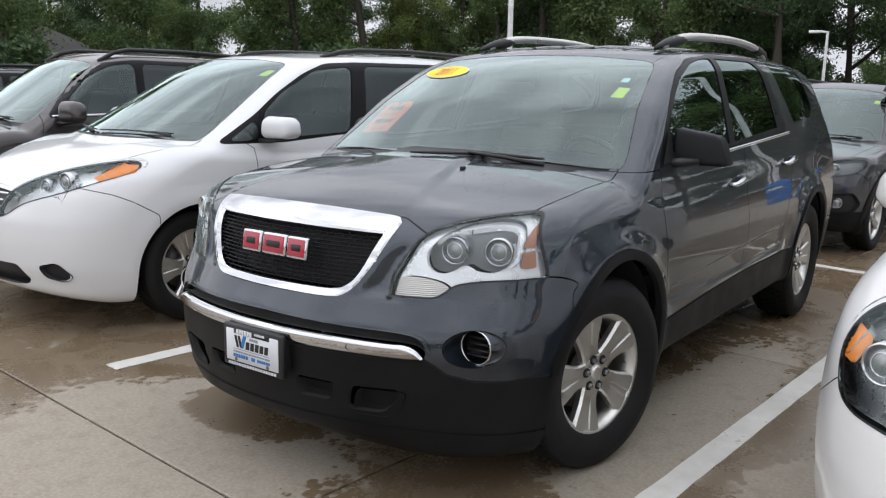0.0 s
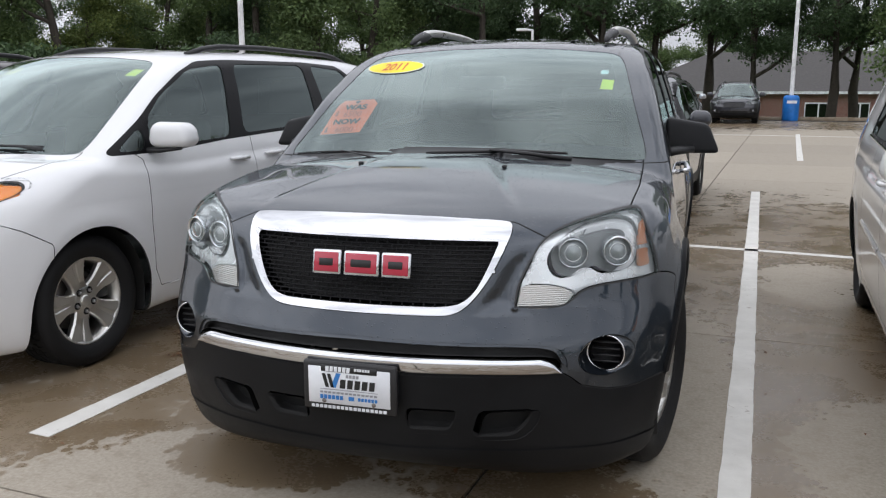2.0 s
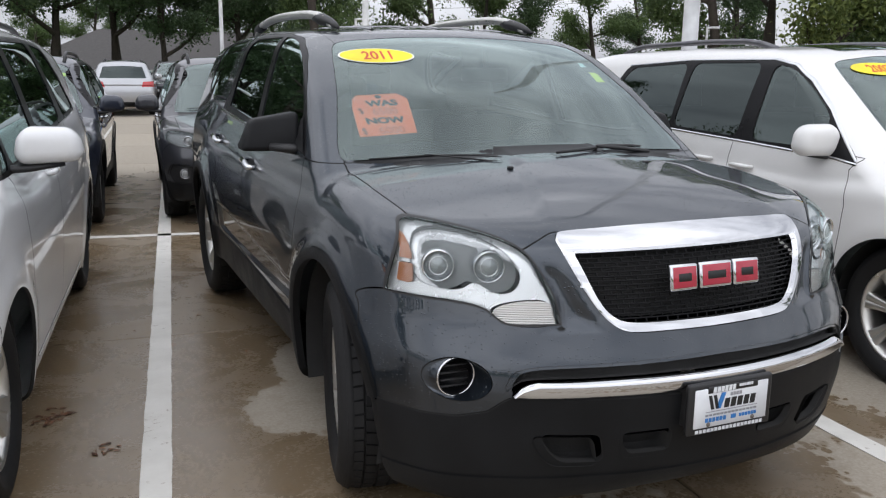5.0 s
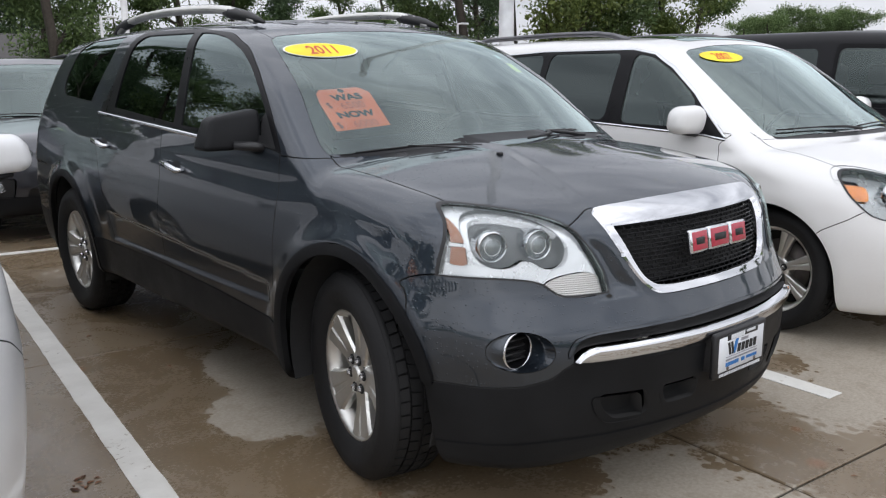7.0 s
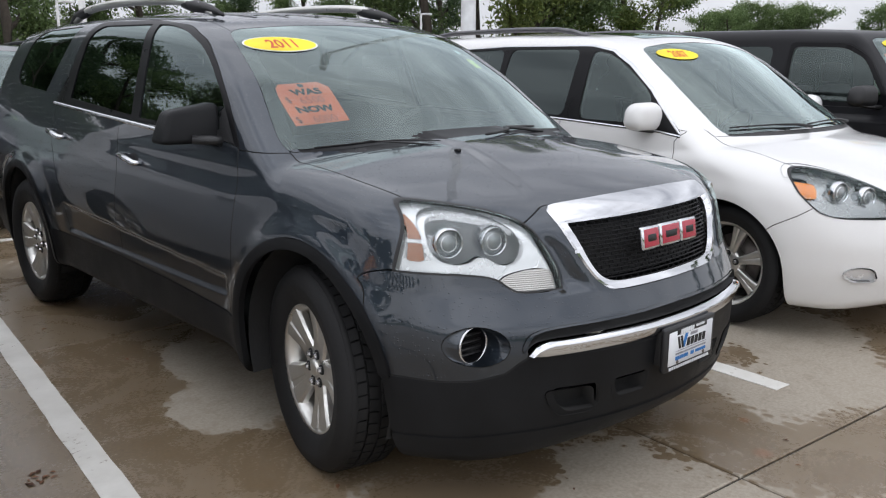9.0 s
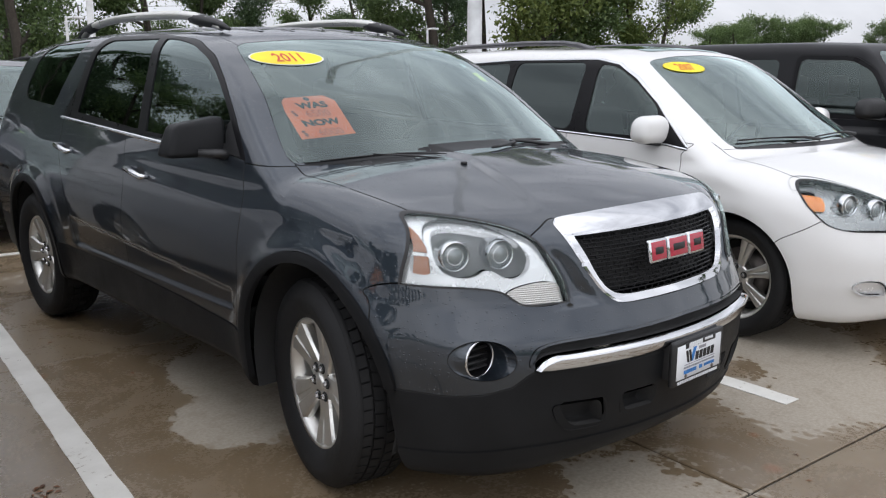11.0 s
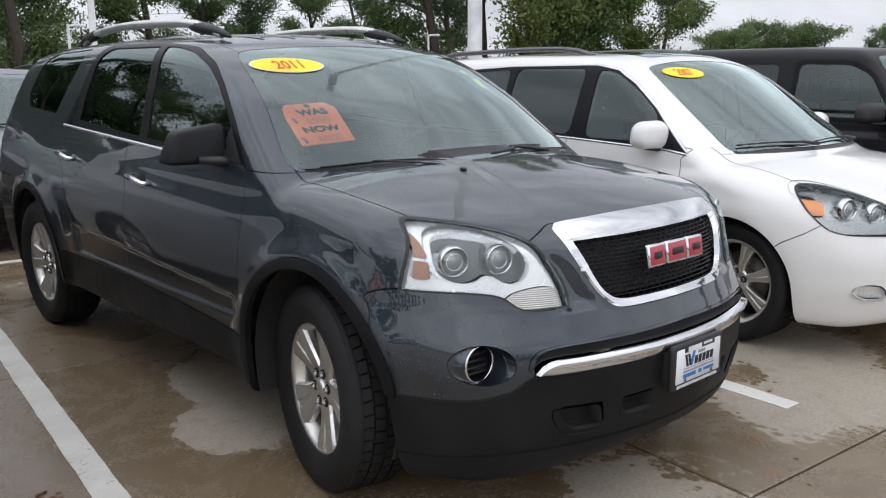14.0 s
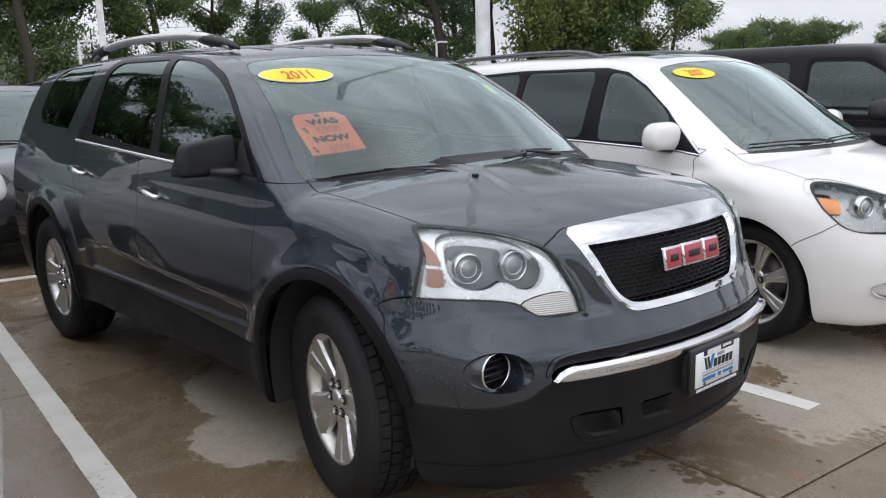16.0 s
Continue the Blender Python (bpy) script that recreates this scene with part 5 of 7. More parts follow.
WAGON = dict(
    axles=(0.93, 3.675), wheel_r=0.345, arch_r=0.40, flare=0.016, track=0.775, tyre_w=0.225, rim_r=0.235,
    side=[(0.2, 0.84), (0.3, 0.88), (0.5, 0.905), (0.75, 0.92), (0.88, 0.915), (1.0, 0.89), (1.15, 0.84)],
    plan=[(0.0, -0.05), (0.5, -0.015), (1.0, 0.0), (3.5, 0.0), (4.82, -0.08)],
    nose=[(0.2, 0.14), (0.35, 0.06), (0.5, 0.03), (0.65, 0.03), (0.80, 0.07), (0.92, 0.16), (1.05, 0.4)],
    tail=[(0.25, 4.70), (0.55, 4.80), (0.75, 4.80), (1.0, 4.70), (1.3, 4.6)],
    top=[(0.0, 0.84), (0.12, 0.90), (0.35, 0.96), (0.8, 1.01), (1.25, 1.05), (1.7, 1.0), (3.2, 1.05), (4.8, 1.08)],
    roof=[(1.4, 1.46), (1.9, 1.575), (2.4, 1.62), (3.1, 1.62), (4.0, 1.585), (4.7, 1.50)],
    cabin=[(0.8, 0.90), (1.02, 0.87), (1.25, 0.79), (1.45, 0.71), (1.62, 0.63)],
    under=[(0.0, 0.30), (0.4, 0.22), (3.9, 0.24), (4.8, 0.34)],
    shield=[(0.95, 1.05), (1.05, 1.22), (1.3, 1.63), (1.5, 1.96), (1.65, 2.25)],
    back=[(0.95, 4.75), (1.1, 4.68), (1.35, 4.45), (1.6, 4.2)],
    bow=(0.26, 0.30), tail_bow=0.12, crown=0.10, shield_k=0.52, shield_bow=(0.29, 0.11), roof_crown=0.10, shoulder=0.08, corner=0.16,
    soft=dict(nose=0.08, shield=0.12, roof=0.4, top=0.25, plan=0.6, side=0.14, cabin=0.12, back=0.2, tail=0.2, under=0.2))
BOXY = dict(
    axles=(0.85, 3.5), wheel_r=0.36, arch_r=0.42, flare=0.03, track=0.77, tyre_w=0.235, rim_r=0.215,
    side=[(0.2, 0.84), (0.4, 0.88), (0.8, 0.90), (1.0, 0.895), (1.12, 0.87), (1.25, 0.84)],
    plan=[(0.0, -0.03), (0.5, 0.0), (4.0, 0.0), (4.5, -0.04)],
    nose=[(0.2, 0.12), (0.4, 0.04), (0.65, 0.03), (0.9, 0.07), (1.0, 0.10), (1.1, 0.3)],
    tail=[(0.25, 4.40), (0.6, 4.45), (1.2, 4.42)],
    top=[(0.0, 0.98), (0.15, 1.03), (0.6, 1.07), (1.1, 1.10), (1.5, 1.09), (4.5, 1.10)],
    roof=[(1.3, 1.70), (1.7, 1.755), (2.4, 1.785), (3.6, 1.785), (4.4, 1.76)],
    cabin=[(0.9, 0.88), (1.10, 0.855), (1.4, 0.80), (1.7, 0.735), (1.85, 0.69)],
    under=[(0.0, 0.30), (0.4, 0.24), (4.5, 0.26)],
    shield=[(1.0, 1.0), (1.1, 1.12), (1.4, 1.38), (1.7, 1.64), (1.85, 1.78)],
    back=[(1.0, 4.45), (1.4, 4.38), (1.8, 4.25)],
    bow=(0.16, 0.15), tail_bow=0.05, crown=0.06, shield_k=0.70, shield_bow=(0.16, 0.05), roof_crown=0.05, shoulder=0.05, corner=0.1,
    soft=dict(nose=0.08, shield=0.1, roof=0.4, top=0.15, plan=0.4, side=0.1, cabin=0.1, back=0.15, tail=0.15, under=0.2))
VAN_A_AT = pose(-3.05, 0.525, 0, 0, 0, -6.0)
VAN_B_AT = pose(2.705, -0.13, 0, 0, 0, -4.5)


# ---- the other cars ----
SMOKED_BEZEL = metal("smoked_lamp_bezel", (0.34, 0.35, 0.35), 0.25, 0.1)
PALE_BEZEL = metal("pale_lamp_bezel", (0.72, 0.73, 0.74), 0.3, 0.05)
def make_car(name, s, m, body_paint, label, h=0.015):
    shape = Shape(s)
    y1 = s["tail"][1][1] + 0.15
    k = Skin(shape, (0, -0.08, 0.1), (1.06, y1, 1.9), h)
    car = thing(name, m, label, "car")
    for i in (0, 1):
        k.claim("side", arch_poly(s, i), side_where(0.55))
    front_w = lambda p, n: (p[:, 1] < 1.0) & (n[:, 1] < 0.05)
    seam = dict(gap=0.0024, skirt=0.014, dark=True)
    pick = lambda got, nm, mat, lab="", **kw: part(nm, k.panel(got, **kw), mat, car, lab)

    def pair(got, nm, mat, lab="", parent=None, **kw):
        return [part(nm, k.panel(g, **kw), mat, parent or car, lab) for g in k.sides(got) if g.any()]

    def pane(obs):
        for o in obs:
            o.visible_shadow = False
        return obs

    if "clad" in s:
        cl = [k.claim("side", arch_poly(s, i, 0.06), side_where(0.62)) for i in (0, 1)]
        lo = k.claim("side", [(-0.2, s["clad"]), (6, s["clad"]), (6, 0), (-0.2, 0)])
        for g in cl:
            pair(g, "arch_cladding", CLADDING, lift=0.008, skirt=0.02)
        pick(lo, "lower_cladding", CLADDING, lift=0.003, skirt=0.01)
    for outline, mat, nm, lift in s.get("front_bits", ()):
        got = k.claim("front", rounded(outline, 1, s.get("keep", ()), cap=0.014), front_w)
        if got.any():
            pair(got, nm, mat, push=(0, max(0.0, -lift), 0), lift=max(0.0, lift), skirt=0.03 * (1 if lift >= 0 else -1))
    lamp_in = s.get("amber") and k.claim("front", s["amber"], front_w)
    got = k.claim("front", rounded(s["head"], 1), front_w)
    whole = got | lamp_in if s.get("amber") else got
    for sx, g in zip((-1, 1), k.sides(whole)):
        lens = part("headlamp", k.panel(g, lift=0.002, gap=0.002, skirt=0.004), LENS, car)
        lens.visible_shadow = False
        part("reflector", k.panel(got & g, push=(0, 0.05, 0), lift=-0.01, skirt=-0.03), s.get("lamp_back", BRIGHT), lens)
        if s.get("amber"):
            part("side_marker", k.panel(lamp_in & g, lift=-0.008, skirt=0.01), ORANGE, lens)
        for x, y, z, r in s["lamps"]:
            lamp(car, (sx * x, y, z), sx * 15, r, 0.05, "lamp", lens)
        edge = rounded(s["head"], 1)
        edge = dense(np.vstack([edge, edge[:1]]), 0.02)
        edge[:, 0] *= sx
        part("lamp_seal", ribbon(shape, "front", edge, 0.006, 0.3, 0.0024), TRIM, lens)
    sh_where = lambda p, n: (p[:, 1] > 0.7) & (p[:, 1] < 2.4) & (n[:, 1] < -0.2) & (p[:, 2] > s["shield_z"] - 0.05)
    shield_got = k.claim("front", rounded(s["shield_poly"], 1, (0, len(s["shield_poly"]) - 1)), sh_where)
    up = lambda p, n: (np.abs(p[:, 0]) > 0.45) & (np.abs(n[:, 0]) > 0.3)
    for nm, outline, mat in s["windows"]:
        pane(pair(k.claim("side", rounded(outline, 1), up), nm, mat, lift=-0.004))
    frame_got = k.claim("side", rounded(s["dlo"], 1), up)
    pair(frame_got, "window_frame", GLOSS_BLACK, lift=0.0005)
    back_got = k.claim("front", s["back_poly"], lambda p, n: (p[:, 1] > 3.6) & (n[:, 1] > 0.25))
    pick(back_got, "tailgate_window", DARK_GLASS, lift=-0.004)
    tails = k.claim("front", s["tail_poly"], lambda p, n: (p[:, 1] > 3.8) & (n[:, 1] > s.get("tail_face", 0.05)))
    pair(tails, "tail_lamp", RED_LENS, lift=0.004, skirt=0.01)
    hood_got = k.claim("top", s["hood"], lambda p, n: (n[:, 2] > 0.3) & (p[:, 2] > s.get("hood_z", 0.6)) & (p[:, 2] < s["shield_z"] + 0.04))
    cowl_got = k.claim("top", [(-0.02, 0.6), (0.70, 0.6), (0.70, s["cowl_y"] + 0.30)] + [(x, s["cowl_y"] + 0.06 + s["shield_bow"][0] * x * x + s["shield_bow"][1] * x ** 4) for x in np.linspace(0.7, 0, 7)] + [(-0.02, s["cowl_y"] + 0.06)],
                       lambda p, n: (n[:, 2] > 0.3) & (p[:, 2] > s["shield_z"] - 0.12) & (p[:, 2] < s["shield_z"] + 0.06))
    doors = [pair(k.claim("side", o, up), nm, body_paint, **seam) for nm, o in s["doors"]]
    if "bumper_front" in s:
        bump_got = k.claim("front", s["bumper_front"], lambda p, n: (np.abs(p[:, 0]) < 0.64) & (p[:, 1] < 0.6))
        bump_got = bump_got | k.claim("side", s["bumper"], lambda p, n: (np.abs(p[:, 0]) >= 0.64) & (p[:, 1] < 0.9))
    else:
        bump_got = k.claim("side", s["bumper"], lambda p, n: p[:, 1] < 0.9)
    pick(k.free, "body", body_paint, **seam)
    pick(hood_got, "hood", body_paint, **seam)
    pick(bump_got, "front_bumper", body_paint, **seam)
    if cowl_got.any():
        pick(cowl_got, "cowl_panel", TRIM, lift=-0.004)
    pane([pick(shield_got, "windscreen", SHIELD_GLASS, lift=-0.002)])
    part("cabin_lining", k.panel((k.free & (k.p[k.q].mean(1)[:, 2] > 1.0)) | frame_got, lift=-0.035), INNER, car)
    rim = dense(np.vstack([rounded(s["shield_poly"], 1, (0, len(s["shield_poly"]) - 1))]), 0.04)
    for sx in (-1, 1):
        q = rim.copy()
        q[:, 0] = np.maximum(q[:, 0], 0) * sx
        part("windscreen_border", ribbon(shape, "front", q, 0.03, shape.shield(rim[:, 1]) + s["shield_bow"][0] * rim[:, 0] ** 2, -0.0045), GLOSS_BLACK, car)
    wheel_wells(car, s)
    cabin_inside(car, s)
    add_wheels(car, s, s.get("steer", 0), **s["wheel"])
    for sx in (-1, 1):
        for (y, z), d in zip(s["handles"], doors):
            p = drape(shape, "side", [(y + 0.09, z), (y + 0.075, z), (y, z), (y - 0.075, z), (y - 0.09, z)], sx * 0.95, 0.0)
            p[1:4, 0] += sx * 0.03
            dd = d[0 if sx < 0 else -1]
            part("door_handle", tube(p, [0.010, 0.015, 0.017, 0.015, 0.010], 8, True, 0.9), s.get("handle_mat", body_paint), dd)
            part("handle_cup", fill(shape, "side", [(y + 0.045 * math.cos(a), z + 0.03 * math.sin(a)) for a in np.linspace(0, 2 * math.pi, 17)[:-1]], sx * 0.95, 0.0012), body_paint, dd)
        mx, my, mz = s["mirror"]
        mw = s.get("mirror_w", 0.25)
        mh = s.get("mirror_h", 0.175)
        b = box(mw, 0.14, mh, (0, 0, 0), mh * 0.34, 5)
        for vert in b.verts:
            t = 0.5 + vert.co.x * sx / mw
            hi = max(0.0, vert.co.z / (mh / 2))
            vert.co.x -= sx * 0.03 * hi * (2 * t - 1)
            vert.co.y += 0.05 * t
            vert.co.z *= 1.05 - 0.12 * t
        b.transform(Matrix.Translation((sx * mx, my, mz)))
        mir = part("door_mirror", b, s.get("mirror_mat", body_paint), car)
        part("mirror_foot", tube([(sx * (mx - 0.20), my - 0.04, mz - 0.09), (sx * (mx - 0.08), my - 0.01, mz - 0.088), (sx * (mx + 0.05), my + 0.02, mz - 0.075)], [0.035, 0.032, 0.02], 10, True, 0.5), TRIM, mir)
        part("mirror_glass", box(mw * 0.6, 0.004, 0.10, (sx * mx, my + 0.094, mz), 0.001, 1), CHROME, mir)
        if "rail" in s:
            ya, yb, rx, rh = s["rail"]
            ys = np.linspace(ya, yb, 13)
            lift = np.array([0.0, 0.7, 1.0] + [1.0] * 7 + [1.0, 0.7, 0.0]) * rh
            base = drape(shape, "top", [(sx * rx, y) for y in ys], 1.75, 0.0)
            base[:, 2] += lift - 0.004
            part("roof_rail", tube(base, 0.019, 8), s.get("rail_mat", TRIM), car)
        for line, wd, mat, th in s.get("mouldings", ()):
            part("moulding", ribbon(shape, "side", dense(line, 0.06), wd, sx * 0.9, 0.002, th), mat if mat else body_paint, car)
    for x0, x1 in s["wipers"]:
        pts = drape(shape, "front", [(x, s["shield_z"] + 0.010 + 0.008 * math.sin(i / 7 * 3.1)) for i, x in enumerate(np.linspace(x0, x1, 8))], s["cowl_y"] + 0.2, 0.012)
        w = part("wiper", tube(pts, 0.005, 6), TRIM, car)
        part("wiper_arm", tube([pts[4], pts[6] + np.array([0.0, -0.02, 0.0]), pts[7] + np.array([0.03, -0.04, -0.012])], [0.006, 0.009, 0.012], 6), TRIM, w)
    return car, shape


def year_oval(car, shape, text, cx, cz, rx=0.165, rz=0.034):
    start = shape.shield(cz) + 0.3 * cx ** 2
    o = part("year_sticker", fill(shape, "front", [(cx + rx * math.cos(a), cz + rz * math.sin(a)) for a in np.linspace(0, 2 * math.pi, 29)[:-1]], start, 0.003), YELLOW, car, "yellow oval year sticker")
    shield_text(text, cx, cz, rz * 1.2, RED_INK, o, 0, 1.25, 0.02, shape=shape, start=start, lift=0.0045)


def patch(car, shape, name, outline, mat, label):
    o = np.asarray(outline, float)
    part(name, fill(shape, "front", o, shape.shield(o[:, 1].mean()) + 0.3 * o[:, 0].mean() ** 2, -0.006), mat, car, label)


def repaint(car, old, fresh):
    for o in car.children_recursive:
        if o.type == "MESH" and o.data.materials and o.data.materials[0] == old:
            o.material_slots[0].link = "OBJECT"
            o.material_slots[0].material = fresh


VAN_A.update(tail_face=0.5,
    head=[(0.26, 0.69), (0.28, 0.79), (0.36, 0.89), (0.48, 0.955), (0.62, 1.0), (0.765, 1.03), (0.845, 1.020), (0.885, 0.968), (0.79, 0.905), (0.68, 0.852), (0.46, 0.780), (0.34, 0.70)],
    amber=[(0.750, 0.945), (0.765, 1.020), (0.845, 1.012), (0.880, 0.968), (0.81, 0.922)], lamps=[(0.64, 0.24, 0.912, 0.055), (0.51, 0.18, 0.875, 0.045)], lamp_back=PALE_BEZEL,
    front_bits=([[(-0.02, 0.86), (0.33, 0.84), (0.28, 0.75), (0.26, 0.68), (-0.02, 0.66)], TRIM, "grille", -0.04],
                [[(-0.02, 0.42), (0.42, 0.42), (0.50, 0.33), (0.45, 0.30), (-0.02, 0.30)], TRIM, "lower_intake", -0.04],
                [[(0.57, 0.42), (0.68, 0.448), (0.745, 0.37), (0.70, 0.338), (0.60, 0.363)], TRIM, "fog_recess", -0.025]),
    shield_z=1.15, shield_poly=[(-0.02, 1.15), (0.45, 1.145), (0.76, 1.125), (0.80, 1.14), (0.64, 1.60), (0.58, 1.64), (0.3, 1.665), (-0.02, 1.67)], cowl_y=0.72,
    windows=[("front_window", [(2.36, 1.632), (2.00, 1.592), (1.67, 1.440), (1.47, 1.295), (1.455, 1.135), (2.21, 1.165)], SIDE_GLASS), ("quarter_glass", [(1.17, 1.128), (1.41, 1.265), (1.405, 1.132)], SIDE_GLASS),
             ("rear_window", [(2.49, 1.635), (3.375, 1.643), (3.34, 1.21), (2.365, 1.178)], DARK_GLASS), ("side_window", [(3.50, 1.643), (3.95, 1.615), (4.08, 1.50), (4.28, 1.235), (3.52, 1.212)], DARK_GLASS)],
    dlo=[(2.43, 1.66), (2.12, 1.643), (1.89, 1.568), (1.64, 1.438), (1.42, 1.295), (1.09, 1.115), (1.60, 1.112), (2.125, 1.148), (3.35, 1.192), (4.31, 1.215), (4.30, 1.27), (4.11, 1.55), (3.95, 1.645), (3.44, 1.665)],
    back_poly=[(-0.02, 1.22), (0.72, 1.22), (0.62, 1.58), (-0.02, 1.6)], tail_poly=[(0.72, 0.95), (1.05, 0.95), (1.0, 1.22), (0.74, 1.22)],
    hood=[(-0.02, -0.1), (0.70, -0.1), (0.70, 0.45), (0.80, 0.75), (0.80, 1.06)] + [(x, 0.735 + 0.42 * x * x + 0.10 * x ** 4) for x in np.linspace(0.79, 0, 8)] + [(-0.02, 0.735)],
    doors=[("front_door", [(1.25, 1.14), (1.352, 1.08), (1.345, 0.743), (1.36, 0.45), (1.42, 0.34), (2.36, 0.33), (2.40, 1.0), (2.42, 1.22), (1.9, 1.22)]), ("sliding_door", [(2.36, 0.33), (2.40, 1.0), (2.42, 1.22), (3.42, 1.24), (3.44, 0.9), (3.40, 0.6), (3.36, 0.33)])],
    bumper=[(-0.2, 0.0), (0.64, 0.0), (0.64, 0.70), (0.634, 0.718), (0.50, 0.80), (0.40, 0.846), (0.2, 0.90), (-0.2, 0.70)],
    hood_z=0.83, bumper_front=[(-0.02, 0.0), (1.2, 0.0), (1.2, 0.715), (0.97, 0.72), (0.93, 0.80), (0.87, 0.84), (0.80, 0.895), (0.68, 0.85), (0.46, 0.82), (0.36, 0.82), (0.31, 0.82), (-0.02, 0.82)],
    handles=[(2.22, 1.025), (2.62, 1.035)], mirror=(1.06, 1.45, 1.215), mirror_h=0.145, rail=(2.22, 4.35, 0.575, 0.045), wipers=((-0.70, -0.05), (0.0, 0.62)),
    mouldings=(([(1.5, 0.335), (2.4, 0.33), (3.4, 0.32)], 0.012, None, 0.004),),
    cabin_w=0.82, dash_y=1.22, rear_y=4.6, dash_z=1.08, mirror_y=1.56, mirror_z=1.47, wheel=dict(spokes=5, lugs=5, alloy=ALLOY))
van_a, van_a_shape = make_car("minivan", VAN_A, VAN_A_AT, WHITE_PAINT, "white minivan with black roof rails, parked")
part("lower_lip", ribbon(van_a_shape, "front", dense([(-0.4, 0.30), (0.4, 0.30)], 0.05), 0.01, 0.05, 0.003, 0.004), TRIM, van_a)
for i in range(4):
    part("grille_bar", ribbon(van_a_shape, "front", dense([(-0.30 + 0.01 * i, 0.83 - 0.04 * i), (0.30 - 0.01 * i, 0.83 - 0.04 * i)], 0.05), 0.012, 0.1, -0.004, 0.004), CHROME, van_a)
patch(van_a, van_a_shape, "year_sticker", [(-0.42 + 0.16 * math.cos(a), 1.59 + 0.033 * math.sin(a)) for a in np.linspace(0, 2 * math.pi, 25)[:-1]], YELLOW, "yellow oval sticker")
patch(van_a, van_a_shape, "price_tag", [(-0.66, 1.26), (-0.655, 1.40), (-0.47, 1.42), (-0.45, 1.28)], TAG_ORANGE, "orange price tag")
patch(van_a, van_a_shape, "inspection_sticker", [(0.555, 1.555), (0.555, 1.595), (0.61, 1.59), (0.615, 1.55)], LIME, "lime green sticker")

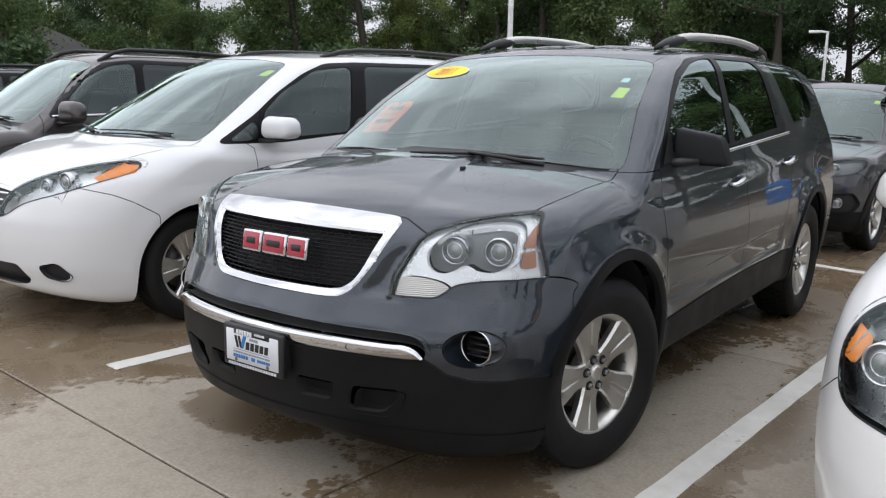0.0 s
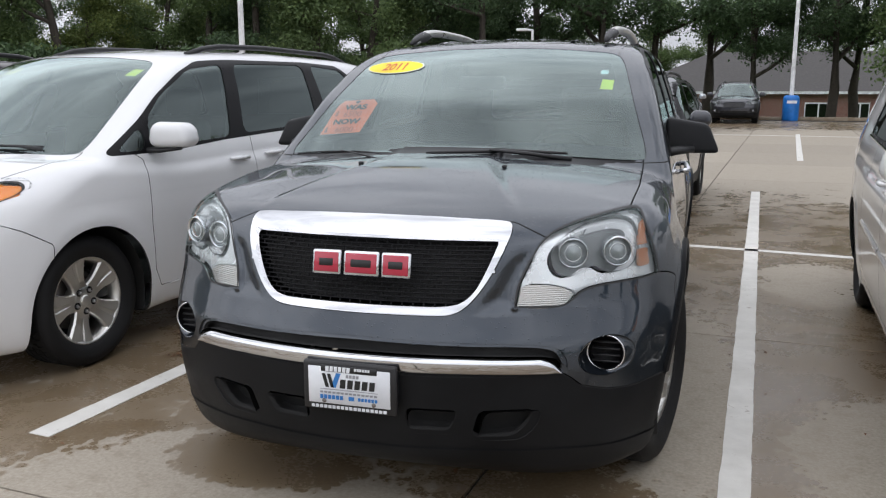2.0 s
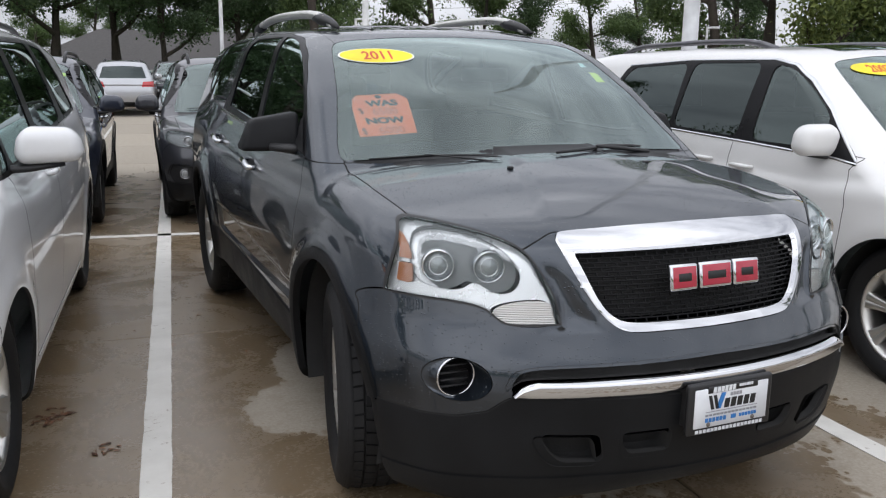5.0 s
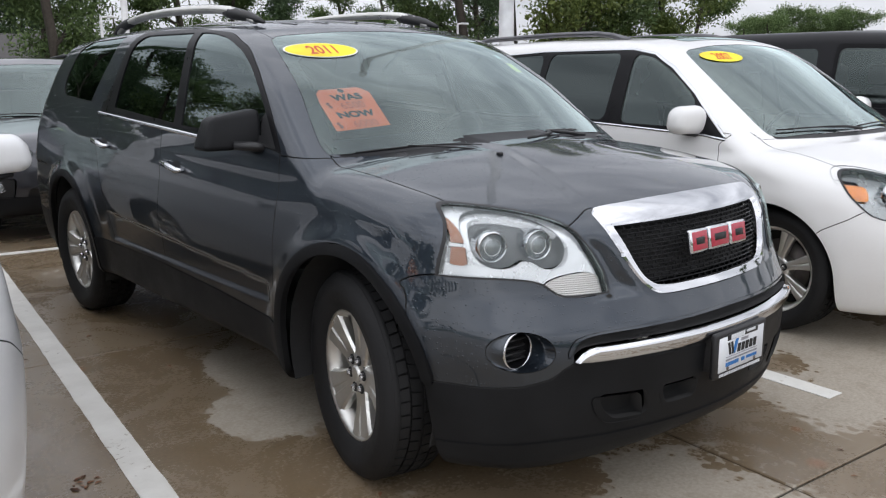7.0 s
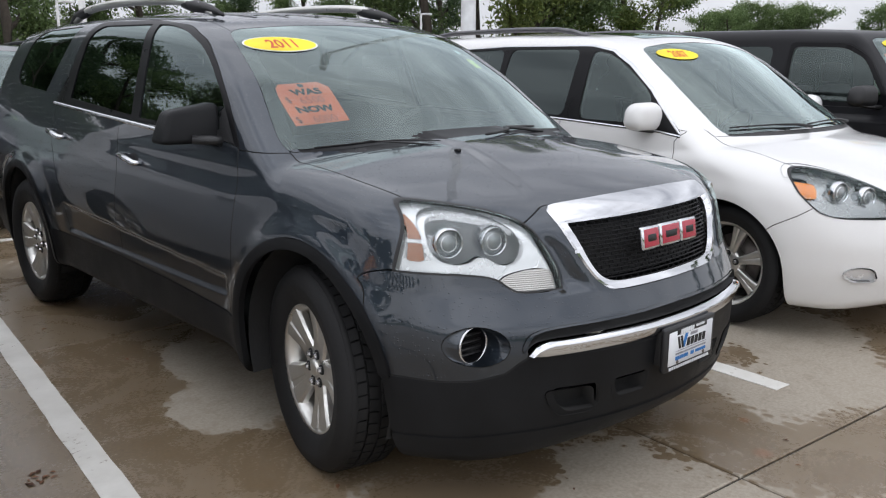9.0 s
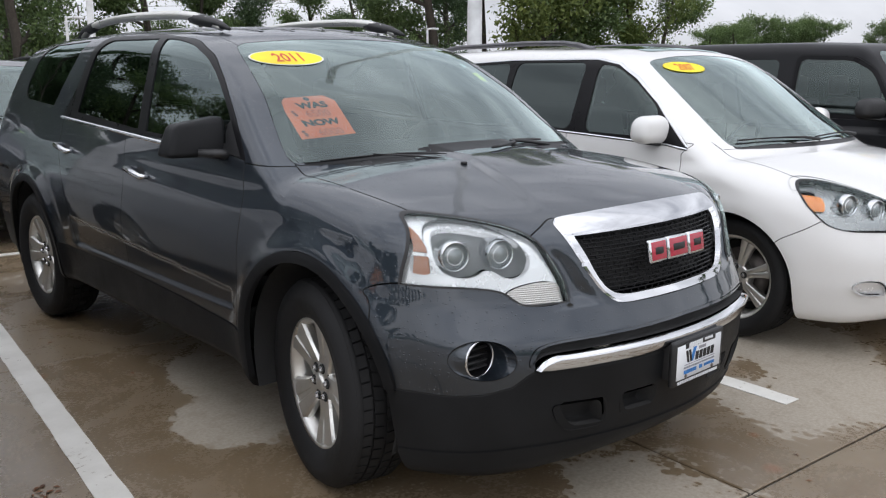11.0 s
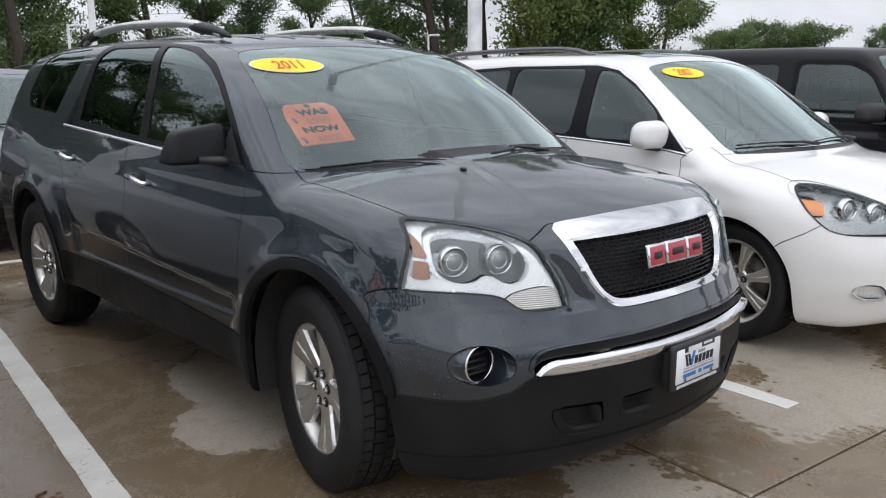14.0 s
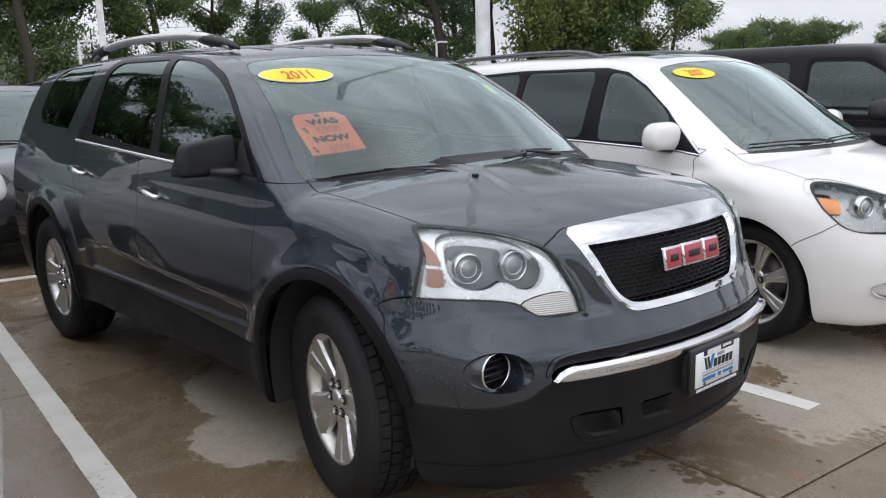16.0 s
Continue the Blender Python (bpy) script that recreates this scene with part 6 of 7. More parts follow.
VAN_B.update(tail_face=0.5,
    head=[(0.815, 0.935), (0.716, 0.950), (0.606, 0.908), (0.52, 0.835), (0.46, 0.77), (0.50, 0.705), (0.64, 0.700), (0.829, 0.703), (0.868, 0.766), (0.878, 0.857)],
    amber=[(0.800, 0.872), (0.856, 0.882), (0.872, 0.80), (0.838, 0.80)], lamps=[(0.735, 0.42, 0.83, 0.058), (0.615, 0.33, 0.805, 0.055)], lamp_back=SMOKED_BEZEL,
    front_bits=([[(-0.02, 0.82), (0.36, 0.80), (0.40, 0.74), (0.36, 0.66), (-0.02, 0.64)], TRIM, "grille", -0.04],
                [[(-0.02, 0.40), (0.45, 0.40), (0.50, 0.30), (0.45, 0.27), (-0.02, 0.27)], TRIM, "lower_intake", -0.04],
                [[(0.785, 0.415), (0.75, 0.446), (0.675, 0.442), (0.645, 0.375), (0.75, 0.372)], BRIGHT, "fog_lamp", -0.02]),
    shield_z=1.10, shield_poly=[(-0.02, 1.10), (0.45, 1.095), (0.685, 1.082), (0.72, 1.097), (0.60, 1.555), (0.55, 1.588), (0.3, 1.618), (-0.02, 1.628)], cowl_y=0.96,
    windows=[("side_window", [(3.73, 1.54), (3.04, 1.575), (3.025, 1.165), (3.93, 1.180), (3.88, 1.39)], DARK_GLASS), ("rear_window", [(2.965, 1.575), (2.28, 1.578), (2.30, 1.135), (2.985, 1.158)], DARK_GLASS),
             ("front_window", [(2.166, 1.573), (2.006, 1.548), (1.852, 1.470), (1.659, 1.337), (1.58, 1.262), (1.575, 1.125), (2.159, 1.128)], SIDE_GLASS)],
    dlo=[(3.80, 1.553), (3.04, 1.590), (2.30, 1.598), (2.199, 1.594), (2.007, 1.565), (1.843, 1.478), (1.630, 1.328), (1.30, 1.066), (1.468, 1.088), (2.159, 1.112), (3.96, 1.163), (3.92, 1.385)],
    back_poly=[(-0.02, 1.2), (0.72, 1.2), (0.62, 1.55), (-0.02, 1.57)], tail_poly=[(0.74, 0.85), (1.05, 0.85), (1.0, 1.12), (0.76, 1.12)],
    hood=[(-0.02, -0.1), (0.66, -0.1), (0.70, 0.45), (0.77, 0.75), (0.79, 1.25)] + [(x, 0.985 + 0.26 * x * x + 0.10 * x ** 4) for x in np.linspace(0.78, 0, 8)] + [(-0.02, 0.985)],
    doors=[("front_door", [(1.30, 1.10), (1.357, 1.039), (1.325, 0.859), (1.345, 0.6), (1.36, 0.40), (1.42, 0.33), (2.30, 0.33), (2.32, 1.0), (2.30, 1.18), (1.9, 1.18)]), ("sliding_door", [(2.30, 0.33), (2.32, 1.0), (2.30, 1.18), (3.30, 1.2), (3.34, 0.9), (3.32, 0.6), (3.28, 0.33)])],
    bumper=[(-0.2, 0.0), (0.70, 0.0), (0.70, 0.61), (0.665, 0.640), (0.56, 0.70), (0.47, 0.766), (0.3, 0.84), (-0.2, 0.80)],
    hood_z=0.79, bumper_front=[(-0.02, 0.0), (1.2, 0.0), (1.2, 0.645), (0.95, 0.65), (0.90, 0.70), (0.866, 0.80), (0.829, 0.75), (0.60, 0.77), (0.53, 0.80), (0.48, 0.83), (0.40, 0.83), (-0.02, 0.82)],
    handles=[(2.17, 0.972), (2.56, 0.985)], mirror=(0.972, 1.54, 1.172), mirror_w=0.225, rail=(2.40, 4.2, 0.575, 0.045), rail_mat=DARK_ALLOY, wipers=((-0.65, -0.05), (0.0, 0.60)),
    mouldings=(([(1.40, 0.632), (1.97, 0.652), (2.30, 0.66)], 0.04, None, 0.01), ([(2.33, 0.66), (3.25, 0.68)], 0.04, None, 0.01), ([(1.32, 1.066), (1.468, 1.085), (2.159, 1.109), (3.96, 1.160)], 0.014, CHROME, 0.004), ([(1.33, 1.08), (1.630, 1.330), (1.843, 1.480), (2.007, 1.567), (2.199, 1.597), (3.04, 1.592), (3.78, 1.556)], 0.012, CHROME, 0.004)),
    cabin_w=0.80, dash_y=1.40, rear_y=4.6, dash_z=1.04, mirror_y=1.80, mirror_z=1.47, wheel=dict(spokes=7, lugs=5, alloy=ALLOY, style="twin"))
van_b, van_b_shape = make_car("minivan", VAN_B, VAN_B_AT, PEARL_PAINT, "pearl white minivan with grey roof rails and chrome trim")
year_oval(van_b, van_b_shape, "2007", -0.36, 1.545)
part("sunroof", fill(van_b_shape, "top", rounded([(-0.42, 2.05), (0.42, 2.05), (0.42, 2.55), (-0.42, 2.55)], 2), 1.72, 0.003), DARK_GLASS, van_b)
for sx in (-1, 1):
    part("mud_flap", box(0.20, 0.012, 0.26, (sx * 0.85, 1.36, 0.27), 0.004, 1), TRIM, van_b)

WAGON.update(clad=0.42, steer=0,
    head=[(0.42, 0.80), (0.50, 0.86), (0.70, 0.905), (0.85, 0.90), (0.86, 0.82), (0.78, 0.765), (0.62, 0.745), (0.47, 0.76)], amber=None, lamps=[(0.66, 0.22, 0.82, 0.045)], lamp_back=BEZEL,
    front_bits=([[(-0.02, 0.83), (0.36, 0.82), (0.41, 0.74), (0.36, 0.63), (-0.02, 0.62)], TRIM, "grille", -0.03], [[(-0.02, 0.50), (0.48, 0.50), (0.52, 0.40), (0.45, 0.35), (-0.02, 0.35)], TRIM, "lower_intake", -0.03],
                [[(0.58, 0.58), (0.80, 0.60), (0.84, 0.50), (0.80, 0.42), (0.60, 0.42)], TRIM, "fog_recess", -0.02]),
    shield_z=1.05, shield_poly=[(-0.02, 1.05), (0.45, 1.045), (0.70, 1.03), (0.74, 1.045), (0.58, 1.47), (0.53, 1.51), (0.3, 1.54), (-0.02, 1.55)], cowl_y=1.18,
    windows=[("front_window", [(2.42, 1.52), (2.15, 1.495), (1.95, 1.40), (1.72, 1.22), (1.66, 1.10), (2.36, 1.11)], SIDE_GLASS), ("rear_window", [(2.50, 1.52), (3.10, 1.51), (3.42, 1.30), (3.40, 1.14), (2.45, 1.115)], DARK_GLASS), ("quarter_window", [(3.28, 1.49), (3.75, 1.44), (4.05, 1.22), (3.55, 1.16), (3.52, 1.30)], DARK_GLASS)],
    dlo=[(2.45, 1.55), (2.12, 1.52), (1.92, 1.42), (1.68, 1.23), (1.50, 1.07), (2.4, 1.09), (3.4, 1.12), (4.15, 1.20), (3.80, 1.47), (3.25, 1.54)],
    back_poly=[(-0.02, 1.10), (0.64, 1.10), (0.54, 1.42), (-0.02, 1.45)], tail_poly=[(0.50, 0.85), (1.0, 0.86), (0.92, 1.02), (0.55, 1.0)],
    hood=[(-0.02, -0.1), (0.70, -0.1), (0.72, 0.4), (0.74, 1.2)] + [(x, 1.14 + 0.29 * x * x + 0.11 * x ** 4) for x in np.linspace(0.73, 0, 8)] + [(-0.02, 1.14)],
    doors=[("front_door", [(1.48, 1.10), (1.42, 0.9), (1.43, 0.42), (2.44, 0.42), (2.46, 1.15)]), ("rear_door", [(2.44, 0.42), (2.46, 1.15), (3.4, 1.18), (3.42, 0.9), (3.25, 0.7), (3.2, 0.42)])],
    bumper=[(-0.2, 0.0), (0.53, 0.0), (0.53, 0.70), (0.42, 0.77), (0.2, 0.80), (-0.2, 0.80)],
    handles=[(2.28, 0.95), (3.22, 0.98)], handle_mat=CHROME, mirror=(1.0, 1.62, 1.12), rail=(2.15, 4.0, 0.525, 0.05), wipers=((-0.6, -0.05), (0.0, 0.55)),
    cabin_w=0.74, dash_y=1.55, rear_y=4.2, dash_z=1.0, mirror_y=1.98, mirror_z=1.42, wheel=dict(spokes=5, lugs=5, alloy=ALLOY, style="twin"))
wagon, wagon_shape = make_car("station_wagon", WAGON, pose(-0.09, 6.24, 0, 0, 0, -4.6), GRAPHITE_PAINT, "dark graphite station wagon with black lower cladding", 0.024)
patch(wagon, wagon_shape, "inspection_sticker", [(0.50, 1.40), (0.50, 1.435), (0.55, 1.43), (0.555, 1.395)], LIME, "lime green sticker")
for sx in (-1, 1):
    lamp(wagon, (sx * 0.70, 0.245, 0.51), sx * 12, 0.05, 0.04, "fog_lamp")
    part("tail_trim", ribbon(wagon_shape, "side", dense([(1.55, 1.085), (2.4, 1.10), (3.4, 1.13), (4.1, 1.195)], 0.06), 0.016, sx * 0.9, 0.002, 0.003), CHROME, wagon)
for place, fresh, label in ((pose(-2.47, 6.29, 0, 0, 0, -5.5), NAVY_PAINT, "dark navy station wagon with black roof rails"),
                            (pose(-5.82, 0.55, 0, 0, 0, -5.0) @ Matrix.Diagonal((1.03, 1.0, 1.085, 1.0)), BROWN_PAINT, "dark brown station wagon with chrome window trim"),
                            (pose(-8.95, 0.9, 0, 0, 0, -4.0), NAVY_PAINT, "dark blue station wagon at the end of the row"),
                            (pose(-4.95, 6.5, 0, 0, 0, -4.6), GRAPHITE_PAINT, "dark grey station wagon in the second row"),
                            (pose(0.25, 29.6, 0, 0, 0, 175), SILVER_PAINT, "silver station wagon with red tail lamps, far off"),
                            (pose(-2.3, 28.0, 0, 0, 0, -4), BLACK_PAINT, "black station wagon parked far across the lot"),
                            (pose(2.3, 33.0, 0, 0, 0, -4), GRAPHITE_PAINT, "dark grey car parked far across the lot"),
                            (pose(16.2, 30.0, 0, 0, 0, -70), NAVY_PAINT, "dark blue car parked before the brick building")):
    c = copy_thing(wagon, place)
    tagged(c, label)
    repaint(c, GRAPHITE_PAINT, fresh)

BOXY.update(clad=0.45,
    head=[(0.52, 0.78), (0.52, 0.93), (0.80, 0.93), (0.82, 0.80)], amber=None, lamps=[(0.65, 0.14, 0.86, 0.07)],
    front_bits=([[(-0.02, 0.95), (0.45, 0.95), (0.45, 0.75), (-0.02, 0.75)], TRIM, "grille", -0.03],),
    shield_z=1.10, shield_poly=[(-0.02, 1.11), (0.68, 1.105), (0.72, 1.13), (0.64, 1.66), (0.58, 1.69), (-0.02, 1.705)], cowl_y=1.08,
    windows=[("front_window", [(2.32, 1.62), (1.85, 1.61), (1.66, 1.52), (1.46, 1.22), (1.46, 1.155), (2.32, 1.155)], SIDE_GLASS), ("rear_window", [(2.52, 1.62), (3.20, 1.62), (3.25, 1.3), (3.1, 1.16), (2.52, 1.16)], DARK_GLASS), ("quarter_window", [(3.45, 1.61), (4.0, 1.60), (4.1, 1.2), (3.45, 1.18)], DARK_GLASS)],
    dlo=[(2.36, 1.655), (1.83, 1.645), (1.63, 1.54), (1.40, 1.20), (1.40, 1.12), (2.36, 1.12)],
    back_poly=[(-0.02, 1.15), (0.66, 1.15), (0.6, 1.6), (-0.02, 1.6)], tail_poly=[(0.66, 0.9), (1.0, 0.9), (0.95, 1.2), (0.68, 1.2)],
    hood=[(-0.02, -0.1), (0.70, -0.1), (0.74, 1.15), (0.6, 1.1), (-0.02, 1.05)],
    doors=[("front_door", [(1.36, 1.15), (1.34, 0.45), (2.42, 0.45), (2.42, 1.18)]), ("rear_door", [(2.42, 0.45), (2.42, 1.18), (3.3, 1.18), (3.3, 0.9), (3.05, 0.6), (3.0, 0.45)])],
    bumper=[(-0.2, 0.0), (0.42, 0.0), (0.42, 0.7), (-0.2, 0.72)], handles=[(2.28, 1.02), (3.15, 1.02)], mirror=(1.02, 1.50, 1.22), mirror_mat=TRIM, wipers=((-0.6, -0.05), (0.0, 0.55)),
    cabin_w=0.74, dash_y=1.35, rear_y=4.1, dash_z=1.06, mirror_y=1.68, mirror_z=1.55, wheel=dict(spokes=5, lugs=5, alloy=ALLOY))
boxy, boxy_shape = make_car("off_roader", BOXY, pose(5.62, -0.25, 0, 0, 0, -4.5), BLACK_PAINT, "black boxy off-roader with a yellow year sticker", 0.025)
year_oval(boxy, boxy_shape, "2008", -0.38, 1.64)
patch(boxy, boxy_shape, "price_tag", [(-0.62, 1.42), (-0.60, 1.56), (-0.42, 1.57), (-0.42, 1.43)], TAG_ORANGE, "orange price tag")


# ---- bay lines ----
def line_on_ground(a, b, width, name="bay_line"):
    a, b = Vector((*a, 0)), Vector((*b, 0))
    d = (b - a).normalized()
    s = Vector((-d.y, d.x, 0)) * width / 2
    n = max(2, int((b - a).length / 0.10))
    rng = random.Random(int(a.x * 97 + b.y * 31))
    v, f = [], []
    for i in range(n + 1):
        p = a + (b - a) * i / n
        for k in (-1, 1):
            q = p + s * k * (1 + rng.uniform(-0.045, 0.045))
            v += [(q.x, q.y, 0.0035), (q.x, q.y, 0.0005)]
    for i in range(n):
        j = 4 * i
        f += [(j, j + 2, j + 6, j + 4), (j, j + 4, j + 5, j + 1), (j + 3, j + 7, j + 6, j + 2)]
    f += [(0, 1, 3, 2), (4 * n, 4 * n + 2, 4 * n + 3, 4 * n + 1)]
    tagged(part(name, (v, f), LINE_PAINT, None, "", None, False), "worn white painted bay line on concrete", "bay line", "bay lines", "structure")


line_on_ground((1.18, 0.18), (1.845, 10.42), 0.115)
line_on_ground((-1.655, 0.46), (-0.58, 10.2), 0.115)
for k in (1, 2, 3):
    line_on_ground((1.195 + 2.95 * k, 0.02 - 0.25 * k), (1.845 + 2.95 * k, 10.2 - 0.25 * k), 0.115)
    line_on_ground((-1.735 - 2.9 * k, 0.7 + 0.25 * k), (-0.63 - 2.9 * k, 10.5 + 0.25 * k), 0.115)
line_on_ground((-10.5, 7.65), (11.5, 4.25), 0.10, "cross_line")
for k in range(-3, 4):
    line_on_ground((3.0 + 2.95 * k, 16.0 - 0.2 * k), (3.95 + 2.95 * k, 26.0 - 0.2 * k), 0.12)
line_on_ground((-12, 26.6), (16, 23.8), 0.12, "cross_line")


# ---- poles, building and house ----
POLE_WHITE = plastic("white_pole_paint", (0.72, 0.73, 0.74), 0.45, 200, 0.05)
BARREL_BLUE = plastic("blue_barrel", (0.012, 0.16, 0.52), 0.4, 60, 0.1)
SLATE = Mat("grey_shingles", (0.10, 0.095, 0.09), 0.9)
SLATE.color(SLATE.mix(SLATE.noise(5, 5, 0.6, SLATE.place()), (0.045, 0.042, 0.041), (0.100, 0.094, 0.090)))
SLATE = SLATE.bump(SLATE.noise(9, 3, 0.6, SLATE.place()), 0.4, 0.03).m
BRICK_RED = Mat("red_brick", (0.2, 0.08, 0.06), 0.85)
bt = BRICK_RED.node("TexBrick", Scale=1.0)
bt.inputs["Color1"].default_value, bt.inputs["Color2"].default_value, bt.inputs["Mortar"].default_value = (0.17, 0.062, 0.045, 1), (0.24, 0.10, 0.075, 1), (0.26, 0.22, 0.19, 1)
bt.inputs["Brick Width"].default_value, bt.inputs["Row Height"].default_value, bt.inputs["Mortar Size"].default_value = 0.22, 0.075, 0.01
bco = BRICK_RED.node("Mapping", Rotation=(radians(90), 0, 0))
BRICK_RED.link(BRICK_RED.place(), bco.inputs["Vector"]).link(bco.outputs[0], bt.inputs["Vector"]).color(bt.outputs[0])
BRICK_RED = BRICK_RED.m
SIDING = plastic("pale_siding", (0.50, 0.47, 0.42), 0.7, 60, 0.1)
WINDOW_DARK = glass("house_glass", (0.05, 0.06, 0.06), 1.2)


def light_pole(x, y, height, r, arm=0.0, barrel=False, turn=0.0, base=0.0):
    pole = thing("light_pole", pose(x, y, base, 0, 0, turn), "white painted steel light pole" + (" in a blue barrel base" if barrel else " with a short lamp arm"), "light pole", "light poles")
    part("shaft", lathe([(r * 1.05, 0.0), (r, 0.4), (r * 0.8, height)], 16, "z"), POLE_WHITE, pole)
    part("base_plate", lathe([(0.0001, 0.03), (r * 2.2, 0.03), (r * 2.2, 0.0)], 16, "z"), POLE_WHITE, pole)
    if arm:
        part("arm", tube([(0, 0, height - 0.03), (arm * 0.6, 0, height), (arm, 0, height)], r * 0.7, 8), POLE_WHITE, pole)
        part("lamp_head", box(0.42, 0.2, 0.10, (arm + 0.1, 0, height), 0.03), POLE_WHITE, pole)
    if barrel:
        part("barrel", lathe([(r + 0.01, 1.06), (0.22, 1.06), (0.31, 1.00), (0.33, 0.93), (0.335, 0.5), (0.33, 0.06), (0.32, 0.0)], 28, "z"), BARREL_BLUE, pole, "blue plastic barrel round the pole")
        part("barrel_print", [(moved(([(-0.2, -0.339, 0.0), (0.2, -0.339, 0.0), (0.2, -0.339, 0.12), (-0.2, -0.339, 0.12)], [(0, 1, 2, 3)]), Matrix.Translation((0, 0, 0.72))))][0], WHITE, pole)
    return pole


light_pole(4.07, 5.29, 9.0, 0.082, barrel=True)
light_pole(5.9, 21.0, 9.0, 0.09, barrel=True)
light_pole(4.75, 37.2, 9.0, 0.09, barrel=True)
light_pole(-12.4, 21.5, 9.0, 0.09)
for x, y, tn in ((-5.6, 32.8, 180), (14.3, 31.0, 0), (25.6, 30.5, 0), (9.5, 33.0, 0)):
    light_pole(x, y, 3.7 if x < 0 else 3.4, 0.06, 0.35, turn=tn)
light_pole(50.0, 33.8, 9.0, 0.10)


def house(name, m, w, d, eave, ridge, wall_mat, label, windows, over=0.5):
    h = thing(name, m, label, "building")
    part("wall", box(w, d, eave + 3, (0, d / 2, (eave - 3) / 2)), wall_mat, h, "", None, False)
    e, o = eave, over
    v = [(-w / 2 - o, -o, e), (w / 2 + o, -o, e), (w / 2 + o, d + o, e), (-w / 2 - o, d + o, e), (-w / 2 + d * 0.45, d / 2, ridge), (w / 2 - d * 0.45, d / 2, ridge)]
    f = [(0, 1, 5, 4), (1, 2, 5), (2, 3, 4, 5), (3, 0, 4)]
    under = [(x, y, z - 0.22) for x, y, z in v[:4]]
    part("roof", (v + under, f + [(0, 6, 7, 1), (1, 7, 8, 2), (2, 8, 9, 3), (3, 9, 6, 0), (6, 9, 8, 7)]), SLATE, h, "", None, False)
    part("fascia", box(w + 2 * o + 0.06, 0.05, 0.24, (0, -o - 0.03, e - 0.12)), POLE_WHITE, h, "", None, False)
    for x, z0, ww, hh in windows:
        win = part("window", box(ww, 0.1, hh, (x, -0.02, z0 + hh / 2)), POLE_WHITE, h, "white framed window", None, False)
        for k in (-1, 1):
            part("pane", box(ww / 2 - 0.16, 0.05, hh - 0.26, (x + k * (ww / 4 - 0.01), -0.055, z0 + hh / 2)), WINDOW_DARK, win, "", None, False)
    return h


house("brick_building", pose(26, 84, -2.4, 0, 0, 1), 64, 18, 3.3, 7.2, BRICK_RED, "long red brick building with a grey hipped roof", [(-27, 0.4, 1.6, 1.9), (-23.2, 0.4, 2.4, 1.9), (-14.5, 0.4, 2.4, 1.9), (-11, 0.4, 1.6, 1.9), (-4, 0.4, 1.6, 1.9), (3, 0.4, 2.4, 1.9), (12, 0.4, 2.4, 1.9), (20, 0.4, 1.6, 1.9)])
house("bungalow", pose(-71.5, 40.5, 0, 0, 0, 95), 9, 7, 3.6, 6.0, SIDING, "pale bungalow with a grey roof among trees", [(-3, 1.0, 1.4, 1.3), (2, 1.0, 1.4, 1.3)])
house("bungalow", pose(-75, 34.5, 0, 0, 0, 75), 10, 7, 2.7, 4.6, SIDING, "pale bungalow behind the parked cars", [(-2, 1.0, 1.4, 1.2)])
kerb = tagged(part("kerb", box(58, 0.18, 0.26, (2, 38.0, 0.0), 0.02, m=pose(0, 0, 0, 0, 0, -LOT)), CONCRETE), "concrete kerb at the far edge of the lot", "kerb", kind="structure")

# ---- trees ----
BARK = Mat("bark", (0.06, 0.05, 0.04), 0.9)
BARK.color(BARK.mix(BARK.noise(7, 5, 0.7), (0.022, 0.018, 0.014), (0.085, 0.070, 0.055)))
BARK = BARK.bump(BARK.noise(14, 4, 0.7), 0.7, 0.04).m


def leaf_mat(name, dark, light):
    m = Mat(name, light, 0.6)
    isl = m.node("NewGeometry").outputs["Random Per Island"]
    col = m.mix(isl, dark, light)
    col = m.mix(m.ramp(m.noise(0.5, 3), (0.4, 0.0), (0.7, 0.6)), col, tuple(c * 0.6 for c in dark))
    m.color(col)
    tr, mx = m.node("BsdfTranslucent"), m.node("MixShader", Fac=0.3)
    m.link(col, tr.inputs["Color"]).link(m.p.outputs[0], mx.inputs[1]).link(tr.outputs[0], mx.inputs[2]).link(mx.outputs[0], m.out.inputs["Surface"])
    return m.m


LEAVES = [leaf_mat("dark_leaves", (0.050, 0.088, 0.040), (0.120, 0.190, 0.080)), leaf_mat("mid_leaves", (0.080, 0.130, 0.045), (0.20, 0.28, 0.10)), leaf_mat("yellowing_leaves", (0.085, 0.125, 0.030), (0.23, 0.28, 0.075))]


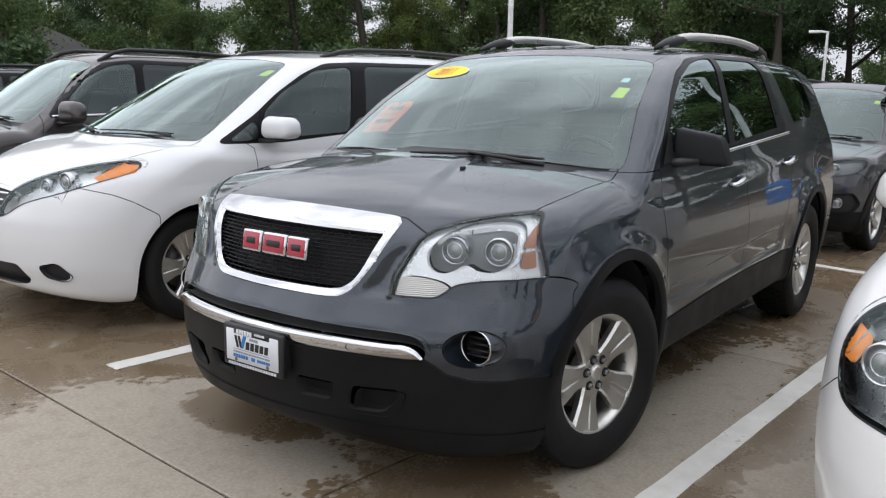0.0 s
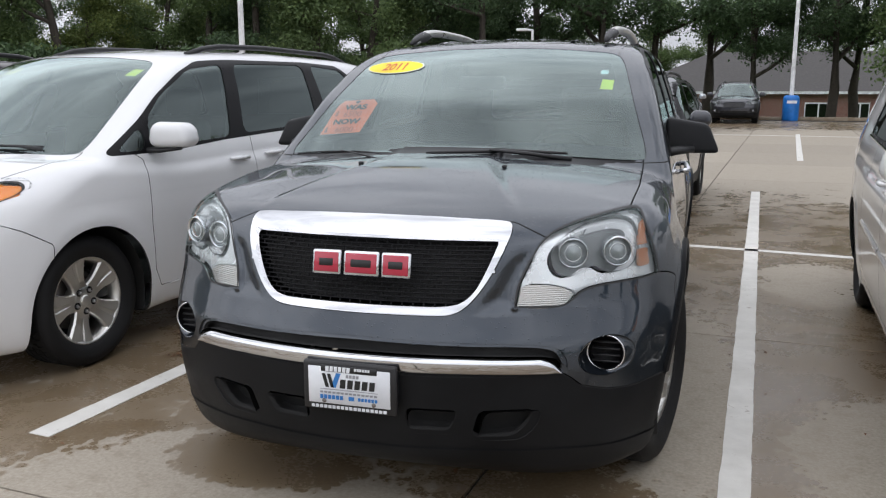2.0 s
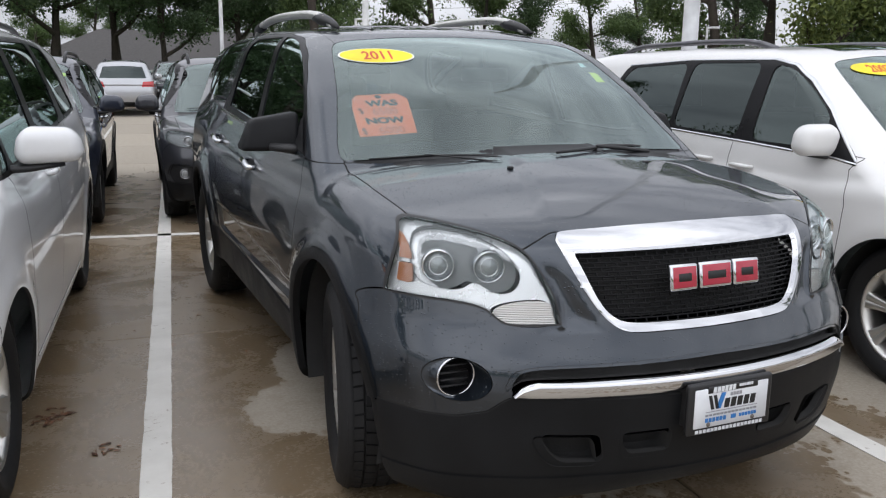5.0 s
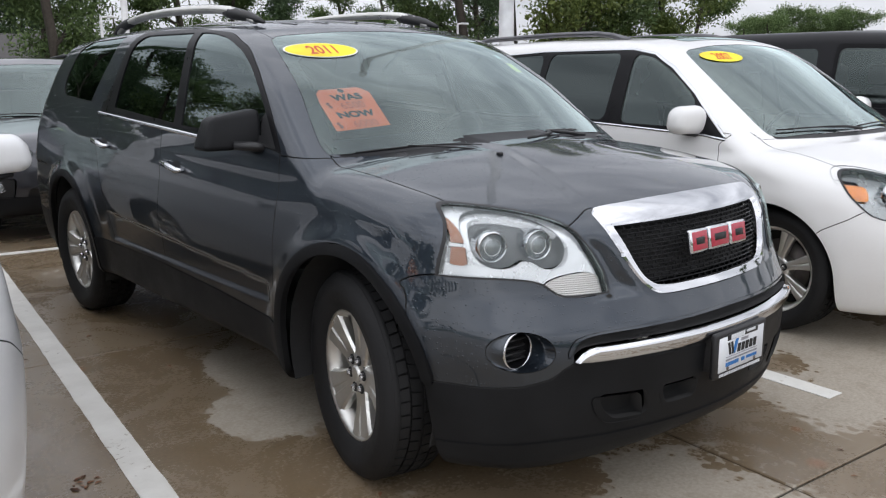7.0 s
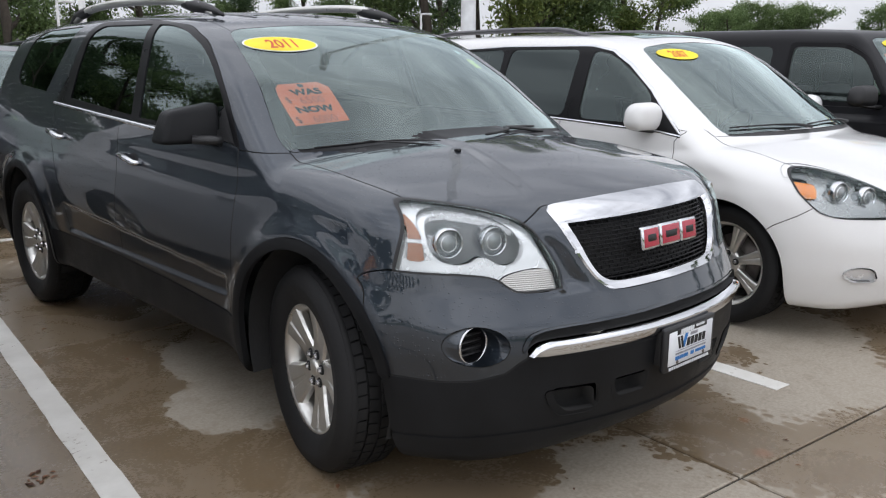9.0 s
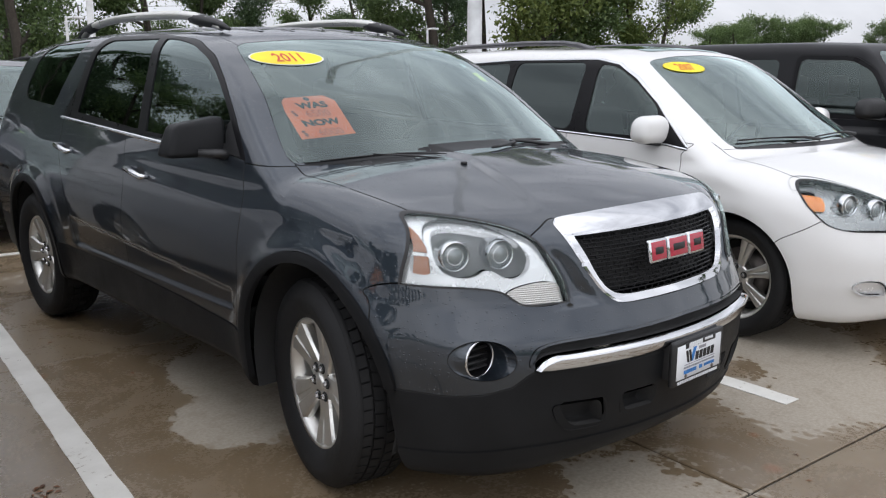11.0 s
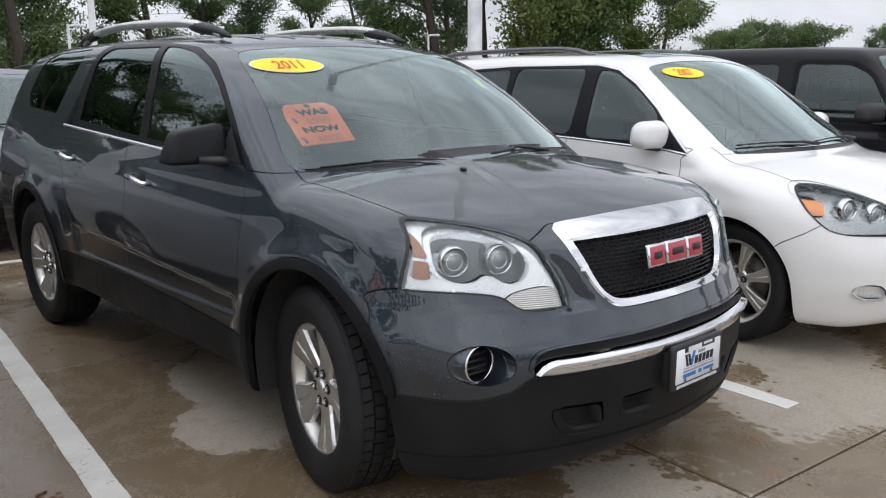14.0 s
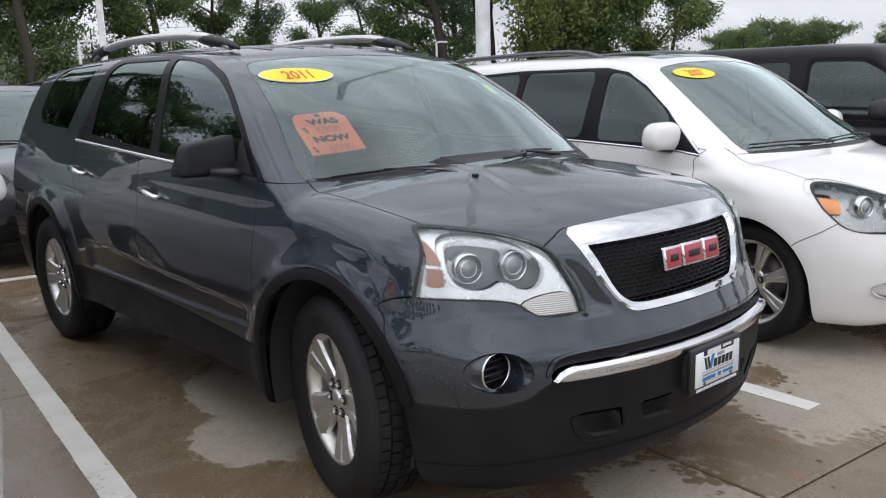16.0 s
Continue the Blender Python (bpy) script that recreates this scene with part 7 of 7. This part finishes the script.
def tree_parts(seed, height, spread, low, leaves, size):
    """Trunk and limbs, and the leaf sprays at their ends."""
    rng = random.Random(seed)
    wood, tips = [], []

    def limb(p, d, length, r, depth):
        pts, rs = [p], [r]
        n = 4
        for i in range(n):
            d = (d + Vector((rng.uniform(-1, 1), rng.uniform(-1, 1), rng.uniform(-0.4, 0.7))) * 0.16).normalized()
            p = p + d * length / n
            pts.append(p)
            rs.append(r * (1 - 0.62 * (i + 1) / n))
        wood.append(tube(pts, rs, 7 if depth == 0 else 5, False))
        if depth >= 1:
            tips.extend(pts[2:])
        if depth < 2:
            for i in range(3 if depth else 9):
                t = rng.uniform(0.35, 1.0) if depth else low + (1 - low) * (i + rng.random()) / 9
                k = min(n - 1, int(t * n))
                q = pts[k].lerp(pts[k + 1], t * n - k)
                a = rng.uniform(0, 2 * math.pi)
                out = Vector((math.cos(a), math.sin(a), rng.uniform(0.15, 0.9))).normalized()
                far = spread * (1.0 - 0.45 * t if depth == 0 else 0.45) * rng.uniform(0.7, 1.2)
                limb(q, out, far, rs[k] * 0.5, depth + 1)

    limb(Vector((0, 0, -0.3)), Vector((0, 0, 1)), height * 0.93, height * 0.021, 0)
    nr = np.random.RandomState(seed)
    c = np.array([tuple(t) for t in tips])
    pick = c[nr.randint(0, len(c), leaves)]
    p = pick + nr.normal(0, 1, (leaves, 3)) * np.array([0.62, 0.62, 0.42]) * spread * 0.17
    u = nr.normal(0, 1, (leaves, 3))
    u /= np.linalg.norm(u, axis=1)[:, None]
    w = np.cross(u, nr.normal(0, 1, (leaves, 3)))
    w /= np.linalg.norm(w, axis=1)[:, None]
    s = size * nr.uniform(0.6, 1.4, leaves)[:, None]
    nrm = np.cross(u, w) * 0.18
    v = np.stack([p - u * s, p + w * s * 0.5 + nrm * s, p + u * s, p - w * s * 0.5 + nrm * s], 1).reshape(-1, 3)
    f = np.arange(leaves * 4).reshape(-1, 4)
    return merge(*wood), (v, f)


KINDS = []
for i, (hh, sp, low, n, size, lm) in enumerate(((17, 5.0, 0.16, 27000, 0.115, 0), (15, 5.2, 0.12, 27000, 0.115, 1), (19, 5.6, 0.32, 30000, 0.115, 0), (13, 4.6, 0.10, 22000, 0.115, 2), (9, 3.6, 0.08, 14000, 0.10, 1))):
    wood, crown = tree_parts(11 + i, hh, sp, low, n, size)
    t = thing("tree", pose(0, -300 - 20 * i, -6), "broad-leaved tree with a dark trunk and green crown", "tree", "trees round the lot")
    part("trunk", wood, BARK, t)
    part("crown", crown, LEAVES[lm], t, "green leaf crown", None, False)
    KINDS.append(t)
trees = random.Random(5)
spots = []
for phi in np.arange(-88, 23, 3.3):
    for d in ((52, 70) if phi < -45 else (46, 58, 72) if phi < -9 else (54, 116)):
        if (phi > -9 and d < 60 and trees.random() < 0.1) or abs(phi + 60.5) < 3.4 or 16.5 < phi < 21.0:
            continue
        spots.append((phi + trees.uniform(-1.4, 1.4), d + trees.uniform(-4, 5), (2 if d < 60 else trees.choice((0, 1))) if phi > -9 else trees.choice((0, 0, 1, 2, 2) if phi > -30 else (1, 3, 1, 4, 0)), trees.uniform(0.85, 1.2) * (0.72 if -60 < phi < -9 else 0.88)))
spots += [(13.4, 40, 1, 0.85), (22.0, 47, 1, 0.8), (25, 60, 1, 0.75), (28.5, 62, 0, 0.7), (33, 55, 1, 0.62), (36, 70, 2, 0.62), (40.5, 44, 1, 0.95), (44, 46, 2, 0.9), (47.5, 42, 3, 1.05), (50.5, 46, 1, 0.9), (54, 48, 3, 0.85), (56, 52, 4, 0.9), (42, 66, 0, 0.9), (49, 68, 0, 0.8)]
spots += [(a, 125 + trees.uniform(-6, 6), 4, 1.08 + trees.uniform(-0.08, 0.12)) for a in (59.4, 60.2, 61.0, 61.8, 62.6, 63.4, 64.2, 65.0, 65.7, 69.5, 70.5, 73, 76, 79)]
spots += [(a, 98, 1, 1.1) for a in (-66, -63, -60.5, -58, -55.5)] + [(-63.6, 70, 3, 0.6), (-57.2, 76, 0, 1.0), (-54.6, 80, 0, 1.1), (-52.0, 84, 1, 1.1)]
# added, not known to stand there: beyond and behind the camera, seen only as mirror images
spots += [(a, 75 + trees.uniform(-5, 5), 4, trees.uniform(0.46, 0.54)) for a in np.arange(-158, -90, 2.4)]
spots += [(a, 46 + trees.uniform(-5, 8), trees.choice((0, 1, 4)), trees.uniform(0.36, 0.5)) for a in np.arange(84, 150, 9)]
spots += [(a, 80 + trees.uniform(-4, 4), 4, trees.uniform(0.46, 0.54)) for a in np.arange(158, 202, 2.6)]
used = set()
for phi, d, k, s in spots:
    x, y = d * math.sin(radians(phi)), d * math.cos(radians(phi))
    m = pose(x, y, ground_z(y) - 0.05, 0, 0, trees.uniform(0, 360)) @ Matrix.Diagonal((s, s, s * trees.uniform(0.92, 1.1), 1))
    if k not in used:
        used.add(k)
        KINDS[k].matrix_basis = m
    else:
        o = copy_thing(KINDS[k], pose(0, 0, 0))
        o.matrix_basis = m
# shrubs of the hedge line under the far trees
hedge_v, hedge_f = tree_parts(77, 3.0, 2.6, 0.05, 5000, 0.14)
bush = thing("shrub", pose(-20, 50, -1), "low green shrub at the wood's edge", "shrub", "shrubs at the edge of the wood")
part("stem", hedge_v, BARK, bush)
part("crown", hedge_f, LEAVES[0], bush, "", None, False)
for i in range(26):
    a = -84 + i * 4.0 + trees.uniform(-1, 1)
    if a > -10 or abs(a + 60.5) < 3.4:
        continue
    d = trees.uniform(42, 54)
    copy_thing(bush, pose(d * math.sin(radians(a)), d * math.cos(radians(a)), -0.4, 0, 0, trees.uniform(0, 360)) @ pose(0, 0, 0))
line_poles = []
for x, y in ((95, -20), (72, 60), (49, 140)):
    p = thing("utility_pole", pose(x, y, -0.1), "weathered wooden utility pole with a thin overhead wire", "utility pole", "utility poles")
    part("post", lathe([(0.16, 0.0), (0.11, 11.0), (0.0001, 11.0)], 12, "z"), BARK, p)
    line_poles.append(p)
part("wire", tube([(0, 0, 10.7), (-11.5, 40, 9.9), (-23, 80, 10.7), (-34.5, 120, 9.9), (-46, 160, 10.7)], 0.025, 5), TRIM, line_poles[0])


# ---- dead leaves on the concrete ----
DEAD = Mat("dead_leaf", (0.14, 0.055, 0.025), 0.8)
DEAD.color(DEAD.mix(DEAD.node("NewGeometry").outputs["Random Per Island"], (0.05, 0.022, 0.012), (0.20, 0.085, 0.035)))
DEAD = DEAD.m
lv, lf = [], []
fall = random.Random(9)
for cx, cy, r, n in ((-1.93, 2.06, 0.10, 40), (-1.72, 1.62, 0.06, 14), (1.32, 1.65, 0.5, 5), (0.4, -0.05, 0.8, 6), (-1.2, 0.2, 0.8, 7), (1.7, 2.6, 0.8, 6), (-1.3, 3.0, 0.6, 6)):
    for _ in range(n):
        a, d = fall.uniform(0, 6.3), r * math.sqrt(fall.random())
        x, y, s, t = cx + d * math.cos(a), cy + d * math.sin(a), fall.uniform(0.010, 0.024), fall.uniform(0, 6.3)
        k = len(lv)
        for j, (u, w, z) in enumerate(((-1, 0, 0), (0, 0.45, 0.25), (1, 0, 0.05), (0, -0.45, 0.25))):
            lv.append((x + s * (u * math.cos(t) - w * math.sin(t)), y + s * (u * math.sin(t) + w * math.cos(t)), 0.001 + s * z))
        lf.append((k, k + 1, k + 2, k + 3))
tagged(part("dead_leaves", (lv, lf), DEAD, None, "", None, False), "brown dead leaves scattered on the concrete", "leaves", kind="stuff")

# ---- concrete slabs ----
SLAB = 3.06


def slab_data():
    h, e, c = SLAB / 2 - 0.006, SLAB / 2 - 0.003, 0.005
    v = [(-h + c, -h + c, 0), (h - c, -h + c, 0), (h - c, h - c, 0), (-h + c, h - c, 0), (-h, -h, -c), (h, -h, -c), (h, h, -c), (-h, h, -c), (-h, -h, -0.05), (h, -h, -0.05), (h, h, -0.05), (-h, h, -0.05)]
    f = [(0, 1, 2, 3)] + [(i, i + 4, (i + 1) % 4 + 4, (i + 1) % 4) for i in range(4)] + [(i + 4, i + 8, (i + 1) % 4 + 8, (i + 1) % 4 + 4) for i in range(4)]
    return v, f


turn = pose(0.21, -0.13, 0, 0, 0, -5.2)
rest = []
first_slab, count = None, 0
for j in range(-4, 15):
    for i in range(-9, 10):
        at = turn @ pose((i + 0.5) * SLAB, (j + 0.5) * SLAB, 0)
        if not (-22 < at.translation.x < 26 and -14 < at.translation.y < 36.4):
            continue
        if count < 290 and j < 14 and abs(i + 0.5) < 8:
            count += 1
            if first_slab is None:
                first_slab = part("slab", slab_data(), CONCRETE, pavement, "", at, False)
            else:
                o = new("slab", first_slab.data)
                o.parent, o.matrix_basis = pavement, at
        else:
            rest.append(moved(slab_data(), at))
if rest:
    tagged(part("slabs", merge(*rest), CONCRETE, pavement, "", None, False), kind="stuff")
